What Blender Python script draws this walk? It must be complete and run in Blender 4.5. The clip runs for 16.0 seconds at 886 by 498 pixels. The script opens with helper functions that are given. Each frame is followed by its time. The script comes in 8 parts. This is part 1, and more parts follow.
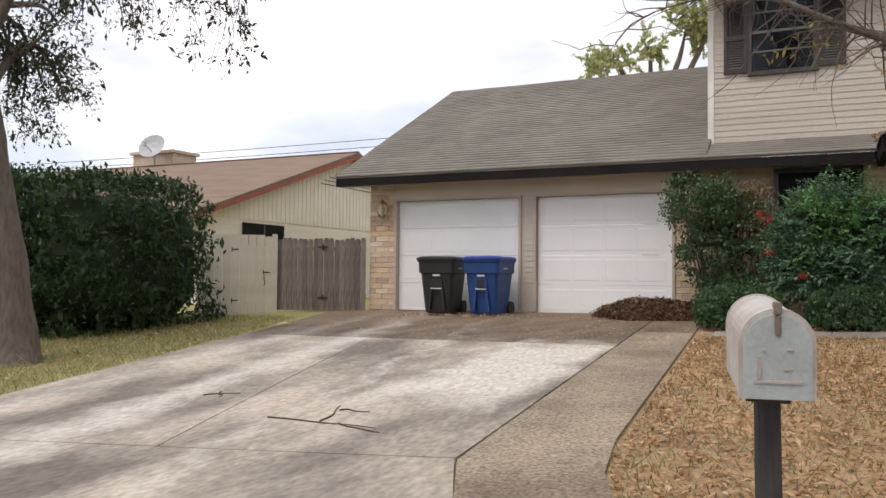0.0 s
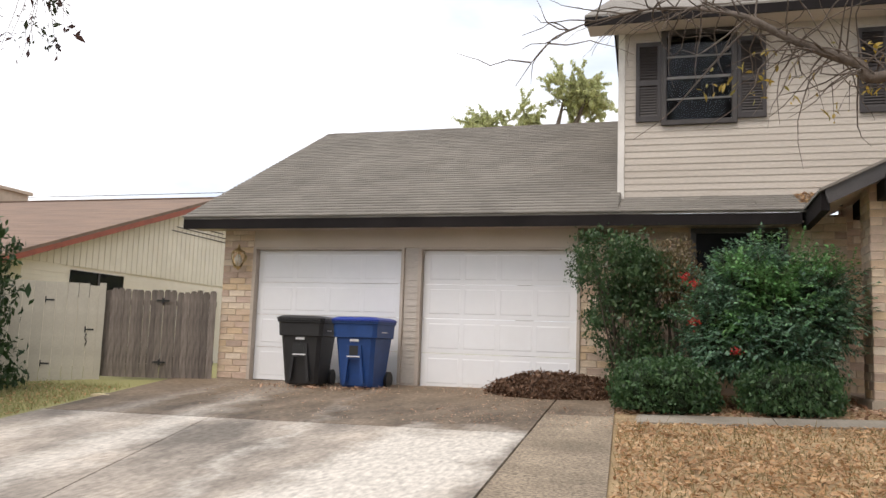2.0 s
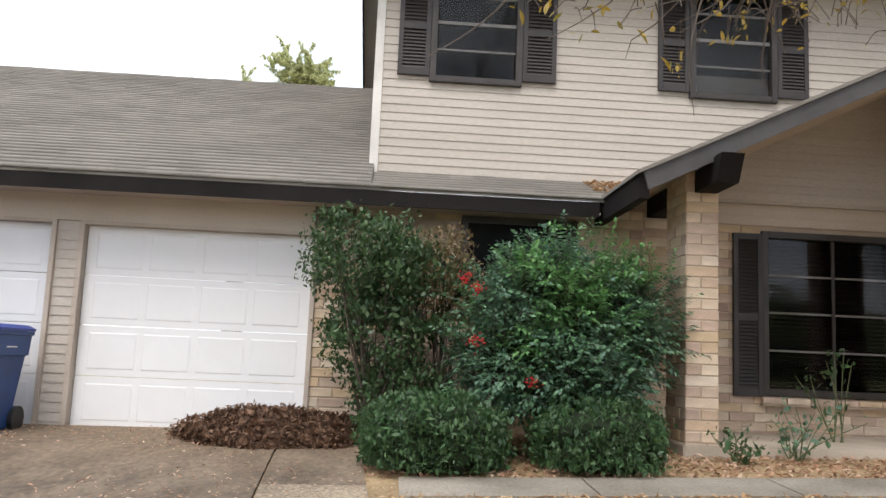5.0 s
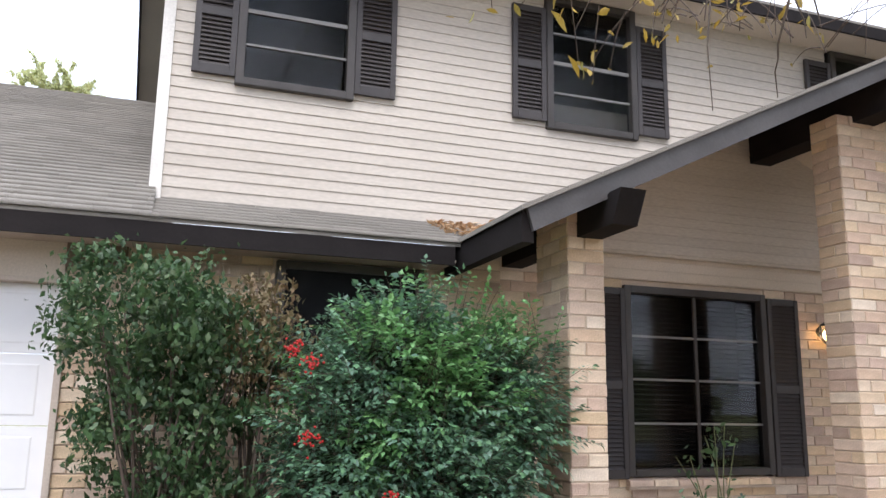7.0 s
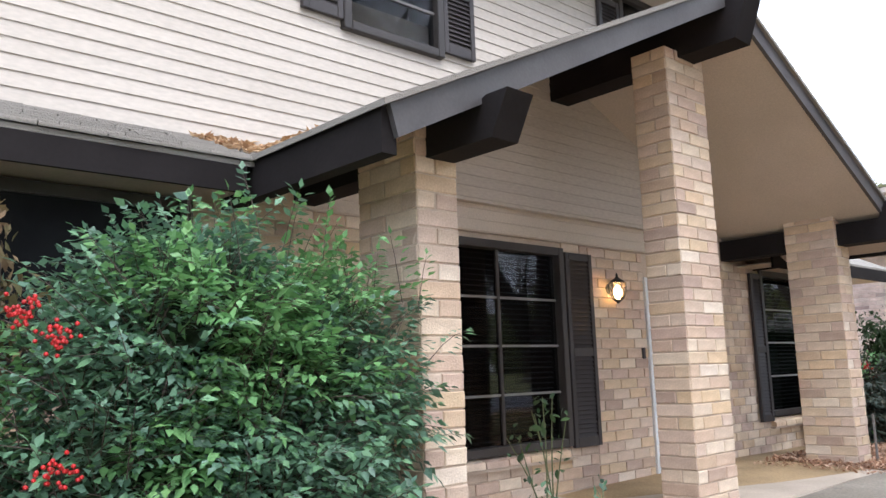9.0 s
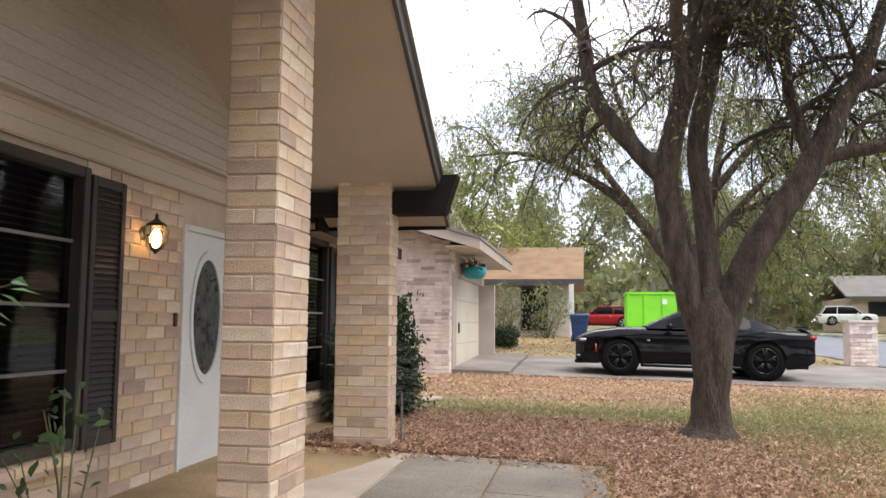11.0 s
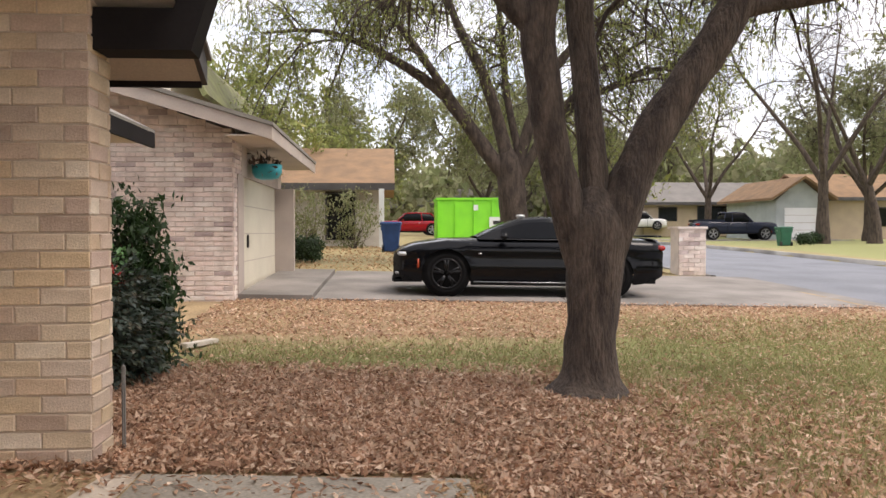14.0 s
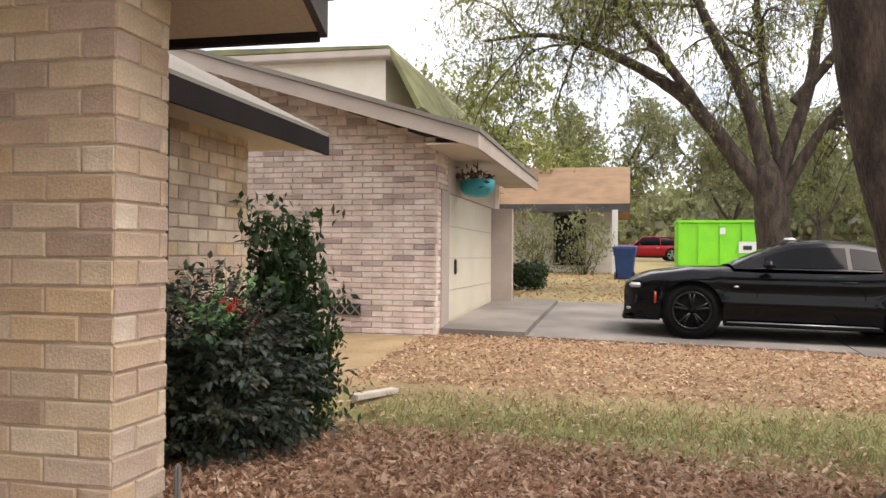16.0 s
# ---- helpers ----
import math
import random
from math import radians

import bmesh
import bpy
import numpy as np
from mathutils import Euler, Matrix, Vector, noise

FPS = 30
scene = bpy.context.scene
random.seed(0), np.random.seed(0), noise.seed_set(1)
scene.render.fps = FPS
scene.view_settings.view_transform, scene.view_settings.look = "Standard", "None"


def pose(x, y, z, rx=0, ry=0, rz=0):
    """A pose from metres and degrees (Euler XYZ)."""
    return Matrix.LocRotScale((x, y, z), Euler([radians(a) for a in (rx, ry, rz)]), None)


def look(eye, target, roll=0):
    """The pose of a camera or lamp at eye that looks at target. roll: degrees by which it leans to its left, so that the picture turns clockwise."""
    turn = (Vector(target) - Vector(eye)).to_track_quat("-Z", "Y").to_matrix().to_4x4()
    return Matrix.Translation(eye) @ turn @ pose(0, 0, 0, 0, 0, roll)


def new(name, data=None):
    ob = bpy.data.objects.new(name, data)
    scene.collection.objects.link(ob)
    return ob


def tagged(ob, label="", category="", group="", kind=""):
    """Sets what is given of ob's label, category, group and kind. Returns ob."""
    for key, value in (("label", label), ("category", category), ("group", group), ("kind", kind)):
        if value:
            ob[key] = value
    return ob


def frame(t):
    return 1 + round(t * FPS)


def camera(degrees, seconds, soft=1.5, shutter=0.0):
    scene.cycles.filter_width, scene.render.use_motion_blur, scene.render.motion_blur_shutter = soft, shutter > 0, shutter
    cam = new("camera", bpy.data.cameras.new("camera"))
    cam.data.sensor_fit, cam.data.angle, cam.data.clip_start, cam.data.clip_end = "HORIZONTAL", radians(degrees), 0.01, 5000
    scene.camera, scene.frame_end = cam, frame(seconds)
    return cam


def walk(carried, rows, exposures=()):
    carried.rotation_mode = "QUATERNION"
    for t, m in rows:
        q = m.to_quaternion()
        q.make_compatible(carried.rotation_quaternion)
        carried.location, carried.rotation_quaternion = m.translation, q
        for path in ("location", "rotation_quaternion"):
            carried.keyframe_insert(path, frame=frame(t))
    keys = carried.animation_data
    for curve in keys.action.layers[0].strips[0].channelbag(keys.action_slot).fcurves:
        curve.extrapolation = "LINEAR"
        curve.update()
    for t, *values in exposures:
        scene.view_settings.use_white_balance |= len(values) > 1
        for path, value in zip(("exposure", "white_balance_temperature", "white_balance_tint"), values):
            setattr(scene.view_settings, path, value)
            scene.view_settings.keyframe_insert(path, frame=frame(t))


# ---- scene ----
cam = camera(57.1, 16.0)
PATH = [
    (0, (0.459, 0.561, 1.588), (-0.411, 2.361, 1.653), 0.5),
    (0.5, (0.148, 1.001, 1.581), (-0.604, 2.851, 1.698), -0.4),
    (1, (-0.089, 1.433, 1.575), (-0.808, 3.291, 1.745), 0.4),
    (1.5, (-0.345, 2.008, 1.571), (-0.968, 3.894, 1.799), -0.0),
    (2, (-0.522, 2.579, 1.574), (-1.091, 4.482, 1.807), 2.0),
    (2.5, (-0.655, 3.121, 1.625), (-1.185, 5.036, 1.853), 3.6),
    (3, (-0.766, 3.648, 1.68), (-1.252, 5.577, 1.879), 3.1),
    (3.5, (-0.872, 4.113, 1.674), (-1.288, 6.058, 1.879), 2.8),
    (4, (-1.003, 4.715, 1.734), (-1.184, 6.697, 1.925), 1.7),
    (4.5, (-1.114, 5.253, 1.814), (-1.153, 7.242, 2.013), 1.9),
    (4.7, (-1.135, 5.485, 1.808), (-1.109, 7.473, 2.029), 2.2),
    (6.8, (-1.369, 7.63, 2.086), (-0.778, 9.502, 2.469), 1.2),
    (7, (-1.347, 7.858, 2.136), (-0.698, 9.709, 2.524), 0.9),
    (7.5, (-1.311, 8.391, 2.125), (-0.505, 10.184, 2.498), 0.1),
    (8, (-1.336, 8.904, 2.152), (-0.394, 10.631, 2.514), -0.3),
    (8.5, (-1.313, 9.48, 2.175), (-0.145, 11.071, 2.495), -1.8),
    (9, (-1.335, 9.982, 2.24), (0.003, 11.438, 2.544), -2.0),
    (9.5, (-1.218, 10.519, 2.298), (0.32, 11.767, 2.573), -1.2),
    (10, (-0.955, 10.971, 2.358), (0.759, 11.977, 2.584), -1.2),
    (10.2, (-0.841, 11.124, 2.35), (0.959, 11.97, 2.564), -0.8),
    (12.3, (1.378, 12.054, 2.403), (3.373, 12.034, 2.544), 0.2),
    (12.5, (1.605, 11.98, 2.399), (3.599, 11.913, 2.529), 0.0),
    (13, (2.106, 12.004, 2.392), (4.098, 11.843, 2.464), 0.3),
    (13.5, (2.683, 11.982, 2.417), (4.677, 11.835, 2.414), 0.2),
    (14, (3.234, 11.942, 2.459), (5.229, 11.815, 2.417), -0.1),
    (14.5, (3.773, 11.915, 2.506), (5.773, 11.918, 2.492), 0.7),
    (15, (4.294, 11.879, 2.5), (6.29, 11.995, 2.515), 0.5),
    (15.5, (4.813, 11.836, 2.496), (6.796, 12.095, 2.522), 0.3),
    (16, (5.426, 11.856, 2.48), (7.376, 12.299, 2.495), 0.5),
]
EXPOSURES = [(0.0, 0.27, 6750, 15), (2.0, 0.51, 6750, 14), (3.5, 0.70, 6700, 12), (5.5, 0.90, 6350, 13), (7.0, 1.22, 6050, 15), (9.0, 1.42, 5900, 14), (10.5, 1.18, 6350, 15), (12.5, 0.80, 6850, 14), (14.0, 0.83, 6950, 17), (16.0, 0.96, 7000, 16)]
walk(cam, [(t, look(eye, target, roll)) for t, eye, target, roll in PATH], EXPOSURES)

# ---- light ----
world = bpy.data.worlds.new("world")
scene.world = world
world.use_nodes = True
wn, wl = world.node_tree.nodes, world.node_tree.links
sky = wn.new("ShaderNodeTexSky")
sky.sky_type, sky.sun_disc = "NISHITA", False
sky.sun_elevation, sky.sun_rotation = radians(48), radians(200)
wback = wn["Background"]
wback.inputs["Strength"].default_value = 0.15
cloud_co = wn.new("ShaderNodeTexCoord")
cloud_map = wn.new("ShaderNodeMapping")
cloud_map.inputs["Scale"].default_value = (1.0, 1.0, 3.0)
cloud = wn.new("ShaderNodeTexNoise")
cloud.inputs["Scale"].default_value, cloud.inputs["Detail"].default_value = 2.6, 6
cloud_ramp = wn.new("ShaderNodeValToRGB")
cloud_ramp.color_ramp.elements[0].position, cloud_ramp.color_ramp.elements[0].color = 0.34, (3.9, 4.5, 5.3, 1)
cloud_ramp.color_ramp.elements[1].position, cloud_ramp.color_ramp.elements[1].color = 0.58, (7.2, 7.3, 7.4, 1)
cloud_mix = wn.new("ShaderNodeMixRGB")
cloud_mix.inputs[0].default_value = 0.88
wl.new(cloud_co.outputs["Generated"], cloud_map.inputs[0])
wl.new(cloud_map.outputs[0], cloud.inputs["Vector"])
wl.new(cloud.outputs["Fac"], cloud_ramp.inputs[0])
wl.new(sky.outputs[0], cloud_mix.inputs[1])
wl.new(cloud_ramp.outputs[0], cloud_mix.inputs[2])
wl.new(cloud_mix.outputs[0], wback.inputs["Color"])

sun = new("sun", bpy.data.lights.new("sun", "SUN"))
sun.data.energy, sun.data.angle, sun.data.color = 1.5, radians(30), (1.0, 0.95, 0.88)
sun.matrix_world = look((0, 0, 30), (7, 17, 0))


# ---- materials ----
def mat(name, a, b=None, rough=0.75, scale=3.0, fine=60.0, bump=0.15, metal=0.0, vary=0.0, island=0.0, stretch=(1, 1, 1), contrast=(0.35, 0.65), coat=0.0, spec=0.5, grit=0.4):
    """A surface with two colours mixed by broad noise, a fine grain and a relief; vary and island set how far single pieces differ."""
    m = bpy.data.materials.new(name)
    m.use_nodes = True
    n, l = m.node_tree.nodes, m.node_tree.links
    p = n["Principled BSDF"]
    co = n.new("ShaderNodeTexCoord")
    mp = n.new("ShaderNodeMapping")
    mp.inputs["Scale"].default_value = stretch
    l.new(co.outputs["Object"], mp.inputs[0])
    broad = n.new("ShaderNodeTexNoise")
    broad.inputs["Scale"].default_value, broad.inputs["Detail"].default_value = scale, 5
    grain = n.new("ShaderNodeTexNoise")
    grain.inputs["Scale"].default_value, grain.inputs["Detail"].default_value = fine, 3
    l.new(mp.outputs[0], broad.inputs["Vector"])
    l.new(mp.outputs[0], grain.inputs["Vector"])
    ramp = n.new("ShaderNodeValToRGB")
    ramp.color_ramp.elements[0].position, ramp.color_ramp.elements[1].position = contrast
    b = b or tuple(c * 0.82 for c in a)
    ramp.color_ramp.elements[0].color, ramp.color_ramp.elements[1].color = (*b, 1), (*a, 1)
    l.new(broad.outputs["Fac"], ramp.inputs[0])
    hsv = n.new("ShaderNodeHueSaturation")
    l.new(ramp.outputs[0], hsv.inputs["Color"])
    gm = n.new("ShaderNodeMath")
    gm.operation = "MULTIPLY_ADD"
    l.new(grain.outputs["Fac"], gm.inputs[0])
    gm.inputs[1].default_value, gm.inputs[2].default_value = grit, 1 - grit / 2
    last = gm.outputs[0]
    for amount, node, out in ((vary, "ShaderNodeObjectInfo", "Random"), (island, "ShaderNodeNewGeometry", "Random Per Island")):
        if amount:
            src = n.new(node)
            mm = n.new("ShaderNodeMath")
            mm.operation = "MULTIPLY_ADD"
            l.new(src.outputs[out], mm.inputs[0])
            mm.inputs[1].default_value, mm.inputs[2].default_value = amount * 2, 1 - amount
            mul = n.new("ShaderNodeMath")
            mul.operation = "MULTIPLY"
            l.new(last, mul.inputs[0])
            l.new(mm.outputs[0], mul.inputs[1])
            last = mul.outputs[0]
    l.new(last, hsv.inputs["Value"])
    l.new(hsv.outputs[0], p.inputs["Base Color"])
    if bump:
        bm_ = n.new("ShaderNodeBump")
        bm_.inputs["Strength"].default_value, bm_.inputs["Distance"].default_value = bump, 0.01
        l.new(grain.outputs["Fac"], bm_.inputs["Height"])
        l.new(bm_.outputs[0], p.inputs["Normal"])
    p.inputs["Roughness"].default_value, p.inputs["Metallic"].default_value = rough, metal
    p.inputs["Coat Weight"].default_value = coat
    p.inputs["Specular IOR Level"].default_value = spec
    return m


M_GRASS = mat("lawn", (0.38, 0.275, 0.15), (0.26, 0.185, 0.10), 0.95, 1.5, 40, 0.8, grit=0.9)
M_CONC = mat("concrete", (0.50, 0.47, 0.43), (0.20, 0.185, 0.17), 0.85, 0.55, 40, 0.25, stretch=(1.0, 0.35, 1))
M_AGG = mat("aggregate", (0.31, 0.25, 0.18), (0.175, 0.138, 0.097), 0.9, 1.1, 38, 1.0, grit=2.6)
M_ROAD = mat("asphalt", (0.20, 0.21, 0.235), (0.155, 0.162, 0.182), 0.85, 0.6, 90, 0.4)
M_BRICK = mat("brick", (0.52, 0.38, 0.25), (0.40, 0.28, 0.19), 0.9, 6, 70, 0.5, vary=0.28)
M_MORTAR = mat("mortar", (0.56, 0.45, 0.35), None, 0.95, 5, 90, 0.4)
M_SIDING = mat("siding", (0.50, 0.45, 0.392), (0.45, 0.40, 0.345), 0.7, 1.5, 50, 0.06, stretch=(0.3, 1, 1), vary=0.035)
M_BEIGE = mat("beige_paint", (0.56, 0.48, 0.40), (0.50, 0.43, 0.35), 0.7, 1.0, 60, 0.08)
M_WHITE = mat("white_door_paint", (0.82, 0.82, 0.83), (0.78, 0.78, 0.78), 0.5, 0.8, 6, 0.0, grit=0.06)
M_DARK = mat("dark_brown_trim", (0.012, 0.010, 0.010), (0.018, 0.015, 0.015), 0.75, 2, 40, 0.1, spec=0.12)
M_SHINGLE = mat("roof_shingle", (0.24, 0.222, 0.195), (0.20, 0.184, 0.162), 0.95, 0.8, 120, 0.8, island=0.10)
M_GLASS = mat("dark_glass", (0.012, 0.014, 0.016), None, 0.06, 2, 10, 0.0)


# ---- helpers for building ----
def link(name, bm, material, parent=None, label="", smooth=False):
    me = bpy.data.meshes.new(name)
    bm.to_mesh(me)
    bm.free()
    for m in material if isinstance(material, (list, tuple)) else [material]:
        me.materials.append(m)
    if smooth:
        me.polygons.foreach_set("use_smooth", [True] * len(me.polygons))
    ob = new(name, me)
    if parent:
        ob.parent = parent
    if label:
        ob["label"] = label
    return ob


part = link


def box(bm, x0, x1, y0, y1, z0, z1, bevel=0.0):
    """Adds a box between the given limits."""
    r = bmesh.ops.create_cube(bm, size=1)
    bmesh.ops.scale(bm, vec=(x1 - x0, y1 - y0, z1 - z0), verts=r["verts"])
    bmesh.ops.translate(bm, vec=((x0 + x1) / 2, (y0 + y1) / 2, (z0 + z1) / 2), verts=r["verts"])
    if bevel:
        bmesh.ops.bevel(bm, geom=list({e for v in r["verts"] for e in v.link_edges}), offset=bevel, segments=2, affect="EDGES")
    return bm


def boxes(*limits, bevel=0.0):
    bm = bmesh.new()
    for b in limits:
        box(bm, *b, bevel=bevel)
    return bm


def prism(points, along, d0, d1):
    """A flat outline pushed out along an axis: points are the two other coordinates, in axis order."""
    bm = bmesh.new()
    k = "xyz".index(along)

    def co(p, d):
        q = list(p)
        q.insert(k, d)
        return q
    a = [bm.verts.new(co(p, d0)) for p in points]
    b = [bm.verts.new(co(p, d1)) for p in points]
    bm.faces.new(a)
    bm.faces.new(b)
    for i in range(len(a)):
        j = (i + 1) % len(a)
        bm.faces.new((a[i], a[j], b[j], b[i]))
    bmesh.ops.recalc_face_normals(bm, faces=bm.faces)
    return bm


def empty(name, x=0, y=0, z=0, **tags):
    ob = new(name)
    ob.location = (x, y, z)
    return tagged(ob, **tags)


# ---- ground ----
def height(x, y):
    """The lie of the land: rising from the street to the houses and towards the east."""
    x, y = np.asarray(x, float), np.asarray(y, float)
    tot = 0
    for d in (-1.5, -0.75, 0, 0.75, 1.5):
        top = np.interp(x + d, (-60, -10, -4.5, -1, 2, 8, 10.5, 12, 17, 25, 40, 60, 120), (0.5, 0.80, 0.87, 0.92, 1.02, 1.12, 1.08, 1.12, 1.40, 1.62, 2.05, 2.3, 2.6))
        slope = np.interp(x + d, (-5, 0, 8, 11), (0.055, 0.055, 0.035, 0.02))
        tot = tot + top + slope * (np.clip(y, -9, 14.6) - 14)
    return tot / 5


def kerb_y(x):
    return 2.1 + 0.085 * np.clip(x, 0, 40)


def sheet(name, xs, ys, lift, material, skirt=0.0):
    """A sheet that follows the land; xs and ys may be arrays or, for ys, two functions of x."""
    xs = np.asarray(xs, float)
    rows = []
    for u in np.linspace(0, 1, ys[2]) if isinstance(ys, tuple) else range(len(ys)):
        y = ys[0](xs) * (1 - u) + ys[1](xs) * u if isinstance(ys, tuple) else np.full(len(xs), ys[u])
        rows.append(np.stack([xs, y, height(xs, y) + lift(xs, y)], 1))
    v = np.concatenate(rows)
    nx, ny = len(xs), len(rows)
    f = [(j * nx + i, j * nx + i + 1, (j + 1) * nx + i + 1, (j + 1) * nx + i) for j in range(ny - 1) for i in range(nx - 1)]
    v = v.tolist()
    if skirt:
        rim = [i for i in range(nx)] + [j * nx + nx - 1 for j in range(1, ny)] + [(ny - 1) * nx + i for i in range(nx - 2, -1, -1)] + [j * nx for j in range(ny - 2, 0, -1)]
        base = len(v)
        v += [(v[i][0], v[i][1], v[i][2] - skirt) for i in rim]
        k = len(rim)
        f += [(rim[(i + 1) % k], rim[i], base + i, base + (i + 1) % k) for i in range(k)]
    me = bpy.data.meshes.new(name)
    me.from_pydata(v, [], f)
    me.materials.append(material)
    me.polygons.foreach_set("use_smooth", [True] * len(me.polygons))
    return new(name, me)


def in_road(x, y):
    k = kerb_y(x)
    return np.where((y < k) & (y > k - 9.6), -0.16, 0.0)


gx = np.concatenate([np.linspace(-400, -32, 24), np.arange(-30, 45, 0.5), np.linspace(46, 500, 40)])
gy = np.concatenate([np.linspace(-300, -16, 20), np.arange(-15, 20, 0.25), np.linspace(21, 400, 26)])
ground = tagged(sheet("ground", gx, gy, in_road, M_GRASS), "sloping lawn covered with dry grass and fallen leaves", "ground", kind="structure")


def cover(x, y):
    """How far grass stands through the leaves: 0 is litter, 1 is turf."""
    west = (x < -6) * 0.8
    band = np.clip(1.15 - np.abs(x - 12.0 - (12 - y) * 0.1) * np.where(y > 9, 0.8, 0.25), 0, 1) * (x > 7.5) * (x < 16)
    far = (x > 22) * 0.4 + (y < -6) * 0.6
    return np.clip(west + band + far, 0, 1)


gc = np.empty(len(ground.data.vertices) * 3, np.float32)
ground.data.vertices.foreach_get("co", gc)
ga_ = ground.data.attributes.new("turf", "FLOAT", "POINT")
ga_.data.foreach_set("value", cover(gc[0::3], gc[1::3]).astype(np.float32))
gn, gl = M_GRASS.node_tree.nodes, M_GRASS.node_tree.links
turf_at = gn.new("ShaderNodeAttribute")
turf_at.attribute_name = "turf"
turf_mix = gn.new("ShaderNodeMixRGB")
turf_mix.inputs[2].default_value = (0.25, 0.255, 0.095, 1)
g_hsv = next(x for x in gn if x.bl_idname == "ShaderNodeHueSaturation")
g_ramp = next(x for x in gn if x.bl_idname == "ShaderNodeValToRGB")
gl.new(turf_at.outputs["Fac"], turf_mix.inputs[0])
gl.new(g_ramp.outputs[0], turf_mix.inputs[1])
gl.new(turf_mix.outputs[0], g_hsv.inputs["Color"])
tagged(sheet("road", np.arange(-120, 160, 1.0), (lambda x: kerb_y(x) - 9.5, lambda x: kerb_y(x) - 0.02, 9), lambda x, y: -0.13, M_ROAD), "grey asphalt residential street", "road", kind="structure")

# driveway: slabs with joints
def drive_left(y):
    return -8.1 + (12.15 - y) * 0.25


def slab(name, x0, x1, y0, y1, parent, material, lift=0.03, shear=(0.0, 0.0)):
    """A slab; x0 and x1 are numbers or functions of y; shear slants its near and far edge."""
    n, m = 14, 14
    me = bpy.data.meshes.new(name)
    v, f = [], []
    for j in range(m):
        y = y0 + (y1 - y0) * j / (m - 1)
        a, b = (g(y) if callable(g) else g for g in (x0, x1))
        for i in range(n):
            x = a + (b - a) * i / (n - 1)
            u = j / (m - 1)
            ys = y + (shear[0] * (1 - u) + shear[1] * u) * (x + 1.62)
            v.append((x, ys, float(height(x, ys)) + lift))
    f = [(j * n + i, j * n + i + 1, (j + 1) * n + i + 1, (j + 1) * n + i) for j in range(m - 1) for i in range(n - 1)]
    rim = [i for i in range(n)] + [j * n + n - 1 for j in range(1, m)] + [(m - 1) * n + i for i in range(n - 2, -1, -1)] + [j * n for j in range(m - 2, 0, -1)]
    base, k = len(v), len(rim)
    v += [(v[i][0], v[i][1], v[i][2] - 0.12) for i in rim]
    f += [(rim[(i + 1) % k], rim[i], base + i, base + (i + 1) % k) for i in range(k)]
    me.from_pydata(v, [], f)
    me.materials.append(material)
    ob = new(name, me)
    ob.parent = parent
    return ob


def streaked(m, bands, patch):
    """Pale tyre-washed bands and a clean patch on dark weathered concrete; bands are (x, lean, half width, strength)."""
    n, l = m.node_tree.nodes, m.node_tree.links
    hsv_ = next(x for x in n if x.bl_idname == "ShaderNodeHueSaturation")
    ramp_ = next(x for x in n if x.bl_idname == "ShaderNodeValToRGB")

    def math_(op, a, b=None, c=None):
        k = n.new("ShaderNodeMath")
        k.operation = op
        for i, v_ in enumerate((a, b, c)):
            if v_ is None:
                continue
            if isinstance(v_, (int, float)):
                k.inputs[i].default_value = v_
            else:
                l.new(v_, k.inputs[i])
        return k.outputs[0]
    co = n.new("ShaderNodeTexCoord")
    sep = n.new("ShaderNodeSeparateXYZ")
    l.new(co.outputs["Object"], sep.inputs[0])
    warp = n.new("ShaderNodeTexNoise")
    warp.inputs["Scale"].default_value, warp.inputs["Detail"].default_value = 1.6, 6
    l.new(co.outputs["Object"], warp.inputs["Vector"])
    x_ = math_("ADD", sep.outputs[0], math_("MULTIPLY_ADD", warp.outputs["Fac"], 0.9, -0.45))
    total = None
    for xc, lean, half, strength in bands:
        d = math_("ABSOLUTE", math_("SUBTRACT", x_, math_("MULTIPLY_ADD", sep.outputs[1], lean, xc)))
        f = math_("MULTIPLY", math_("SMOOTH_MIN", math_("MAXIMUM", math_("SUBTRACT", 1.0, math_("DIVIDE", d, half)), 0.0), 1.0, 0.2), strength)
        total = f if total is None else math_("MAXIMUM", total, f)
    px, py, hx, hy, st = patch
    dx = math_("DIVIDE", math_("ABSOLUTE", math_("SUBTRACT", x_, px)), hx)
    dy = math_("DIVIDE", math_("ABSOLUTE", math_("SUBTRACT", math_("MULTIPLY_ADD", warp.outputs["Fac"], 1.6, math_("SUBTRACT", sep.outputs[1], 0.8)), py)), hy)
    f = math_("MULTIPLY", math_("MINIMUM", math_("MULTIPLY", math_("MAXIMUM", math_("SUBTRACT", 1.0, math_("MAXIMUM", dx, dy)), 0.0), 2.5), 1.0), st)
    total = math_("MAXIMUM", total, f)
    soil = math_("MULTIPLY", math_("MAXIMUM", math_("DIVIDE", math_("SUBTRACT", math_("MULTIPLY_ADD", warp.outputs["Fac"], 3.0, sep.outputs[1]), 12.6), 3.0), 0.0), 0.75)
    light_ = n.new("ShaderNodeMixRGB")
    light_.inputs[2].default_value = (0.56, 0.52, 0.46, 1)
    l.new(total, light_.inputs[0])
    l.new(ramp_.outputs[0], light_.inputs[1])
    dirt = n.new("ShaderNodeMixRGB")
    dirt.inputs[2].default_value = (0.19, 0.135, 0.085, 1)
    l.new(math_("MINIMUM", soil, 0.75), dirt.inputs[0])
    l.new(light_.outputs[0], dirt.inputs[1])
    l.new(dirt.outputs[0], hsv_.inputs["Color"])


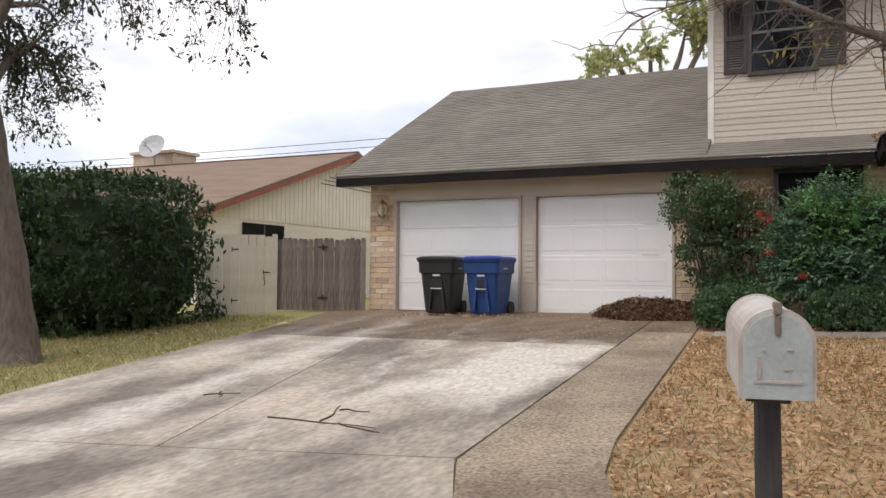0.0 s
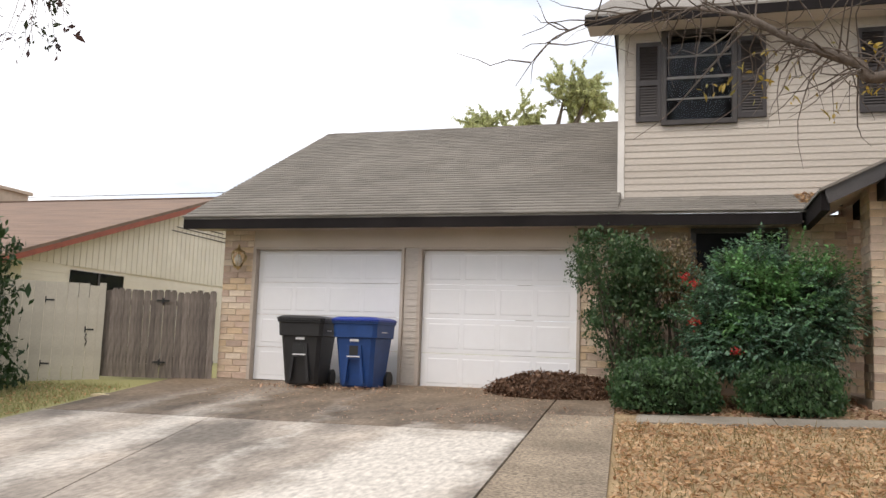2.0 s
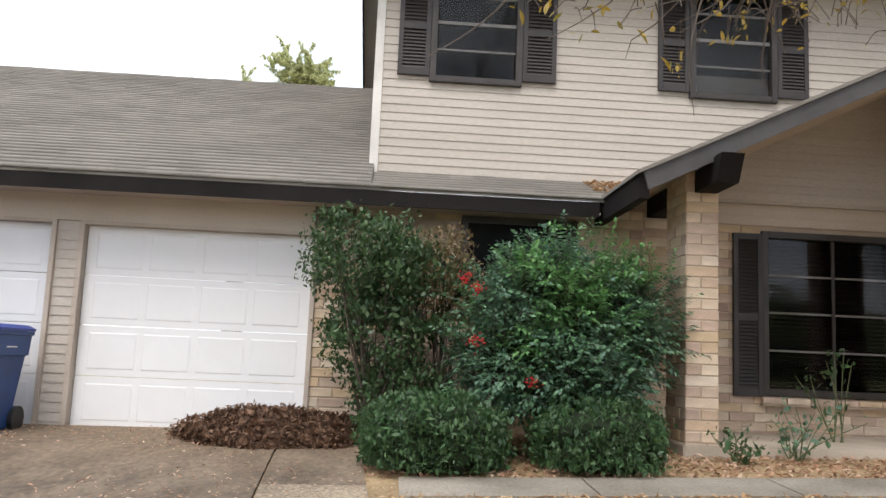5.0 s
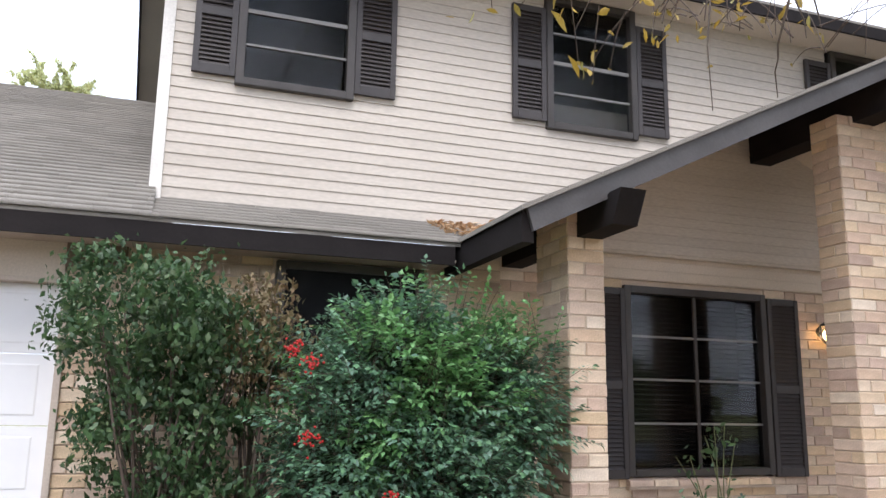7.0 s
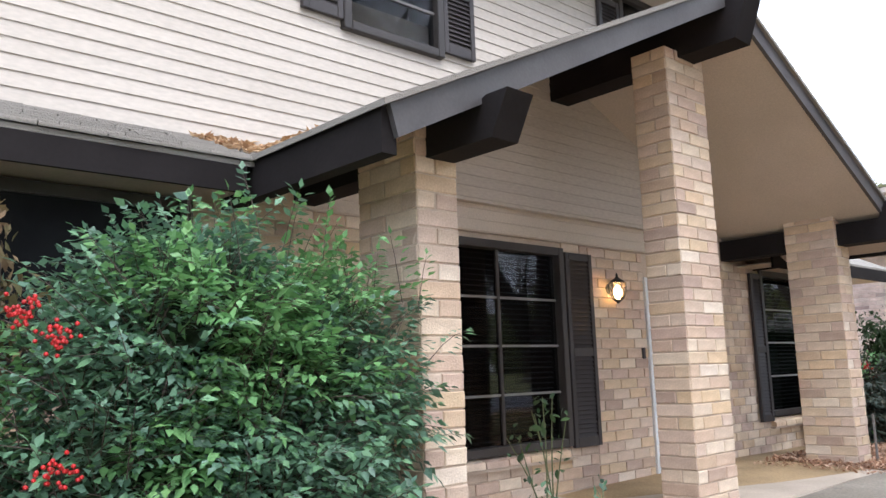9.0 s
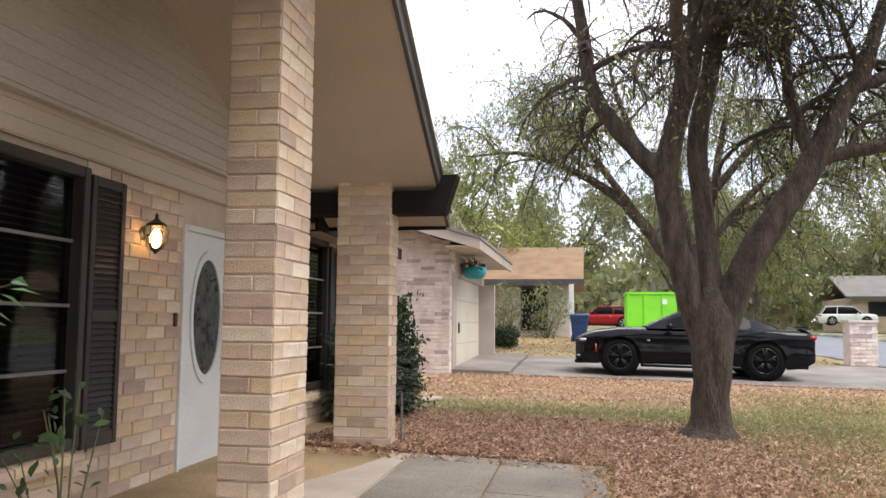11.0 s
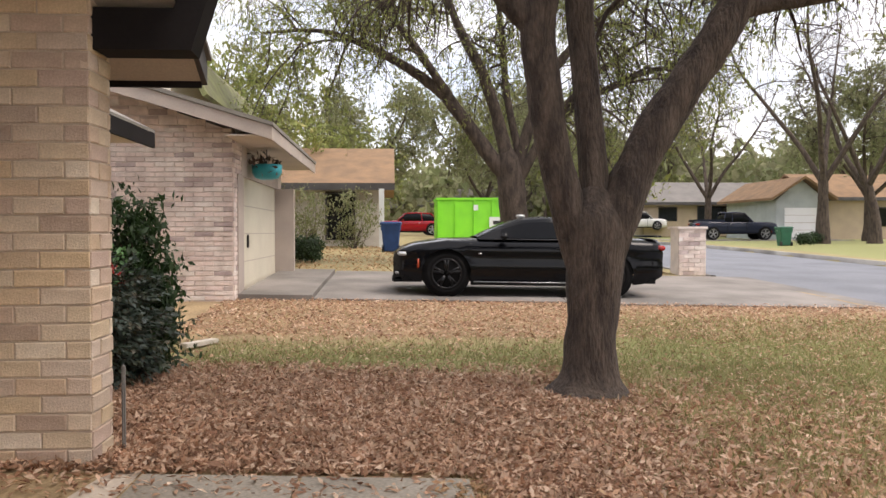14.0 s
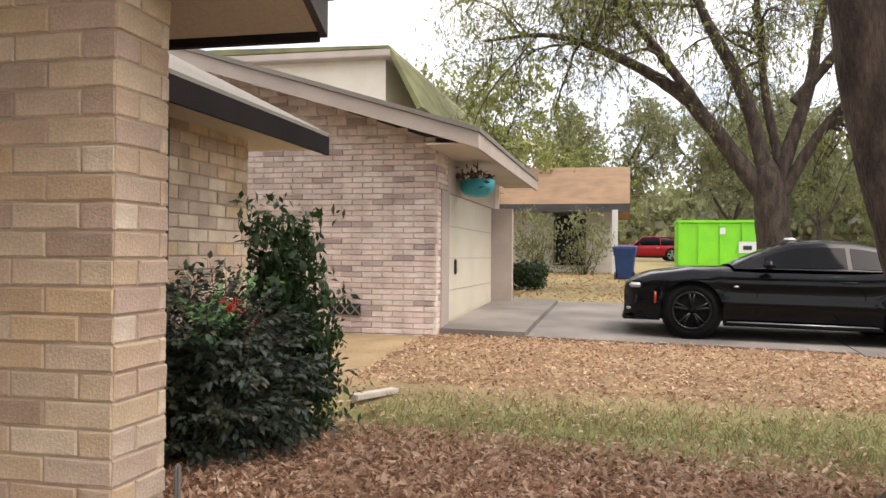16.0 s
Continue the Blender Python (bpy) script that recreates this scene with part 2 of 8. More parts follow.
M_DRIVE = mat("weathered_drive", (0.45, 0.39, 0.325), (0.155, 0.135, 0.112), 0.88, 1.3, 24, 0.4, stretch=(1.0, 0.45, 1), contrast=(0.36, 0.66), grit=1.3)
streaked(M_DRIVE, ((-3.9, -0.18, 0.42, 0.9), (-2.4, -0.18, 0.16, 0.5), (-5.4, -0.14, 0.3, 0.45)), (-2.65, 8.7, 0.75, 2.3, 0.95))
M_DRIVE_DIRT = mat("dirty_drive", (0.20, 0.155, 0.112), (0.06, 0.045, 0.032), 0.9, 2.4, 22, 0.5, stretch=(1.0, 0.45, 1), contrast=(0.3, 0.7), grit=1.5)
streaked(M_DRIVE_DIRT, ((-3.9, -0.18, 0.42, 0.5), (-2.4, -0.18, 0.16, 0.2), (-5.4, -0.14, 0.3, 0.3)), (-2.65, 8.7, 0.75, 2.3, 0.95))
drive = empty("driveway", label="stained concrete driveway with cracked joints", category="driveway", kind="structure")
strip_l = lambda y: np.where(y > 5.15, -1.66 - (y - 5.25) * 0.058, -1.65 - (y - 5.15) * 0.43)
strip_r = lambda y: np.where(y > 5.4, -0.82 - (y - 5.4) * 0.07, -0.82 - (y - 5.4) * 0.357)
mid_joint = lambda y: -3.7 - (y - 5.1) * 0.33
slab("slab", drive_left, lambda y: mid_joint(y) - 0.012, 5.2, 10.55, drive, M_DRIVE, shear=(0.2, 0.0))
slab("slab", mid_joint, lambda y: strip_l(y) - 0.02, 5.2, 10.55, drive, M_DRIVE, shear=(0.2, 0.0))
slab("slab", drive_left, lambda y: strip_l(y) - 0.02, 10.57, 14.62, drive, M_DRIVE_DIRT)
slab("slab", lambda y: -7.6 - (5.2 - y) * 0.3, lambda y: strip_l(y) - 0.02, 2.1, 5.18, drive, M_DRIVE, shear=(0.0, 0.2))
slab("aggregate_strip", strip_l, strip_r, 2.1, 12.0, drive, M_AGG)
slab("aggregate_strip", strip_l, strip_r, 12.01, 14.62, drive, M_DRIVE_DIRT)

# ---- building helpers ----
def brick_mat(name, colours, island=False, rough=0.9):
    m = mat(name, colours[0], None, rough, 5, 80, 0.5)
    n, l = m.node_tree.nodes, m.node_tree.links
    ramp = next(x for x in n if x.bl_idname == "ShaderNodeValToRGB")
    hsv = next(x for x in n if x.bl_idname == "ShaderNodeHueSaturation")
    src = n.new("ShaderNodeNewGeometry" if island else "ShaderNodeObjectInfo")
    pick = n.new("ShaderNodeValToRGB")
    pick.color_ramp.interpolation = "LINEAR"
    while len(pick.color_ramp.elements) < len(colours):
        pick.color_ramp.elements.new(0.5)
    for i, c in enumerate(colours):
        e = pick.color_ramp.elements[i]
        e.position, e.color = i / (len(colours) - 1), (*c, 1)
    l.new(src.outputs["Random Per Island" if island else "Random"], pick.inputs[0])
    ramp.color_ramp.elements[0].color, ramp.color_ramp.elements[1].color = (0.74, 0.72, 0.70, 1), (1.0, 1.0, 1.0, 1)
    mul = n.new("ShaderNodeMixRGB")
    mul.blend_type, mul.inputs[0].default_value = "MULTIPLY", 1
    l.new(pick.outputs[0], mul.inputs[1])
    l.new(ramp.outputs[0], mul.inputs[2])
    l.new(mul.outputs[0], hsv.inputs["Color"])
    return m


TAN = [(0.80, 0.68, 0.53), (0.66, 0.50, 0.365), (0.60, 0.45, 0.37), (0.74, 0.56, 0.36), (0.46, 0.345, 0.28), (0.76, 0.62, 0.47), (0.66, 0.51, 0.34), (0.82, 0.71, 0.58), (0.56, 0.42, 0.33), (0.72, 0.58, 0.46)]
M_BRICK = brick_mat("tan_brick", TAN)
M_BRICK_J = brick_mat("tan_brick_joined", TAN, True)
PALE = [(0.816, 0.676, 0.618), (0.840, 0.735, 0.676), (0.770, 0.629, 0.583), (0.840, 0.770, 0.712), (0.840, 0.723, 0.664), (0.466, 0.373, 0.362), (0.839, 0.700, 0.641), (0.840, 0.712, 0.653)]
M_PALE_J = brick_mat("pale_brick_joined", PALE, True)
M_PALE_MORTAR = mat("pale_mortar", (0.76, 0.67, 0.62), None, 0.95, 4, 80, 0.4)


def mesh_from(name, v, f, material, smooth=False):
    me = bpy.data.meshes.new(name)
    me.from_pydata(v, [], f)
    for m in material if isinstance(material, (list, tuple)) else [material]:
        me.materials.append(m)
    if smooth:
        me.polygons.foreach_set("use_smooth", [True] * len(me.polygons))
    return me


def child(name, me, parent, m=None, label=""):
    ob = new(name, me)
    ob.parent = parent
    ob.matrix_parent_inverse = parent.matrix_basis.inverted()
    if m is not None:
        ob.matrix_basis = m
    if label:
        ob["label"] = label
    return ob


def fast_mesh(name, v, quads, material, smooth=False):
    """A mesh from arrays of vertices (n, 3) and quads (m, 4)."""
    me = bpy.data.meshes.new(name)
    v, quads = np.asarray(v, np.float32), np.asarray(quads, np.int32)
    me.vertices.add(len(v))
    me.vertices.foreach_set("co", v.ravel())
    me.loops.add(quads.size)
    me.loops.foreach_set("vertex_index", quads.ravel())
    me.polygons.add(len(quads))
    me.polygons.foreach_set("loop_start", np.arange(0, quads.size, 4, dtype=np.int32))
    for m in material if isinstance(material, (list, tuple)) else [material]:
        me.materials.append(m)
    if smooth:
        me.polygons.foreach_set("use_smooth", np.ones(len(quads), bool))
    me.update(calc_edges=True)
    return me


def unit_brick(length, high, deep, seed, material):
    """A worn brick: rounded front edges, slightly uneven; origin at its middle, front towards -y."""
    rng = random.Random(seed)
    j = lambda s=0.0025: rng.uniform(-s, s)
    l, h, d, r = length / 2, high / 2, deep, 0.0055
    v = [(-l + j(), d, -h + j()), (l + j(), d, -h + j()), (l + j(), d, h + j()), (-l + j(), d, h + j()),
         (-l + j(), r, -h + j()), (l + j(), r, -h + j()), (l + j(), r, h + j()), (-l + j(), r, h + j()),
         (-l + r + j(), j(), -h + r + j()), (l - r + j(), j(), -h + r + j()), (l - r + j(), j(), h - r + j()), (-l + r + j(), j(), h - r + j())]
    f = [(0, 4, 5, 1), (1, 5, 6, 2), (2, 6, 7, 3), (3, 7, 4, 0), (4, 8, 9, 5), (5, 9, 10, 6), (6, 10, 11, 7), (7, 11, 8, 4), (8, 11, 10, 9)]
    return v, [tuple(reversed(q)) for q in f]


BRICK_CACHE = {}
COURSE, BRICK_L, JOINT = 0.104, 0.29, 0.011


def brick_mesh(length, material, seed):
    key = (round(length, 2), material.name, seed)
    if key not in BRICK_CACHE:
        v, f = unit_brick(max(length - JOINT, 0.03), COURSE - JOINT, 0.05, hash((round(length, 2) * 100, seed)) % 9999, material)
        BRICK_CACHE[key] = mesh_from("brick", v, f, material)
    return BRICK_CACHE[key]


def brick_face(parent, u0, u1, z0, z1, place, holes=(), singly=True, seed=0, joined_mat=None, course=COURSE, blen=BRICK_L):
    """Lays running-bond bricks over a face from u0 to u1, z0 to z1. place(u, z) gives a brick's pose; holes are (u0, u1, z0, z1)."""
    rng = random.Random(seed)
    v, f, k, row = [], [], 0, 0
    z = z0
    while z < z1 - 0.02:
        u = u0
        first = True
        while u < u1 - 0.01:
            ln = blen * 0.5 if first and row % 2 else blen
            first = False
            ln = min(ln, u1 - u)
            if u1 - u - ln < 0.06:
                ln = u1 - u
            c, zc = u + ln / 2, z + course / 2
            spans = [(u, u + ln)]
            for h in holes:
                if h[2] - 0.02 < zc < h[3] + 0.02:
                    cut = []
                    for a, b in spans:
                        if b <= h[0] or a >= h[1]:
                            cut.append((a, b))
                        else:
                            if a < h[0] - 0.04:
                                cut.append((a, h[0]))
                            if b > h[1] + 0.04:
                                cut.append((h[1], b))
                    spans = cut
            for a, b in spans:
                m = place((a + b) / 2, zc) @ pose(rng.uniform(-.001, .001), rng.uniform(-.003, .003), 0, 0, 0, rng.uniform(-.4, .4))
                if singly:
                    child("brick", brick_mesh(b - a, M_BRICK, rng.randrange(3)), parent, m)
                else:
                    bv, bf = unit_brick(max(b - a - JOINT, 0.03), course - JOINT, 0.05, rng.randrange(9999), None)
                    n0 = len(v)
                    v += [tuple(m @ Vector(p)) for p in bv]
                    f += [tuple(q + n0 for q in face) for face in bf]
            u += ln
        z += course
        row += 1
    if not singly and v:
        ob = child("brickwork", mesh_from("brickwork", v, f, joined_mat or M_BRICK_J), parent)
        ob["kind"] = "stuff"


def facing_front(y):
    return lambda u, z: pose(u, y, z)


def facing_west(x):
    return lambda u, z: pose(x, u, z, 0, 0, -90)


def facing_east(x):
    return lambda u, z: pose(x, u, z, 0, 0, 90)


def struct(name, bm, material, label, category):
    return tagged(link(name, bm, material), label, category, kind="structure")


def shingle_roof(parent, x0, x1, y0, z0, y1, z1, across=0.143, tab=0.3, seed=1):
    """Courses of shingles on a slope that rises with y, each tab its own thin wedge, joined."""
    rng = random.Random(seed)
    ln = math.hypot(y1 - y0, z1 - z0)
    uy, uz = (y1 - y0) / ln, (z1 - z0) / ln
    ny, nz = -uz, uy
    v, q = [], []
    s, row = 0.0, 0
    while s < ln - 0.02:
        e = min(s + across + 0.02, ln)
        x = x0 - rng.uniform(0, tab)
        while x < x1:
            a, b = max(x, x0), min(x + tab * rng.uniform(0.85, 1.15), x1)
            if b - a > 0.01:
                t = 0.023 + rng.uniform(-0.003, 0.004)
                n0 = len(v)
                ds = rng.uniform(-0.006, 0.006)
                for xx in (a, b - 0.004):
                    for ss, hh in ((s + ds, 0.0), (s + ds, t), (e, 0.003)):
                        v.append((xx, y0 + uy * ss + ny * hh, z0 + uz * ss + nz * hh))
                q += [(n0, n0 + 3, n0 + 4, n0 + 1), (n0 + 1, n0 + 4, n0 + 5, n0 + 2)]
            x = b if b > x else x + tab
        s += across
        row += 1
    ob = child("shingles", fast_mesh("shingles", v, q, M_SHINGLE), parent)
    ob["kind"] = "stuff"


def lap_boards(parent, x0, x1, y, z0, z1, step, material, name="siding_board"):
    """Horizontal lap boards on a wall that faces -y, each one a wedge of its own."""
    z = z0
    while z < z1 - 0.01:
        t = min(z + step + 0.012, z1)
        bm = prism([(y, z), (y - 0.015, z), (y - 0.0145, z + 0.008), (y - 0.005, t), (y, t)], "x", x0, x1)
        child(name, link_data(bm, name, material), parent)
        z += step


def link_data(bm, name, material):
    me = bpy.data.meshes.new(name)
    bm.to_mesh(me)
    bm.free()
    for m in material if isinstance(material, (list, tuple)) else [material]:
        me.materials.append(m)
    return me


def cpart(name, bm, material, parent, label="", smooth=False):
    """A part given in world coordinates under a thing that may have a pose."""
    me = link_data(bm, name, material)
    if smooth:
        me.polygons.foreach_set("use_smooth", [True] * len(me.polygons))
    return child(name, me, parent, None, label)


def cyl(bm, p0, p1, r0, r1=None, seg=12):
    """Adds a tapered rod between two points."""
    r1 = r0 if r1 is None else r1
    a, b = Vector(p0), Vector(p1)
    d = b - a
    m = Matrix.Translation((a + b) / 2) @ d.to_track_quat("Z", "Y").to_matrix().to_4x4()
    bmesh.ops.create_cone(bm, cap_ends=True, segments=seg, radius1=r0, radius2=r1, depth=d.length, matrix=m)
    return bm


def rods(*items, seg=12):
    bm = bmesh.new()
    for it in items:
        cyl(bm, *it, seg=seg)
    return bm


def lathe(profile, seg=24, centre=(0, 0, 0), ring=False):
    """Turns a profile of (radius, z) round the upright axis."""
    bm = bmesh.new()
    rings = []
    for r, z in profile:
        rings.append([bm.verts.new((centre[0] + r * math.cos(2 * math.pi * i / seg), centre[1] + r * math.sin(2 * math.pi * i / seg), centre[2] + z)) for i in range(seg)])
    for a, b in zip(rings, rings[1:]):
        for i in range(seg):
            bm.faces.new((a[i], a[(i + 1) % seg], b[(i + 1) % seg], b[i]))
    if ring:
        for i in range(seg):
            bm.faces.new((rings[-1][i], rings[-1][(i + 1) % seg], rings[0][(i + 1) % seg], rings[0][i]))
    else:
        bm.faces.new(list(reversed(rings[0])))
        bm.faces.new(rings[-1])
    bmesh.ops.recalc_face_normals(bm, faces=bm.faces)
    return bm


# ---- more materials ----
M_JAMB = mat("jamb_paint", (0.50, 0.43, 0.36), (0.42, 0.35, 0.29), 0.7, 2, 60, 0.1)
# dark brown trim greyed: the sky's sheen on front faces is in the colour
M_FASCIA_SHEEN = mat("sky_sheen_fascia", (0.085, 0.08, 0.08), (0.06, 0.055, 0.055), 0.5, 2, 50, 0.1)
M_SHUTTER = mat("dark_shutter", (0.030, 0.025, 0.025), (0.045, 0.038, 0.037), 0.5, 3, 60, 0.08)
M_FRAME = mat("bronze_frame", (0.05, 0.042, 0.038), (0.035, 0.03, 0.027), 0.45, 3, 50, 0.05)
M_MUNTIN = mat("muntin", (0.20, 0.19, 0.18), None, 0.5, 4, 50, 0.05)
# near-black: the darkness of an unlit interior is put into this colour
M_UNLIT_INSIDE = mat("unlit_inside_shade", (0.010, 0.010, 0.011), None, 0.9, 2, 20, 0.0)
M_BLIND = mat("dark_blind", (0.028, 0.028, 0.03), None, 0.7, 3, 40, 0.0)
M_BRASS = mat("brass", (0.55, 0.42, 0.22), (0.40, 0.30, 0.15), 0.35, 6, 60, 0.1, metal=1.0)
M_BLACK_METAL = mat("black_metal", (0.02, 0.02, 0.02), None, 0.45, 6, 60, 0.1)
M_DOORWHITE = mat("white_door", (0.72, 0.74, 0.74), (0.66, 0.68, 0.68), 0.4, 2, 40, 0.03)


def glass(name, tint=(0.9, 0.93, 0.95), rough=0.02):
    m = bpy.data.materials.new(name)
    m.use_nodes = True
    p = m.node_tree.nodes["Principled BSDF"]
    p.inputs["Base Color"].default_value = (*tint, 1)
    p.inputs["Transmission Weight"].default_value, p.inputs["Roughness"].default_value, p.inputs["IOR"].default_value = 1.0, rough, 1.5
    return m


M_PANE = glass("window_glass", (0.42, 0.45, 0.48))
M_PANE.node_tree.nodes["Principled BSDF"].inputs["IOR"].default_value = 1.3


def glow(name, colour, power):
    m = bpy.data.materials.new(name)
    m.use_nodes = True
    p = m.node_tree.nodes["Principled BSDF"]
    p.inputs["Base Color"].default_value = (*colour, 1)
    p.inputs["Emission Color"].default_value, p.inputs["Emission Strength"].default_value = (*colour, 1), power
    return m


M_BULB = glow("lit_bulb", (1.0, 0.62, 0.25), 8)
M_LAMPGLASS = glass("lamp_glass", (1.0, 0.9, 0.75), 0.15)


# ---- the house: garage wing ----
WALL_G, WALL_U, WALL_P = 14.65, 14.97, 15.08
EAVE_Z, EAVE_Y, RS = 3.52, 14.18, 0.52
STEP_S = 0.425

wall_garage = struct("wall_garage", boxes((-7.98, -7.43, WALL_G + 0.012, WALL_G + 0.22, 0.6, 3.48), (-2.03, 1.6, WALL_G + 0.012, WALL_G + 0.22, 0.6, 3.48), (-7.98, -7.78, WALL_G + 0.22, 22.8, 0.6, 3.48)), M_MORTAR, "tan brick garage wall under a dark eave", "wall")
struct("wall_garage_header", boxes((-7.42, -2.04, WALL_G + 0.0, WALL_G + 0.2, 3.075, 3.48)), M_BEIGE, "beige painted board above the garage doors", "trim")
# brick in the eave's shadow, painted as a dark brown block
struct("eave_shade_block", boxes((-2.04, -1.6, WALL_G - 0.03, WALL_G, 3.16, 3.46)), mat("shadowed_brick", (0.14, 0.095, 0.065), None, 0.8, 4, 60, 0.2), "dark brown block for the shadowed brick under the eave", "trim")
post = struct("wall_garage_post", boxes((-4.80, -4.46, WALL_G + 0.02, WALL_G + 0.2, 0.84, 3.07)), M_BEIGE, "narrow siding-clad post between two garage doors", "wall")
lap_boards(post, -4.76, -4.52, WALL_G + 0.02, 0.86, 3.07, 0.1, M_SIDING)
for n, (a, b) in enumerate(((-7.36, -4.80), (-4.46, -2.04))):
    trim = struct("trim_door_%d" % (n + 1), boxes((a - 0.06, a, WALL_G - 0.035, WALL_G + 0.14, 0.86, 3.075), (b, b + 0.05, WALL_G - 0.035, WALL_G + 0.14, 0.86, 3.075), (a, b, WALL_G - 0.035, WALL_G + 0.14, 3.04, 3.078), bevel=0.004), M_JAMB, "beige painted jamb round a garage door", "trim")
    door = empty("garage_door_%d" % (n + 1), (a + b) / 2, WALL_G + 0.1, 0.9, label="white sectional garage door with raised panels, closed", category="garage door", kind="structure")
    zs = np.linspace(0.905, 3.04, 5)
    for k in range(4):
        sec = cpart("section", boxes((a + 0.005, b - 0.005, WALL_G + 0.085, WALL_G + 0.125, zs[k] + 0.003, zs[k + 1] - 0.003), bevel=0.002), M_WHITE, door)
        w = (b - a - 0.16) / 4
        for i in range(4):
            x = a + 0.08 + i * w
            bm = bmesh.new()
            r = [(x + 0.035, zs[k] + 0.075), (x + w - 0.035, zs[k] + 0.075), (x + w - 0.035, zs[k + 1] - 0.075), (x + 0.035, zs[k + 1] - 0.075)]
            o = [bm.verts.new((p[0], WALL_G + 0.0845, p[1])) for p in r]
            inn = [bm.verts.new((p[0] + (0.012 if j in (0, 3) else -0.012), WALL_G + 0.0805, p[1] + (0.012 if j < 2 else -0.012))) for j, p in enumerate(r)]
            for j in range(4):
                bm.faces.new((o[j], o[(j + 1) % 4], inn[(j + 1) % 4], inn[j]))
            bm.faces.new(inn)
            sub = child("panel", link_data(bm, "panel", M_WHITE), door)
            sub.parent = sec
            sub.matrix_parent_inverse = Matrix.Identity(4)
    cpart("weatherstrip", boxes((a + 0.005, b - 0.005, WALL_G + 0.09, WALL_G + 0.12, 0.87, 0.908)), M_BLACK_METAL, door)
struct("floor_garage_sill", boxes((-7.95, -1.9, WALL_G - 0.03, WALL_G + 0.5, 0.55, 0.885)), M_CONC, "concrete sill under the garage doors", "floor")

ridge_y = 19.64
ridge_z = EAVE_Z + (ridge_y - EAVE_Y) * RS
roof_garage = struct("roof_garage", prism([(EAVE_Y, EAVE_Z - 0.03), (EAVE_Y, EAVE_Z), (ridge_y, ridge_z), (2 * ridge_y - EAVE_Y, EAVE_Z), (2 * ridge_y - EAVE_Y, EAVE_Z - 0.03), (ridge_y, ridge_z - 0.04)], "x", -8.5, -1.44), M_SHINGLE, "low-pitched roof of weathered grey-brown shingles", "roof")
shingle_roof(roof_garage, -8.52, -1.44, EAVE_Y - 0.02, EAVE_Z + 0.002, ridge_y, ridge_z + 0.002)
roof_step = struct("roof_step", prism([(EAVE_Y, EAVE_Z - 0.03), (EAVE_Y, EAVE_Z), (15.1, EAVE_Z + 0.92 * STEP_S), (15.1, EAVE_Z + 0.92 * STEP_S - 0.03)], "x", -1.44, 1.06), M_SHINGLE, "strip of shingled eave below the upper storey", "roof")
shingle_roof(roof_step, -1.44, 1.06, EAVE_Y - 0.02, EAVE_Z + 0.002, 15.05, EAVE_Z + 0.87 * STEP_S + 0.002, seed=2)
shingle_roof(roof_step, 1.062, 1.5, 14.33, EAVE_Z + 0.15 * STEP_S + 0.002, 15.1, EAVE_Z + 0.92 * STEP_S + 0.002, seed=3)
struct("trim_fascia_garage", boxes((-8.5, 0.98, EAVE_Y, EAVE_Y + 0.03, EAVE_Z - 0.19, EAVE_Z - 0.032)), M_DARK, "dark brown fascia board along the eave", "trim")
struct("trim_rake_garage", prism([(EAVE_Y, EAVE_Z - 0.19), (EAVE_Y, EAVE_Z - 0.032), (ridge_y, ridge_z - 0.042), (2 * ridge_y - EAVE_Y, EAVE_Z - 0.032), (2 * ridge_y - EAVE_Y, EAVE_Z - 0.19), (ridge_y, ridge_z - 0.2)], "x", -8.5, -8.47), M_DARK, "dark brown rake board on the gable", "trim")
struct("ceiling_eave", boxes((-8.47, 1.0, EAVE_Y + 0.03, WALL_G, EAVE_Z - 0.16, EAVE_Z - 0.14)), M_JAMB, "beige boarded soffit under the eave", "soffit")
struct("wall_garage_gable", prism([(WALL_G, 3.4), (22.7, 3.4), (ridge_y, ridge_z - 0.1)], "x", -7.99, -7.9), M_BEIGE, "beige gable wall above the fence", "wall")


# ---- windows and shutters ----
def shutter(name_label, x0, x1, y, z0, z1, halves=2):
    """A louvred shutter against a wall that faces -y; two louvre fields, each slat a part."""
    s = empty("shutter", (x0 + x1) / 2, y, z0, label=name_label, category="shutter", group="dark louvred shutters")
    e = 0.055
    fr = boxes((x0, x0 + e, y - 0.04, y, z0, z1), (x1 - e, x1, y - 0.04, y, z0, z1), (x0 + e, x1 - e, y - 0.038, y, z0, z0 + 0.09), (x0 + e, x1 - e, y - 0.038, y, z1 - 0.07, z1), bevel=0.004)
    zm = z0 + (z1 - z0) * 0.48
    if halves == 2:
        box(fr, x0 + e, x1 - e, y - 0.038, y, zm - 0.04, zm + 0.04, bevel=0.004)
    cpart("frame", fr, M_SHUTTER, s)
    cpart("backing", boxes((x0 + e, x1 - e, y - 0.008, y - 0.002, z0 + 0.09, z1 - 0.07)), M_SHUTTER, s)
    slat = None
    fields = [(z0 + 0.09, zm - 0.04), (zm + 0.04, z1 - 0.07)] if halves == 2 else [(z0 + 0.09, z1 - 0.07)]
    me = link_data(prism([(-0.033, -0.022), (-0.030, -0.026), (-0.006, 0.018), (-0.009, 0.022)], "x", x0 + e - (x0 + x1) / 2, x1 - e - (x0 + x1) / 2), "slat", M_SHUTTER)
    for a, b in fields:
        n = int((b - a) / 0.042)
        for i in range(n):
            child("slat", me, s, pose((x0 + x1) / 2, y, a + (i + 0.5) * (b - a) / n))
    return s


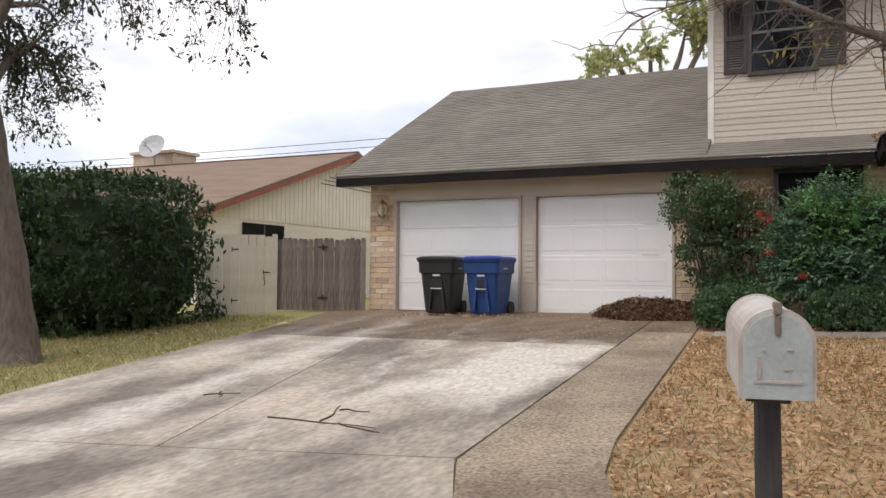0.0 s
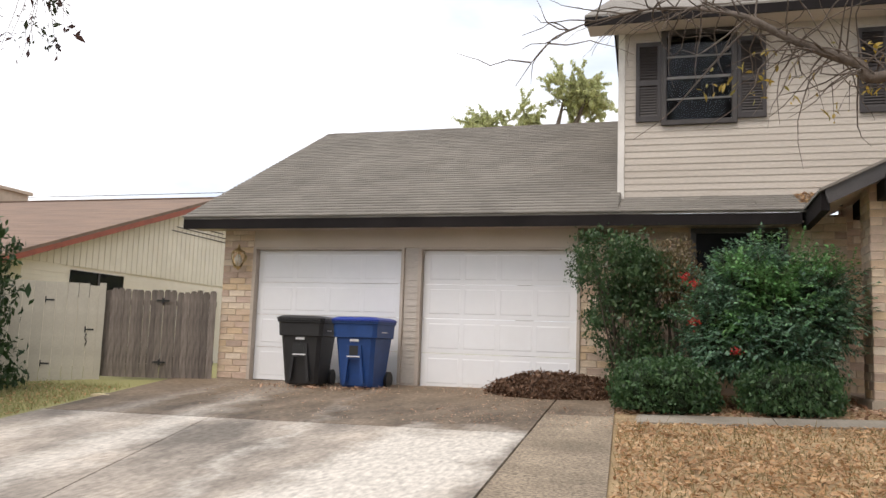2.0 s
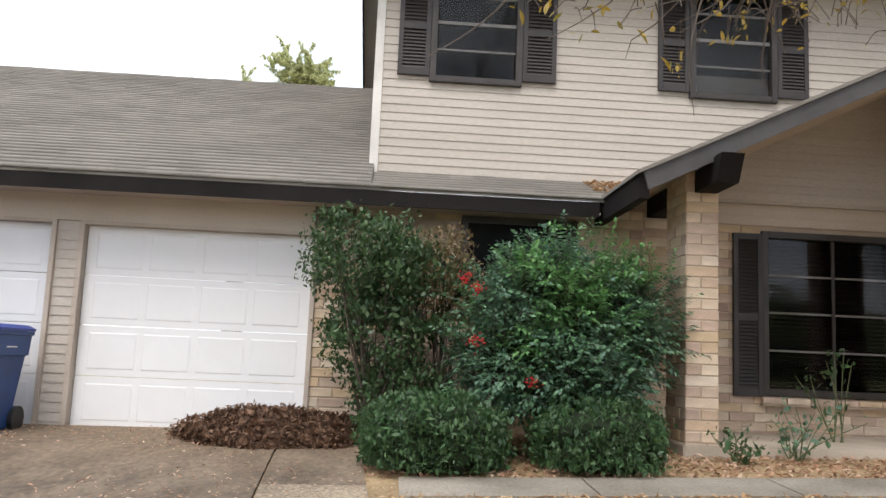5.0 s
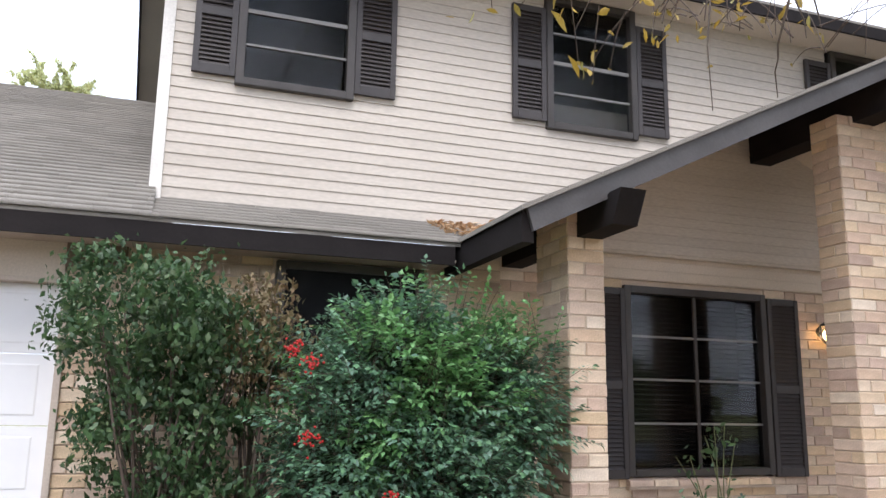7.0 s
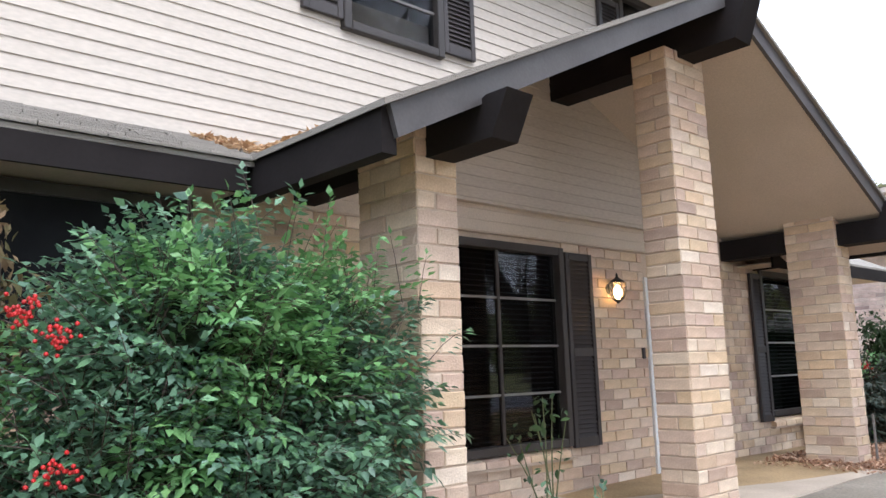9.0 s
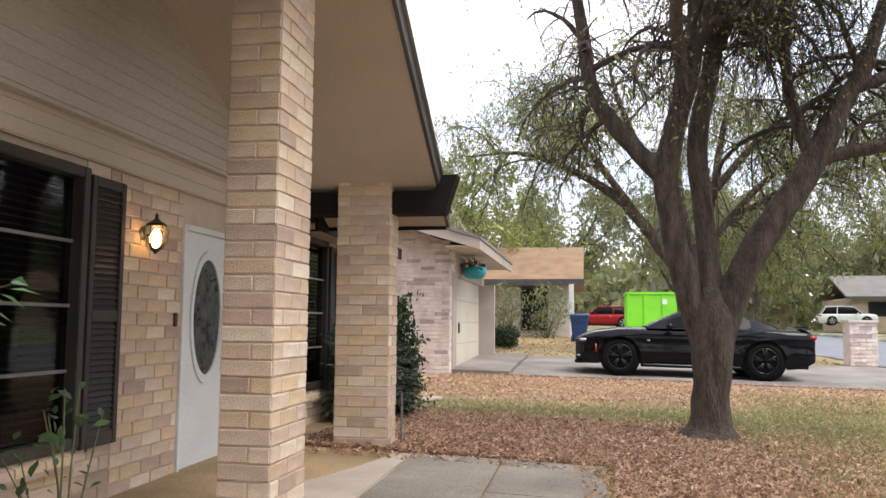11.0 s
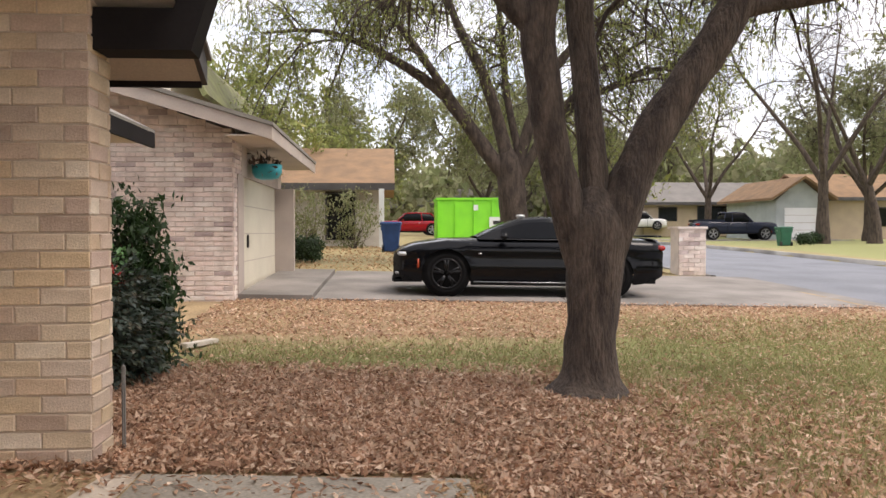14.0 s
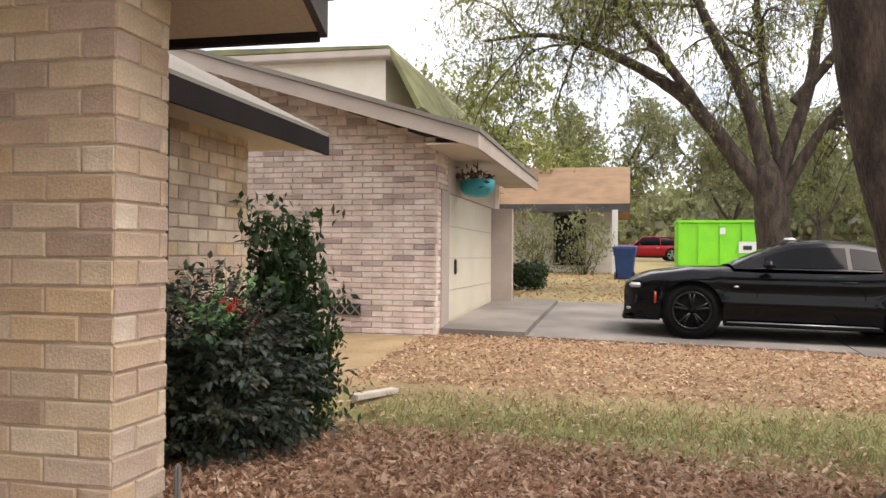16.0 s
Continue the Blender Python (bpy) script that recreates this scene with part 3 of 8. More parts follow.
def window(name, x0, x1, y, z0, z1, cols, rows_, label, blinds=False, deep=0.05, sill=True, hung=False):
    """A window in a wall that faces -y: frame, panes, muntins and a near-black box for the unlit inside."""
    w = empty(name, (x0 + x1) / 2, y, z0, label=label, category="window", kind="structure")
    e = 0.075
    cpart("window_frame", boxes((x0, x0 + e, y - deep, y + 0.06, z0, z1), (x1 - e, x1, y - deep, y + 0.06, z0, z1), (x0 + e, x1 - e, y - deep, y + 0.06, z1 - e, z1), (x0 + e, x1 - e, y - deep, y + 0.06, z0, z0 + e), bevel=0.006), M_FRAME, w)
    gx0, gx1, gz0, gz1 = x0 + e, x1 - e, z0 + e, z1 - e
    for i in range(cols):
        for j in range(rows_):
            a, b = gx0 + (gx1 - gx0) * i / cols, gx0 + (gx1 - gx0) * (i + 1) / cols
            c, d = gz0 + (gz1 - gz0) * j / rows_, gz0 + (gz1 - gz0) * (j + 1) / rows_
            pane = cpart("pane", boxes((a + 0.008, b - 0.008, y + 0.012, y + 0.018, c + 0.008, d - 0.008)), M_PANE, w)
    for i in range(1, cols):
        x = gx0 + (gx1 - gx0) * i / cols
        cpart("muntin", boxes((x - 0.02, x + 0.02, y - 0.006, y + 0.03, gz0, gz1), bevel=0.003), M_FRAME, w)
    for j in range(1, rows_):
        z = gz0 + (gz1 - gz0) * j / rows_
        t = 0.02 if (hung and j * 2 == rows_) else 0.011
        cpart("muntin", boxes((gx0, gx1, y - 0.003, y + 0.028, z - t, z + t), bevel=0.002), M_MUNTIN, w)
    cpart("unlit_room_box", boxes((x0 + 0.02, x1 - 0.02, y + 0.42, y + 0.44, z0, z1), (x0 + 0.0, x0 + 0.02, y + 0.06, y + 0.42, z0, z1), (x1 - 0.02, x1, y + 0.06, y + 0.42, z0, z1), (x0 + 0.02, x1 - 0.02, y + 0.06, y + 0.42, z1 - 0.02, z1), (x0 + 0.02, x1 - 0.02, y + 0.06, y + 0.42, z0, z0 + 0.02)), M_UNLIT_INSIDE, w)
    if blinds:
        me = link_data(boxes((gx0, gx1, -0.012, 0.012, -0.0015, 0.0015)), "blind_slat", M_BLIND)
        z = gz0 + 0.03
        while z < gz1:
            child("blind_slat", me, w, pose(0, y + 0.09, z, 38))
            z += 0.05
    return w


# ---- the house: upper storey ----
SH_L = "dark brown louvred shutter beside an upper window"
wall_upper = struct("wall_upper", boxes((-1.48, -0.85, WALL_U, WALL_U + 0.2, 3.74, 6.72), (0.22, 2.23, WALL_U, WALL_U + 0.2, 3.74, 6.72), (3.30, 5.95, WALL_U, WALL_U + 0.2, 3.74, 6.72), (7.0, 7.6, WALL_U, WALL_U + 0.2, 3.74, 6.72), (-0.85, 0.22, WALL_U, WALL_U + 0.2, 3.74, 4.98), (2.23, 3.30, WALL_U, WALL_U + 0.2, 3.74, 4.98), (5.95, 7.0, WALL_U, WALL_U + 0.2, 3.74, 4.98), (-0.85, 0.22, WALL_U, WALL_U + 0.2, 6.42, 6.72), (2.23, 3.30, WALL_U, WALL_U + 0.2, 6.42, 6.72), (5.95, 7.0, WALL_U, WALL_U + 0.2, 6.42, 6.72), (-1.48, -1.28, WALL_U + 0.2, 22.9, 3.74, 6.72), (7.4, 7.6, WALL_U + 0.2, 22.9, 3.0, 6.72)), M_SIDING, "cream lap-siding wall of the upper storey", "wall")
for x0, x1, z0, z1 in ((-1.40, 7.6, 3.77, 4.975), (-1.40, -0.855, 4.975, 6.42), (0.225, 2.225, 4.975, 6.42), (3.305, 5.945, 4.975, 6.42), (7.005, 7.6, 4.975, 6.42), (-1.40, 7.6, 6.42, 6.66)):
    n = max(1, round((z1 - z0) / 0.1035))
    lap_boards(wall_upper, x0, x1, WALL_U, z0, z1, (z1 - z0) / n, M_SIDING)
struct("trim_corner_upper", boxes((-1.50, -1.40, WALL_U - 0.03, WALL_U + 0.06, 3.80, 6.7), (-1.50, -1.482, WALL_U + 0.06, WALL_U + 0.16, 3.87, 6.7), bevel=0.004), mat("white_trim", (0.74, 0.71, 0.66), None, 0.55, 2, 50, 0.05), "off-white corner board on the upper storey", "trim")
struct("downspout", boxes((-1.58, -1.49, 19.2, 19.3, 5.9, 6.65), bevel=0.01), M_DARK, "dark metal downspout at the back corner", "downspout")
for n, (a, b, wa, wb) in enumerate(((-1.235, 0.622, -0.86, 0.22), (1.845, 3.68, 2.225, 3.295), (5.60, 7.42, 5.98, 7.03))):
    window("window_%d" % (n + 1), wa, wb, WALL_U - 0.025, 4.955, 6.42, 1, 4, "dark-framed sash window with reflecting panes", hung=True, deep=0.045)
    shutter(SH_L, a, wa - 0.004, WALL_U - 0.024, 5.02, 6.26)
    shutter(SH_L, wb + 0.004, b, WALL_U - 0.024, 5.02, 6.26)
UE_Y, UE_Z = 14.45, 6.41
roof_upper = struct("roof_upper", prism([(UE_Y, UE_Z + 0.14), (UE_Y, UE_Z + 0.17), (19, UE_Z + 2.4), (23.5, UE_Z + 0.17), (23.5, UE_Z + 0.14), (19, UE_Z + 2.36)], "x", -1.97, 8.2), M_SHINGLE, "shingled roof over the upper storey", "roof")
struct("trim_fascia_upper", boxes((-1.97, 8.2, UE_Y, UE_Y + 0.03, UE_Z, UE_Z + 0.138)), M_DARK, "dark fascia board of the upper roof", "trim")
struct("trim_rake_upper", prism([(UE_Y, UE_Z), (UE_Y, UE_Z + 0.138), (19, UE_Z + 2.358), (23.5, UE_Z + 0.138), (23.5, UE_Z), (19, UE_Z + 2.2)], "x", -1.97, -1.94), M_DARK, "dark rake board of the upper roof", "trim")
struct("ceiling_upper_eave", boxes((-1.94, 8.2, UE_Y + 0.03, WALL_U - 0.022, UE_Z + 0.02, UE_Z + 0.04)), M_BEIGE, "beige soffit under the upper eave", "soffit")
struct("wall_upper_gable", prism([(WALL_U, 6.7), (22.9, 6.7), (19, 8.8)], "x", -1.48, -1.38), M_SIDING, "cream siding gable", "wall")

# ---- kitchen window in the garage wing ----
w4 = window("window_4", -0.44, 0.845, WALL_G - 0.01, 2.25, 3.345, 2, 2, "dark window under the eave with a black screen", blinds=True)
cpart("insect_screen", boxes((-0.365, 0.77, WALL_G - 0.04, WALL_G - 0.036, 2.325, 3.27)), mat("black_screen", (0.010, 0.010, 0.011), (0.016, 0.016, 0.017), 0.85, 3, 200, 0.1, spec=0.15), w4, "black insect screen")

# ---- the porch ----
AX, AZ, RK, BK = 4.88, 5.43, 12.93, 16.2
SL, SR = 0.483, 0.44
XL, XR = 1.0, 8.9


def skew(bm):
    """The porch gable stands slightly askew to the house."""
    for v in bm.verts:
        v.co.y += 0.033 * (v.co.x - 1.05)
    return bm


def porch_z(x):
    return AZ - (AX - x) * SL if x < AX else AZ - (x - AX) * SR


porch_roof = struct("roof_porch", skew(prism([(AX, AZ), (XL, porch_z(XL)), (XL, porch_z(XL) - 0.035), (AX, AZ - 0.035), (XR, porch_z(XR) - 0.035), (XR, porch_z(XR))], "y", RK - 0.03, BK)), M_SHINGLE, "gabled porch roof with shingle edges", "roof")
for nm, a, b in (("trim_rake_porch_west", XL + 0.06, AX), ("trim_rake_porch_east", AX, XR)):
    struct(nm, skew(prism([(a, porch_z(a) - 0.037), (a + (0.05 if a < 2 else 0), porch_z(a) - 0.20), (b, porch_z(b) - 0.20), (b, porch_z(b) - 0.037)], "y", RK, RK + 0.035)), M_FASCIA_SHEEN, "dark brown rake board of the porch gable, greyed as by sky sheen", "trim")
struct("trim_eave_porch_west", skew(boxes((XL + 0.03, XL + 0.125, RK + 0.036, 14.6, porch_z(XL) - 0.25, porch_z(XL) - 0.022))), M_DARK, "dark eave board of the porch roof", "trim")
struct("trim_eave_porch_east", skew(boxes((XR - 0.04, XR, RK + 0.036, 14.9, porch_z(XR) - 0.22, porch_z(XR) - 0.037))), M_DARK, "dark eave board of the porch roof", "trim")
struct("ceiling_porch", skew(prism([(AX, AZ - 0.15), (XL + 0.13, porch_z(XL + 0.13) - 0.155), (XL + 0.13, porch_z(XL + 0.13) - 0.185), (AX, AZ - 0.18), (XR - 0.04, porch_z(XR) - 0.18), (XR - 0.04, porch_z(XR) - 0.15)], "y", RK + 0.036, WALL_P - 0.03)), M_BEIGE, "beige plywood ceiling of the porch gable", "ceiling")
for x0, x1, z0, z1 in ((1.72, 1.935, 3.485, porch_z(1.72) - 0.205), (4.76, 5.03, 4.885, 5.215), (8.08, 8.33, 3.52, porch_z(8.33) - 0.02)):
    struct("beam_porch", skew(prism([(12.87, z0), (12.74, z1 + 0.03), (RK - 0.032, z1 + 0.03), (RK + 0.04, z1 - 0.13 if x0 > 8 else z1), (WALL_P - 0.2, z1 - 0.13 if x0 > 8 else z1), (WALL_P - 0.2, z0)], "x", x0, x1)), M_DARK, "black-brown roof beam that juts out past the gable", "beam")

for x0, x1, y0, y1, zt, sd in ((1.635, 1.96, 13.42, 13.98, 3.70, 1), (4.57, 5.18, 13.53, 13.88, 4.885, 2), (8.03, 8.38, 13.66, 14.24, 3.9, 3)):
    col = tagged(link("column_porch", boxes((x0 + 0.009, x1 - 0.009, y0 + 0.009, y1 - 0.009, 0.75, zt)), M_MORTAR), "tan brick porch column with worn mortar joints", "column", kind="structure")
    brick_face(col, x0, x1, 1.0, zt - 0.01, facing_front(y0), seed=sd)
    brick_face(col, y0 + 0.004, y1, 1.0, zt - 0.01, facing_west(x0), seed=sd + 10)
    brick_face(col, y0 + 0.004, y1, 1.0, zt - 0.01, facing_east(x1), seed=sd + 20, singly=False)

PW = (3.15, 4.93, 1.50, 3.43)
PD = (6.33, 7.35, 1.09, 3.22)
W3 = (9.0, 10.3, 1.53, 3.46)
wall_porch = struct("wall_porch", boxes((1.6, PW[0], WALL_P + 0.012, WALL_P + 0.2, 0.7, 5.3), (PW[1], PD[0], WALL_P + 0.012, WALL_P + 0.2, 0.7, 5.3), (PW[0], PW[1], WALL_P + 0.012, WALL_P + 0.2, 0.7, PW[2]), (PW[0], PW[1], WALL_P + 0.012, WALL_P + 0.2, PW[3], 5.3), (PD[0], PD[1], WALL_P + 0.012, WALL_P + 0.2, PD[3], 5.3), (PD[1], W3[0], WALL_P + 0.012, WALL_P + 0.2, 0.7, 5.3), (W3[0], W3[1], WALL_P + 0.012, WALL_P + 0.2, 0.7, W3[2]), (W3[0], W3[1], WALL_P + 0.012, WALL_P + 0.2, W3[3], 3.7), (W3[1], 11.93, WALL_P + 0.012, WALL_P + 0.2, 0.7, 3.6), (11.75, 11.93, WALL_P + 0.2, 23, 0.7, 3.6), (1.4, 1.6, WALL_G + 0.22, WALL_P + 0.2, 0.7, 3.56), (1.13, 1.4, WALL_G + 0.1, WALL_G + 0.22, 3.2, 3.5)), M_MORTAR, "tan brick front wall behind the porch", "wall")
panel_p = struct("wall_porch_panel", prism([(1.62, 3.49), (7.98, 3.49), (7.98, porch_z(7.98) - 0.2), (AX, AZ - 0.2), (1.62, porch_z(1.62) - 0.18)], "y", WALL_P - 0.025, WALL_P + 0.01), M_BEIGE, "beige lap siding in the porch gable above the brick", "wall")
z = 3.5
while z < 5.1:
    a, b = max(1.64, AX - (AZ - 0.25 - z - 0.1) / SL), min(7.96, AX + (AZ - 0.25 - z - 0.1) / SR)
    cpart("siding_board", prism([(WALL_P - 0.025, z), (WALL_P - 0.036, z), (WALL_P - 0.028, z + 0.1), (WALL_P - 0.025, z + 0.1)], "x", a, b), M_BEIGE, panel_p)
    z += 0.1
window("window_5", PW[0], PW[1], WALL_P + 0.03, PW[2] + 0.02, PW[3], 2, 4, "large dark divided window on the porch", blinds=True, deep=0.07)
SH_P = "dark louvred shutter beside a porch window"
shutter(SH_P, 2.80, PW[0] - 0.004, WALL_P - 0.012, 1.50, 3.39)
shutter(SH_P, PW[1] + 0.004, 5.355, WALL_P - 0.012, 1.50, 3.39)
window("window_6", W3[0], W3[1], WALL_P + 0.03, W3[2] + 0.02, W3[3], 1, 4, "dark window at the end of the porch", blinds=True)
shutter(SH_P, 8.68, W3[0] - 0.004, WALL_P - 0.012, 1.50, 3.4)
shutter(SH_P, W3[1] + 0.004, 10.62, WALL_P - 0.012, 1.50, 3.4)
for a, b in ((PW[0], PW[1]), (W3[0], W3[1])):
    sill = struct("window_sill", boxes((a - 0.02, b + 0.02, WALL_P - 0.06, WALL_P + 0.02, 1.40, 1.425)), M_MORTAR, "sloping sill of tan bricks under a window", "sill")
    x = a - 0.02
    me = link_data(prism([(-0.075, -0.045), (-0.07, 0.01), (0.05, 0.045), (0.05, -0.045)], "x", 0.005, 0.275), "brick", M_BRICK)
    while x < b - 0.2:
        child("brick", me, sill, pose(x, WALL_P, 1.475))
        x += 0.285

# front door
door = empty("door_1", (PD[0] + PD[1]) / 2, WALL_P, PD[2], label="white front door with an oval glass light, closed", category="door", kind="structure")
cpart("door_frame", boxes((PD[0], PD[0] + 0.05, WALL_P - 0.02, WALL_P + 0.12, PD[2], PD[3]), (PD[1] - 0.05, PD[1], WALL_P - 0.02, WALL_P + 0.12, PD[2], PD[3]), (PD[0] + 0.05, PD[1] - 0.05, WALL_P - 0.02, WALL_P + 0.12, PD[3] - 0.05, PD[3]), bevel=0.004), M_DOORWHITE, door)
cpart("leaf", boxes((PD[0] + 0.052, PD[1] - 0.052, WALL_P + 0.02, WALL_P + 0.065, PD[2] + 0.02, PD[3] - 0.052)), M_DOORWHITE, door)


def oval(cx, y, cz, rx, rz, y1, inner=1.0, seg=40):
    bm = bmesh.new()
    ring = []
    for k in (1.0, inner):
        for yy in (y, y1):
            ring.append([bm.verts.new((cx + rx * k * math.cos(2 * math.pi * i / seg), yy, cz + rz * k * math.sin(2 * math.pi * i / seg))) for i in range(seg)])
    for i in range(seg):
        j = (i + 1) % seg
        if inner < 1:
            for a, b in ((0, 1), (1, 3), (3, 2), (2, 0)):
                bm.faces.new((ring[a][i], ring[a][j], ring[b][j], ring[b][i]))
        else:
            bm.faces.new((ring[0][i], ring[0][j], ring[1][j], ring[1][i]))
    if inner == 1:
        for k in (2, 3):
            for vv in ring[k]:
                bm.verts.remove(vv)
        bm.faces.new(ring[0])
        bm.faces.new(ring[1])
    bmesh.ops.recalc_face_normals(bm, faces=bm.faces)
    return bm


cpart("oval_glass", oval(6.84, WALL_P + 0.014, 2.42, 0.27, 0.56, WALL_P + 0.019), mat("etched_glass", (0.10, 0.11, 0.11), (0.03, 0.035, 0.035), 0.12, 14, 60, 0.2), door)
cpart("oval_moulding", oval(6.84, WALL_P + 0.0, 2.42, 0.31, 0.60, WALL_P + 0.019, 0.87), M_DOORWHITE, door)
cpart("door_handle", rods(((7.2, WALL_P + 0.02, 2.05), (7.2, WALL_P - 0.04, 2.05), 0.025, 0.03)), M_BRASS, door)
bell = tagged(link("door_bell", boxes((6.20, 6.26, WALL_P - 0.02, WALL_P, 2.33, 2.45), bevel=0.008), M_FRAME), "small dark doorbell on the brick wall", "doorbell")


def lantern(x, y, z, label, metal, s=1.0, lit=True):
    """A wall lantern: back plate, arm, ribbed glass body, cap and finial."""
    o = empty("wall_lantern", x, y, z, label=label, category="wall lamp")
    cpart("back_plate", lathe([(0.0, -0.01), (0.05 * s, -0.008), (0.055 * s, 0.0), (0.03 * s, 0.012), (0.0, 0.014)], 20), metal, o).matrix_basis = pose(x, y - 0.005, z + 0.03 * s, 90)
    cpart("arm", rods(((x, y, z + 0.03 * s), (x, y - 0.07 * s, z + 0.12 * s), 0.008), ((x, y - 0.07 * s, z + 0.12 * s), (x, y - 0.115 * s, z + 0.13 * s), 0.008)), metal, o)
    c = (x, y - 0.115 * s, z)
    cpart("cap", lathe([(0.085 * s, 0.085 * s), (0.07 * s, 0.105 * s), (0.03 * s, 0.13 * s), (0.012 * s, 0.15 * s), (0.014 * s, 0.165 * s), (0.004 * s, 0.19 * s)], 16, c), metal, o)
    cpart("base", lathe([(0.01 * s, -0.13 * s), (0.02 * s, -0.115 * s), (0.045 * s, -0.10 * s), (0.05 * s, -0.09 * s)], 16, c), metal, o)
    cpart("globe", lathe([(0.05 * s, -0.089 * s), (0.075 * s, -0.03 * s), (0.085 * s, 0.03 * s), (0.08 * s, 0.084 * s)], 16, c), M_LAMPGLASS, o, "ribbed warm glass", smooth=True)
    for k in range(6):
        bar = bmesh.new()
        a = math.pi * k / 3
        pr = [(0.054, -0.089), (0.08, -0.03), (0.09, 0.03), (0.086, 0.085)]
        for (r0, z0), (r1, z1) in zip(pr, pr[1:]):
            cyl(bar, (c[0] + r0 * s * math.cos(a), c[1] + r0 * s * math.sin(a), z + z0 * s), (c[0] + r1 * s * math.cos(a), c[1] + r1 * s * math.sin(a), z + z1 * s), 0.004 * s, seg=6)
        cpart("cage_bar", bar, metal, o)
    cpart("bulb", lathe([(0.01 * s, -0.07 * s), (0.03 * s, -0.03 * s), (0.032 * s, 0.01 * s), (0.01 * s, 0.05 * s)], 14, c), M_BULB if lit else M_DOORWHITE, o, smooth=True)
    return o


lantern(5.68, WALL_P, 3.03, "black wall lantern with a warm lit bulb", M_BLACK_METAL)
lantern(-7.62, WALL_G - 0.005, 2.86, "polished brass coach lantern on the brick, unlit", M_BRASS, 1.35, False)

slab_p = struct("floor_porch", boxes((1.6, 8.46, 13.36, WALL_P + 0.01, 0.6, 1.09), bevel=0.012), mat("porch_concrete", (0.50, 0.43, 0.35), (0.40, 0.34, 0.27), 0.8, 1.6, 50, 0.15), "worn tan concrete porch slab", "floor")

# wing east of the porch
WE_Y, WE_Z = 14.60, 3.60
roof_wing = struct("roof_wing", prism([(WE_Y, WE_Z - 0.02), (WE_Y, WE_Z + 0.01), (19.2, WE_Z + 2.3), (23.6, WE_Z), (23.6, WE_Z - 0.03), (19.2, WE_Z + 2.26)], "x", 8.46, 12.64), M_SHINGLE, "low shingled roof over the east wing", "roof")
struct("trim_fascia_wing", boxes((8.46, 12.64, WE_Y, WE_Y + 0.03, WE_Z - 0.19, WE_Z - 0.022)), M_DARK, "dark fascia board along the low eave", "trim")
struct("trim_rake_wing", prism([(WE_Y + 0.031, WE_Z - 0.19), (WE_Y + 0.031, WE_Z - 0.022), (19.2, WE_Z + 2.258), (23.6, WE_Z - 0.03), (23.6, WE_Z - 0.19), (19.2, WE_Z + 2.1)], "x", 12.61, 12.64), M_DARK, "dark rake board of the east wing", "trim")
struct("ceiling_wing_eave", boxes((8.47, 12.6, WE_Y + 0.032, 23, WE_Z - 0.14, WE_Z - 0.12)), M_BEIGE, "beige soffit under the low eave", "soffit")


# ---- plants ----
def leaf_mat(name, colours, rough=0.55, through_light=0.3):
    """Leaves: each island takes one of the colours; a little light passes through."""
    m = brick_mat(name, colours, True, rough)
    p = m.node_tree.nodes["Principled BSDF"]
    n, l = m.node_tree.nodes, m.node_tree.links
    thin = n.new("ShaderNodeBsdfTranslucent")
    l.new(p.inputs["Base Color"].links[0].from_socket, thin.inputs["Color"])
    mix = n.new("ShaderNodeMixShader")
    mix.inputs[0].default_value = through_light
    l.new(p.outputs[0], mix.inputs[1])
    l.new(thin.outputs[0], mix.inputs[2])
    l.new(mix.outputs[0], n["Material Output"].inputs["Surface"])
    return m


def turned(n, rng, flat=0.0):
    """Random turns as (n, 3, 3); flat near 1 keeps leaves close to level."""
    yaw = rng.uniform(0, 2 * np.pi, n)
    tilt = rng.normal(0, 1.1 * (1 - flat) + 0.06, n)
    roll = rng.normal(0, 0.9 * (1 - flat) + 0.05, n)
    cy, sy, ct, st, cr, sr = np.cos(yaw), np.sin(yaw), np.cos(tilt), np.sin(tilt), np.cos(roll), np.sin(roll)
    o, i = np.zeros(n), np.ones(n)
    rz_ = np.stack([cy, -sy, o, sy, cy, o, o, o, i], 1).reshape(n, 3, 3)
    rx_ = np.stack([i, o, o, o, ct, -st, o, st, ct], 1).reshape(n, 3, 3)
    ry_ = np.stack([cr, o, sr, o, i, o, -sr, o, cr], 1).reshape(n, 3, 3)
    return rz_ @ rx_ @ ry_


LEAF = np.array([(0, -0.5, 0), (0.2, -0.1, 0.05), (0.17, 0.2, 0.04), (0, 0.5, -0.06), (-0.17, 0.2, 0.04), (-0.2, -0.1, 0.05), (0, 0.05, -0.01)], float)
LEAF_Q = np.array([(0, 1, 2, 6), (6, 2, 3, 3), (6, 3, 4, 4), (0, 6, 4, 5)])
LEAF4 = np.array([(0, -0.5, 0), (0.22, 0, 0.07), (0, 0.5, -0.03), (-0.22, 0, 0.07)], float)
LEAF4_Q = np.array([(0, 1, 2, 3)])


def leaves(pts, size, rng, flat=0.0, spread=0.35, shape=LEAF4, quads=LEAF4_Q, narrow=1.0):
    """Vertices and quads of one leaf at each point."""
    n = len(pts)
    s = size * np.exp(rng.normal(0, spread, n))
    base = shape * np.array([narrow, 1, 1])
    v = np.einsum("nij,kj->nki", turned(n, rng, flat), base) * s[:, None, None] + pts[:, None, :]
    q = (np.arange(n) * len(shape))[:, None, None] + quads[None]
    return v.reshape(-1, 3), q.reshape(-1, 4)


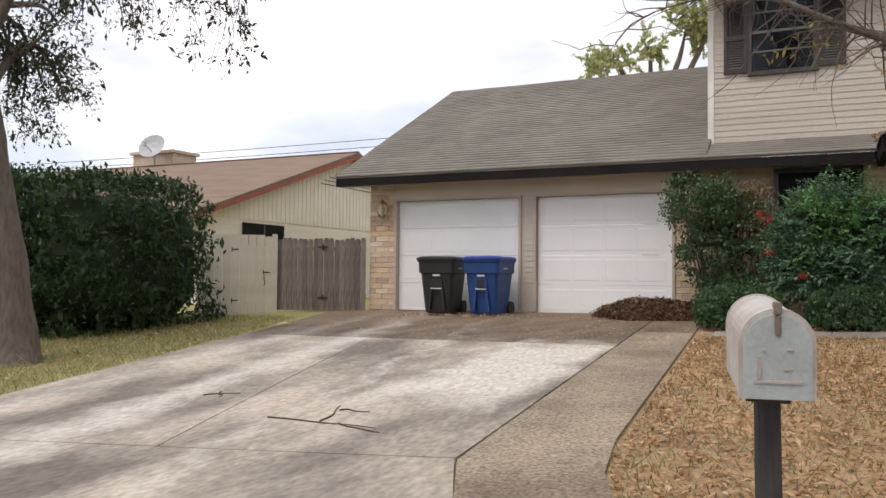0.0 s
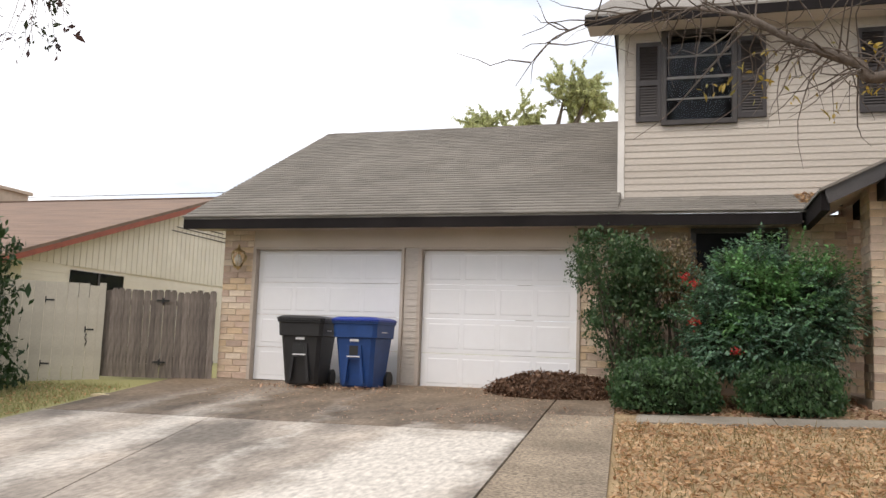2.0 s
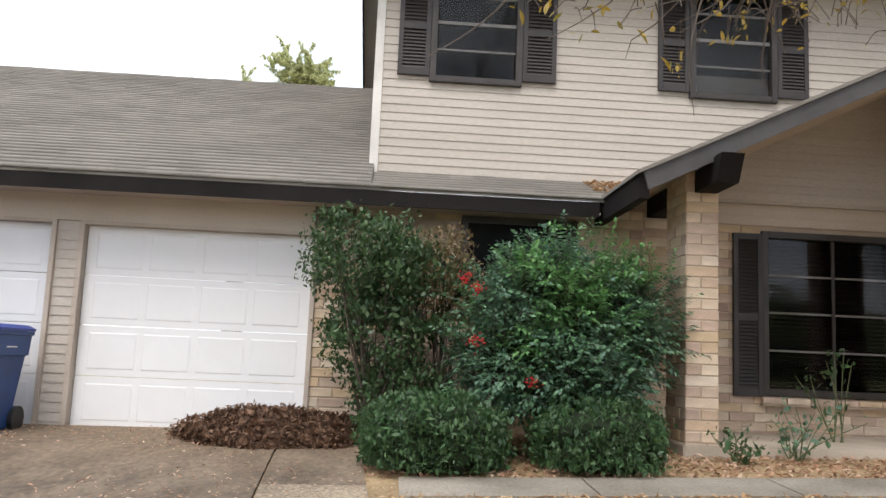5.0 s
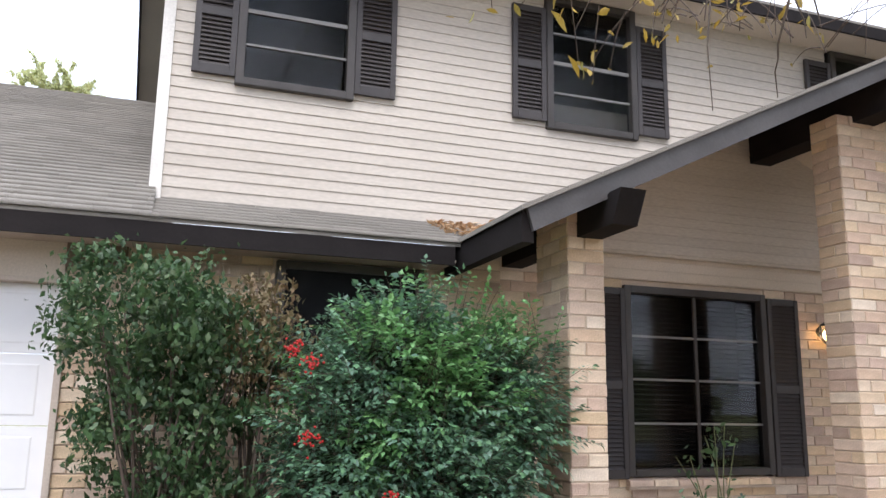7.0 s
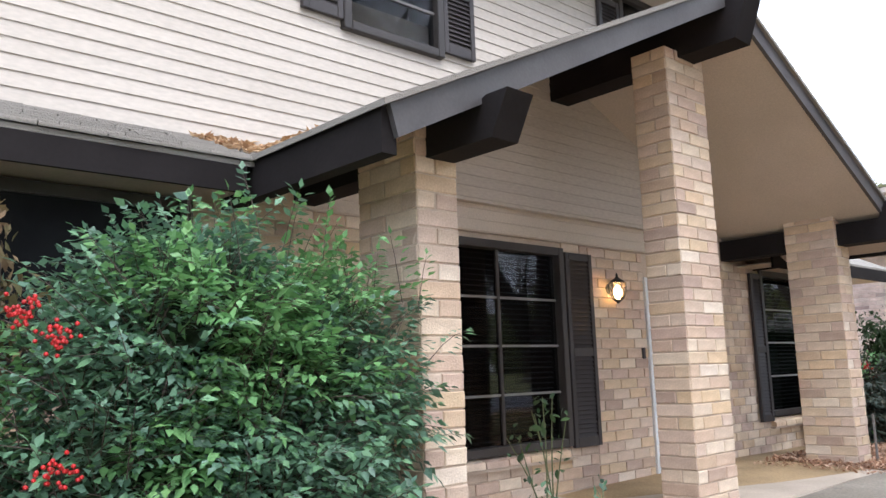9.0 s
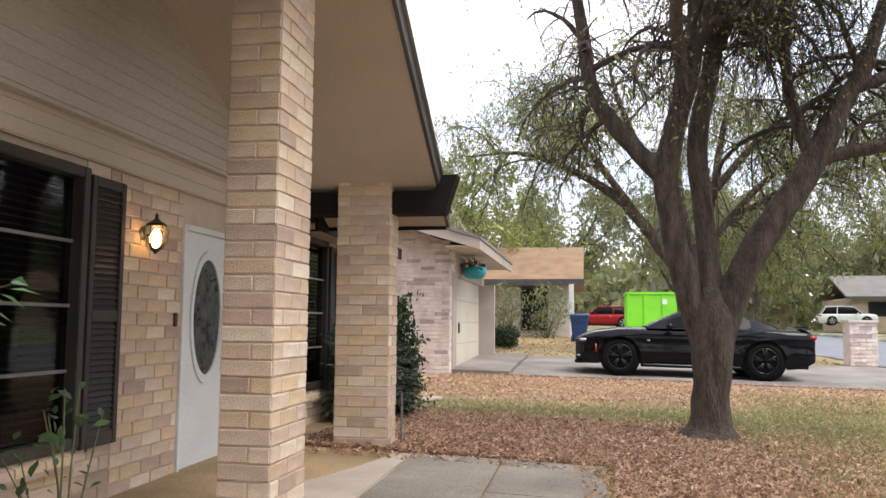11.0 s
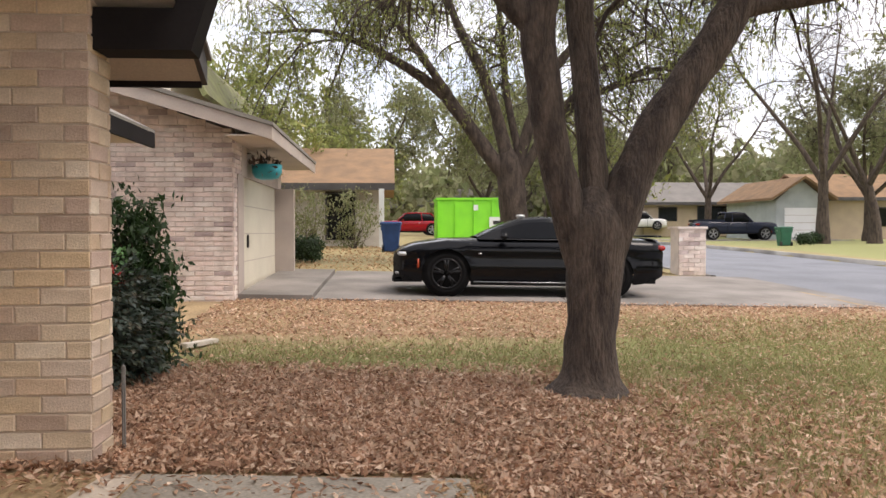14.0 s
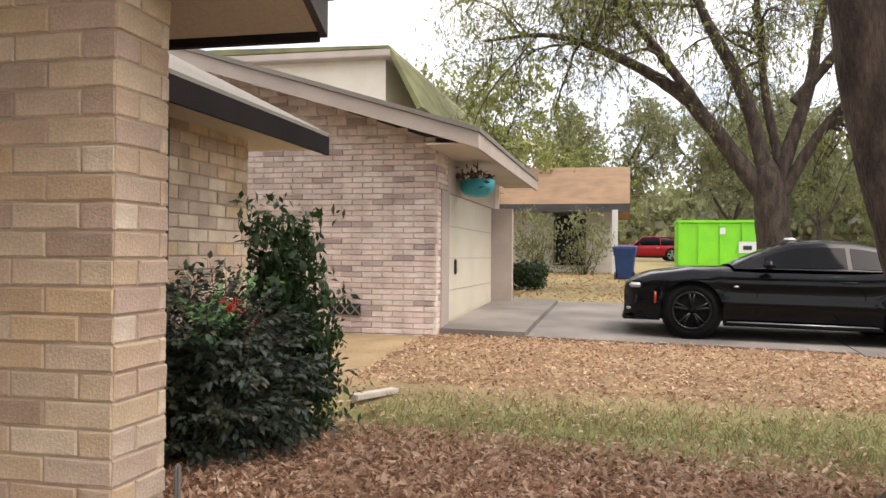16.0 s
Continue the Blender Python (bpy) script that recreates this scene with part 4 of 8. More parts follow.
def tube(points, radii, seg=8):
    """A bent, tapered tube along points."""
    p, r = np.asarray(points, float), np.asarray(radii, float)
    d = np.gradient(p, axis=0)
    d /= np.linalg.norm(d, axis=1)[:, None] + 1e-9
    a = np.zeros_like(d)
    ref = np.array([1.0, 0, 0]) if abs(d[0][2]) > 0.7 else np.array([0, 0, 1.0])
    for i in range(len(d)):
        ref = ref - (ref @ d[i]) * d[i]
        ref = ref / (np.linalg.norm(ref) + 1e-9)
        a[i] = ref
    b = np.cross(d, a)
    th = np.linspace(0, 2 * np.pi, seg, endpoint=False)
    v = p[:, None, :] + r[:, None, None] * (np.cos(th)[None, :, None] * a[:, None, :] + np.sin(th)[None, :, None] * b[:, None, :])
    i, j = np.meshgrid(np.arange(len(p) - 1), np.arange(seg), indexing="ij")
    q = np.stack([i * seg + j, i * seg + (j + 1) % seg, (i + 1) * seg + (j + 1) % seg, (i + 1) * seg + j], -1).reshape(-1, 4)
    return v.reshape(-1, 3), q


def join(pieces):
    v, q, n = [], [], 0
    for a, b in pieces:
        v.append(a)
        q.append(np.asarray(b) + n)
        n += len(a)
    return np.concatenate(v), np.concatenate(q)


def curve_points(p, n=6):
    """A smooth line through the given points."""
    p = np.asarray(p, float)
    t = np.linspace(0, len(p) - 1, (len(p) - 1) * n + 1)
    out = []
    for u in t:
        i = min(int(u), len(p) - 2)
        f = u - i
        p0, p1, p2, p3 = p[max(i - 1, 0)], p[i], p[i + 1], p[min(i + 2, len(p) - 1)]
        out.append(0.5 * (2 * p1 + (p2 - p0) * f + (2 * p0 - 5 * p1 + 4 * p2 - p3) * f * f + (3 * p1 - p0 - 3 * p2 + p3) * f ** 3))
    return np.array(out)


def tree(label, limbs, bark, leaf, seed, twigs=6, droop=0.5, twig_len=1.4, leaf_n=12, leaf_size=0.06, levels=2, name="tree", group="", narrow=1.0, spur=1.0, trunk_noise=0.06):
    """A tree from its main limbs, lists of (x, y, z, radius): side branches, twigs and leaves grow from them."""
    rng = np.random.default_rng(seed)
    wood, tips = [], []
    todo = []
    for limb in limbs:
        limb = np.asarray(limb, float)
        c = curve_points(limb, 10 if limb[0][3] > 0.1 else 6)
        pts, rad = c[:, :3].copy(), np.maximum(c[:, 3], 0.006)
        if rad[0] < 0.1:
            pts[1:-1] += rng.normal(0, 1, (len(pts) - 2, 3)) * rad[1:-1, None] * 0.25
        vv, qq = tube(pts, rad, 14 if rad[0] > 0.1 else 8)
        if rad[0] > 0.1:
            rr_ = np.repeat(rad, 14)[:, None]
            cc_ = np.repeat(pts, 14, axis=0)
            k_ = np.array([noise.noise(Vector((p[0] * 5, p[1] * 5, p[2] * 1.3))) + 0.5 * noise.noise(Vector((p[0] * 16, p[1] * 16, p[2] * 3))) for p in vv])
            vv = cc_ + (vv - cc_) * (1 + 0.14 * k_[:, None])
        wood.append((vv, qq))
        todo.append((pts, rad, 0))
    while todo:
        pts, rad, lv = todo.pop()
        if lv == 0 and rad[0] > 0.32:
            continue
        ln = np.linalg.norm(np.diff(pts, axis=0), axis=1).sum()
        n = max(2, int(ln * twigs / (1.0 if lv else 2.2)))
        for k in range(n):
            u = rng.uniform(0.25 if lv == 0 else 0.1, 1.0)
            i = min(int(u * (len(pts) - 1)), len(pts) - 2)
            if rad[i] > 0.11:
                continue
            d = pts[i + 1] - pts[i]
            d /= np.linalg.norm(d) + 1e-9
            side = rng.normal(0, 1, 3)
            side -= side @ d * d
            side /= np.linalg.norm(side) + 1e-9
            g = d * rng.uniform(0.2, 0.8) + side
            g /= np.linalg.norm(g)
            size = twig_len * rng.uniform(0.5, 1.3) * (1.0 if lv == 0 else 0.5 if lv == 1 else 0.3)
            m = 7
            line = [pts[i]]
            for s in range(m):
                g = g + rng.normal(0, 0.16, 3) + np.array([0, 0, -droop * 0.25 * (s / m)])
                g /= np.linalg.norm(g)
                line.append(line[-1] + g * size / m)
            line = np.array(line)
            r0 = min(rad[i] * 0.55, 0.05 if lv == 0 else 0.016 if lv == 1 else 0.006) * spur
            rr = np.linspace(r0, max(r0 * 0.25, 0.0022), m + 1)
            wood.append(tube(line, rr, 5 if lv == 0 else 3))
            if lv + 1 < levels:
                todo.append((line, rr, lv + 1))
            if leaf_n and lv + 1 >= levels - 1:
                for _ in range(rng.poisson(leaf_n)):
                    w = rng.uniform(0.2, 1)
                    j = min(int(w * m), m - 1)
                    tips.append(line[j] + (line[j + 1] - line[j]) * rng.uniform(0, 1) + rng.normal(0, 0.05, 3))
    o = empty(name, *limbs[0][0][:3], label=label, category="tree", group=group)
    v, q = join(wood)
    child("trunk", fast_mesh("trunk", v, q, bark, True), o)
    if tips and leaf:
        v, q = leaves(np.array(tips), leaf_size, rng, 0.0, 0.3, narrow=narrow)
        child("crown", fast_mesh("crown", v, q, leaf), o)["kind"] = "stuff"
    return o


def mass(centre, radii, n, rng, power=3.0, lump=0.16, shell=0.3, seed=0):
    """Points in the outer shell of a lumpy rounded block."""
    d = rng.normal(0, 1, (n, 3))
    d /= np.linalg.norm(d, axis=1)[:, None]
    k = (np.abs(d) ** power).sum(1) ** (-1 / power)
    f = np.array([noise.noise(Vector((p * 2.3 + seed * 7.1).tolist())) + 0.6 * noise.noise(Vector((p * 5.7 + seed * 3.3).tolist())) for p in d])
    r = 1 + lump * f
    depth = 1 - shell * rng.beta(1, 2.2, n)
    return np.asarray(centre) + d * (k * r * depth)[:, None] * np.asarray(radii)


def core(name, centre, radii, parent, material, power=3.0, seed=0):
    """A near-black solid blob inside a bush; its colour stands in for inner shade."""
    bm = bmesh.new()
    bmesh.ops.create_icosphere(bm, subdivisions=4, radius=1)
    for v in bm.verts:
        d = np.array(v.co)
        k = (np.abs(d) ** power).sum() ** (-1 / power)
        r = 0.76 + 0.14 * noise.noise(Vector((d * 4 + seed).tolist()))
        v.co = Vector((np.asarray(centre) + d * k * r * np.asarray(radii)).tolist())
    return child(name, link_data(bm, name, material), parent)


G_DARK = [(0.032, 0.078, 0.034), (0.056, 0.13, 0.048), (0.085, 0.18, 0.062), (0.046, 0.10, 0.04), (0.13, 0.22, 0.085)]
G_NAND = [(0.085, 0.165, 0.11), (0.13, 0.265, 0.145), (0.115, 0.205, 0.155), (0.18, 0.37, 0.175), (0.165, 0.265, 0.20)]
M_LEAF_BOX = leaf_mat("boxwood_leaf", G_DARK, 0.45)
M_LEAF_LIG = leaf_mat("privet_leaf", [(0.033, 0.078, 0.030), (0.053, 0.117, 0.042), (0.090, 0.165, 0.060), (0.038, 0.083, 0.033), (0.135, 0.195, 0.083)], 0.4)
M_LEAF_NAN = leaf_mat("nandina_leaf", G_NAND, 0.4)
M_LEAF_HEDGE = leaf_mat("hedge_leaf", [(0.018, 0.045, 0.014), (0.03, 0.07, 0.02), (0.05, 0.10, 0.03), (0.025, 0.055, 0.018), (0.06, 0.11, 0.04)], 0.45)
M_LEAF_DRYBUSH = leaf_mat("dry_bush_leaf", [(0.20, 0.13, 0.07), (0.14, 0.13, 0.05), (0.25, 0.16, 0.09)], 0.7)
M_LEAF_SPRING = leaf_mat("pale_spring_leaf", [(0.25, 0.30, 0.08), (0.33, 0.37, 0.10), (0.20, 0.26, 0.07), (0.40, 0.38, 0.13)], 0.6)
M_LEAF_YELLOW = leaf_mat("yellow_leaf", [(0.45, 0.30, 0.04), (0.36, 0.26, 0.05), (0.28, 0.26, 0.06)], 0.6)
M_LEAF_OAK = leaf_mat("evergreen_oak_leaf", [(0.03, 0.045, 0.02), (0.05, 0.07, 0.03), (0.035, 0.05, 0.03), (0.07, 0.085, 0.045)], 0.5)
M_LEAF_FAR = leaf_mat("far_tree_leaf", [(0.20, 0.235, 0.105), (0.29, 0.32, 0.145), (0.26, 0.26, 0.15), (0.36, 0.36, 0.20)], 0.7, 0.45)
# near-black green: shade deep among the leaves, painted on a solid blob
M_CORE_SHADE = mat("inner_shade_core", (0.012, 0.022, 0.008), (0.02, 0.035, 0.012), 0.95, 9, 40, 0.8)
M_BARK = mat("grey_brown_bark", (0.105, 0.078, 0.060), (0.042, 0.030, 0.024), 0.95, 3.5, 17, 1.0, stretch=(2.6, 2.6, 0.75), grit=1.5)
for node in M_BARK.node_tree.nodes:
    if node.bl_idname == "ShaderNodeBump":
        node.inputs["Distance"].default_value = 0.035
M_BARK2 = mat("pale_bark", (0.17, 0.135, 0.11), (0.10, 0.08, 0.065), 0.95, 7, 45, 1.0, stretch=(3, 3, 0.8))
M_TWIG = mat("twig", (0.09, 0.065, 0.05), None, 0.9, 9, 60, 0.3)
M_BERRY = mat("red_berry", (0.50, 0.015, 0.015), (0.34, 0.01, 0.01), 0.4, 20, 60, 0.0)


def bush(label, blobs, leaf, n, size, seed, name="bush", flat=0.0, power=3.0, lump=0.16, shell=0.3, with_core=True, group="", narrow=1.0, stems=0, clump=0.0, per=30, category="shrub"):
    """A bush of one or more lumpy blocks of leaves; blobs are (centre, radii)."""
    rng = np.random.default_rng(seed)
    x, y = np.mean([b[0][0] for b in blobs]), np.mean([b[0][1] for b in blobs])
    z0 = float(height(x, y))
    o = empty(name, x, y, z0, label=label, category=category, group=group)
    tot = sum(b[1][0] * b[1][1] + b[1][1] * b[1][2] + b[1][0] * b[1][2] for b in blobs)
    pts = []
    for k, (c, r) in enumerate(blobs):
        share = (r[0] * r[1] + r[1] * r[2] + r[0] * r[2]) / tot
        p = mass(c, r, int(n * share / (per if clump else 1)), rng, power, lump, shell, seed + k)
        if clump:
            p = np.repeat(p, per, axis=0) + rng.normal(0, clump, (len(p) * per, 3)) * np.array([1, 1, 0.75])
        pts.append(p)
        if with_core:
            core("inner_shade_core", c, r, o, M_CORE_SHADE, power, seed + k)
    p = np.concatenate(pts)
    p = p[p[:, 2] > z0 + 0.03]
    v, q = leaves(p, size, rng, flat, 0.3, narrow=narrow)
    child("foliage", fast_mesh("foliage", v, q, leaf), o)["kind"] = "stuff"
    if stems:
        wood = []
        for k in range(stems):
            c, r = blobs[k % len(blobs)]
            bx, by = x + rng.normal(0, 0.10), y + rng.normal(0, 0.08)
            end = np.asarray(c) + rng.uniform(-0.75, 0.75, 3) * np.asarray(r)
            mid = (np.array([bx, by, z0]) + end) / 2 + rng.normal(0, 0.08, 3)
            line = curve_points([(bx, by, z0 - 0.03), mid, end], 5)
            wood.append(tube(line, np.linspace(0.018, 0.004, len(line)), 6))
        v, q = join(wood)
        child("stem_tangle", fast_mesh("stem_tangle", v, q, M_TWIG, True), o)["kind"] = "stuff"
    return o


# front beds
BOXW = "clipped low evergreen bush in the front bed"
bush(BOXW, [((-0.76, 12.80, 1.12), (0.58, 0.51, 0.35))], M_LEAF_BOX, 9000, 0.05, 11, power=3.4, lump=0.15, shell=0.22, clump=0.045, per=14, group="clipped low bushes")
bush(BOXW, [((0.64, 12.80, 1.14), (0.52, 0.48, 0.34))], M_LEAF_BOX, 8000, 0.05, 12, power=3.4, lump=0.15, shell=0.22, clump=0.045, per=14, group="clipped low bushes")
bush("tall trimmed privet with bare stems showing beneath", [((-1.42, 13.85, 2.68), (0.60, 0.48, 0.50)), ((-0.95, 13.9, 2.45), (0.48, 0.42, 0.45)), ((-1.30, 13.8, 1.9), (0.46, 0.36, 0.42)), ((-1.05, 13.8, 1.4), (0.42, 0.34, 0.36))], M_LEAF_LIG, 15500, 0.05, 13, lump=0.22, shell=0.6, with_core=False, stems=40, narrow=1.25, clump=0.07, per=34)
bush("half-dead twiggy end of the privet with brown leaves", [((-0.62, 13.85, 2.6), (0.32, 0.35, 0.5))], M_LEAF_DRYBUSH, 1700, 0.05, 14, lump=0.3, shell=0.9, with_core=False, stems=14)

# nandina: sprays of small leaflets
def nandina_spray(s, out, long, count, wide, old, young, tw, rng):
    """One feathery compound leaf: a thin drooping stalk with pairs of leaflets."""
    side = np.cross(out, np.array([0, 0, 1.0]) + rng.normal(0, 0.35, 3))
    side /= np.linalg.norm(side) + 1e-6
    line = np.array([s - out * 0.12, s, s + out * long * 0.5 + np.array([0, 0, -0.02]), s + out * long + np.array([0, 0, -0.07])])
    tw.append(tube(line, np.array([0.003, 0.0025, 0.002, 0.001]), 3))
    # noise patches are young growth; the height term paints a light-catching top
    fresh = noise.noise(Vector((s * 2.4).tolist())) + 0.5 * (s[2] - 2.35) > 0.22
    for k in range(count):
        w = k / (count - 1)
        arm = 0 if k == count - 1 else (1 if k % 2 else -1)
        p = s + out * long * (-0.2 + 1.2 * w) + side * wide * (1 - 0.6 * w) * arm * rng.uniform(0.05, 0.9) + np.array([0, 0, -0.06 * w * w])
        d_ = out * (0.75 if arm else 1.0) + side * arm * 0.8 + np.array([0, 0, -0.45]) + rng.normal(0, 0.16, 3)
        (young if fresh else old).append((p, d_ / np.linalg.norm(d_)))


def leaflets(items, long, wide, rng):
    """Pointed leaflets of six corners, each folded a little along its midrib and drooping at the tip."""
    p, d = (np.array([i[k] for i in items]) for k in range(2))
    n = len(p)
    up = np.cross(d, np.cross(np.array([0, 0, 1.0]) + rng.normal(0, 0.35, (n, 3)), d))
    up /= np.linalg.norm(up, axis=1)[:, None] + 1e-9
    w = np.cross(d, up)
    size = (long * np.exp(rng.normal(0, 0.15, n)))[:, None]
    drop = np.array([0, 0, 1.0]) * size
    mid, tip = p + d * size * 0.45 - drop * 0.02, p + d * size - drop * 0.10
    a, b = (p + d * size * 0.38 + k * w * size * wide + up * size * 0.05 for k in (1, -1))
    v = np.stack([p, a, tip, b, mid], 1).reshape(-1, 3)
    q = (np.arange(n) * 5)[:, None, None] + np.array([(0, 4, 2, 1), (0, 3, 2, 4)])[None]
    return v, q.reshape(-1, 4)


M_LEAF_NAN_YOUNG_TOP = leaf_mat("young_bright_top_leaf", [(0.13, 0.30, 0.105), (0.20, 0.42, 0.15), (0.16, 0.35, 0.135), (0.25, 0.47, 0.17)], 0.4)


def nandina_bush(label, foot, lobes, seed, leaf, long=0.056, floor=1.2, loose=(), berries=(), stems=18, core_size=0.66, count=15):
    """A nandina: lobes of feathery sprays (centre, radii, number), loose sprays past them, canes and berry clusters."""
    rng = np.random.default_rng(seed)
    old, young, tw = [], [], []
    for c_, r_, n_ in lobes:
        c_ = np.array(c_)
        for s in mass(c_, r_, n_, rng, 2.4, 0.5, 0.55, int(n_)):
            if s[2] > floor:
                out = s - c_ + np.array([0, 0, 0.2]) + rng.normal(0, 0.2, 3)
                nandina_spray(s, out / np.linalg.norm(out), rng.uniform(0.16, 0.27), count, 0.085, old, young, tw, rng)
    for centre, reach, n_ in loose:
        for k in range(n_):
            a_ = rng.uniform(-0.5, 3.4)
            s = np.array(centre) + np.array([reach[0] * math.cos(a_), rng.uniform(-0.45, 0.3), reach[1] * math.sin(a_)]) * rng.uniform(0.9, 1.08)
            out = np.array([math.cos(a_), rng.normal(0, 0.3), math.sin(a_) + 0.4])
            nandina_spray(s, out / np.linalg.norm(out), rng.uniform(0.22, 0.32), count, 0.07, old, young, tw, rng)
    o = empty("nandina", *foot, label=label, category="shrub")
    v, q = leaflets(old, long, 0.29, rng)
    child("foliage", fast_mesh("foliage", v, q, leaf), o)["kind"] = "stuff"
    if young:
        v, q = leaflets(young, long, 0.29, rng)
        child("young_foliage", fast_mesh("young_foliage", v, q, M_LEAF_NAN_YOUNG_TOP), o, None, "fresh leaves, painted brighter green towards the top")["kind"] = "stuff"
    mid = np.mean([c for c, r, n in lobes], axis=0)
    reach = np.max([np.abs(np.array(c) - mid) + np.array(r) * 0.7 for c, r, n in lobes], axis=0)
    for k in range(stems):
        b = np.array([foot[0] + rng.normal(0, reach[0] * 0.3), foot[1] + rng.normal(0, reach[1] * 0.3), foot[2] - 0.04])
        e = mid + rng.uniform(-0.8, 0.8, 3) * reach
        tw.append(tube(curve_points([b, (b + e) / 2 + rng.normal(0, 0.06, 3), e], 5), np.linspace(0.012, 0.004, 11), 6))
    v, q = join(tw)
    child("cane", fast_mesh("cane", v, q, M_TWIG, True), o)["kind"] = "stuff"
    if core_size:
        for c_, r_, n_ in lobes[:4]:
            core("inner_shade_core", np.array(c_), np.array(r_) * core_size, o, M_CORE_SHADE, 2.4, n_)
    for c in berries:
        bm = bmesh.new()
        for _ in range(34):
            p = Vector(c) + Vector((rng.normal(0, 0.034, 3) * np.array([1, 1, 0.8])).tolist())
            bmesh.ops.create_icosphere(bm, subdivisions=1, radius=0.009, matrix=Matrix.Translation(p))
        cpart("berry_cluster", bm, M_BERRY, o, "bright red berries")["kind"] = "stuff"
    return o


nandina_bush("large feathery green nandina bush with red berry clusters", (0.5, 13.5, float(height(0.5, 13.5))),
             [((0.45, 13.5, 2.0), (0.74, 0.54, 0.76), 1250), ((0.98, 13.5, 2.28), (0.40, 0.40, 0.44), 330), ((0.28, 13.45, 2.46), (0.46, 0.42, 0.38), 400), ((-0.12, 13.4, 1.75), (0.42, 0.48, 0.62), 430), ((1.0, 13.45, 2.0), (0.36, 0.38, 0.40), 300), ((0.5, 13.15, 1.6), (0.55, 0.38, 0.46), 420)],
             21, M_LEAF_NAN, floor=1.42, loose=(((0.52, 13.5, 2.05), (0.95, 0.86), 60), ((1.25, 13.45, 2.2), (0.28, 0.5), 26)),
             berries=((-0.42, 12.98, 2.42), (-0.40, 12.95, 1.95), (0.05, 12.72, 1.62), (-0.52, 13.0, 2.5)))


def spindly(label, x, y, top, n, leaf, seed, size=0.06, wide=0.25, per=9):
    """A thin plant of a few leaning stems with scattered leaves."""
    rng = np.random.default_rng(seed)
    z0 = float(height(x, y))
    o = empty("rose_bush", x, y, z0, label=label, category="shrub")
    wood, pts = [], []
    for k in range(n):
        e = np.array([x + rng.normal(0, wide), y + rng.normal(0, wide * 0.6), z0 + (top - z0) * rng.uniform(0.45, 1.0)])
        line = curve_points([(x + rng.normal(0, 0.05), y, z0 - 0.02), ((x + e[0]) / 2 + rng.normal(0, 0.06), (y + e[1]) / 2, (z0 + e[2]) / 2), e], 6)
        wood.append(tube(line, np.linspace(0.008, 0.003, len(line)), 5))
        for _ in range(per):
            pts.append(line[rng.integers(4, len(line))] + rng.normal(0, 0.045, 3))
    v, q = join(wood)
    child("stem_tangle", fast_mesh("stem_tangle", v, q, mat("green_stem_%d" % seed, (0.12, 0.14, 0.06), None, 0.7, 9, 60, 0.2), True), o)["kind"] = "stuff"
    v, q = leaves(np.array(pts), size, rng, 0.3, 0.3, LEAF, LEAF_Q, 1.3)
    child("foliage", fast_mesh("foliage", v, q, leaf), o)["kind"] = "stuff"


spindly("thin rose bush under the porch window", 3.55, 14.2, 2.1, 7, M_LEAF_LIG, 31, 0.06, 0.22, 10)
spindly("low leafy plant in the front bed", 2.55, 13.2, 1.5, 10, M_LEAF_NAN, 32, 0.06, 0.25, 12)
spindly("dark wilted low plant in the front bed", 2.0, 13.05, 1.35, 9, M_LEAF_BOX, 33, 0.05, 0.2, 12)

bush("dark glossy evergreen shrub at the corner of the porch", [((11.08, 14.38, 2.45), (0.22, 0.24, 0.36)), ((11.12, 14.29, 2.0), (0.27, 0.27, 0.38)), ((11.08, 14.24, 1.5), (0.30, 0.30, 0.42))], M_LEAF_HEDGE, 5200, 0.07, 15, lump=0.5, shell=0.8, with_core=False, stems=20, clump=0.06, per=18)
nandina_bush("low nandina shrub with dark drooping leaves and a red berry cluster", (10.45, 14.6, float(height(10.45, 14.6))),
             [((10.45, 14.6, 1.85), (0.46, 0.42, 0.40), 330), ((10.7, 14.45, 1.55), (0.46, 0.42, 0.42), 330), ((10.35, 14.6, 1.45), (0.42, 0.40, 0.36), 240)],
             22, leaf_mat("dark_nandina_leaf", [(0.05, 0.075, 0.06), (0.075, 0.11, 0.085), (0.10, 0.13, 0.11), (0.06, 0.09, 0.05), (0.12, 0.10, 0.06)], 0.45), long=0.062, floor=1.25, stems=26, core_size=0.5,
             berries=((10.05, 14.25, 2.15), (10.85, 14.4, 1.98)))
bush("tall dense evergreen hedge beside the driveway lawn", [((-10.95, 10.7, 1.85), (1.3, 1.75, 1.36)), ((-12.7, 9.6, 1.85), (1.5, 1.6, 1.36))], M_LEAF_HEDGE, 34000, 0.10, 17, "hedge", power=4.6, lump=0.12, shell=0.16, clump=0.09, per=14, category="hedge")
rng = np.random.default_rng(5)

# pile of mulch and leaves by the garage
M_DRY = leaf_mat("dry_fallen_leaf", [(0.20, 0.10, 0.06), (0.44, 0.24, 0.145), (0.64, 0.41, 0.27), (0.84, 0.65, 0.49), (0.30, 0.16, 0.10), (0.74, 0.53, 0.38), (0.50, 0.28, 0.17)], 0.85)
M_DRY_PALE = leaf_mat("pale_fallen_leaf", [(0.52, 0.31, 0.155), (0.63, 0.41, 0.22), (0.38, 0.215, 0.11), (0.72, 0.53, 0.33), (0.46, 0.25, 0.13)], 0.85)
M_MULCH = mat("mulch", (0.11, 0.06, 0.035), (0.06, 0.035, 0.02), 0.95, 9, 60, 1.0)
pile = empty("leaf_pile", -2.3, 14.05, 0.9, label="heap of brown leaves and mulch against the garage door", category="leaf pile")
bm = bmesh.new()
bmesh.ops.create_uvsphere(bm, u_segments=32, v_segments=16, radius=1)
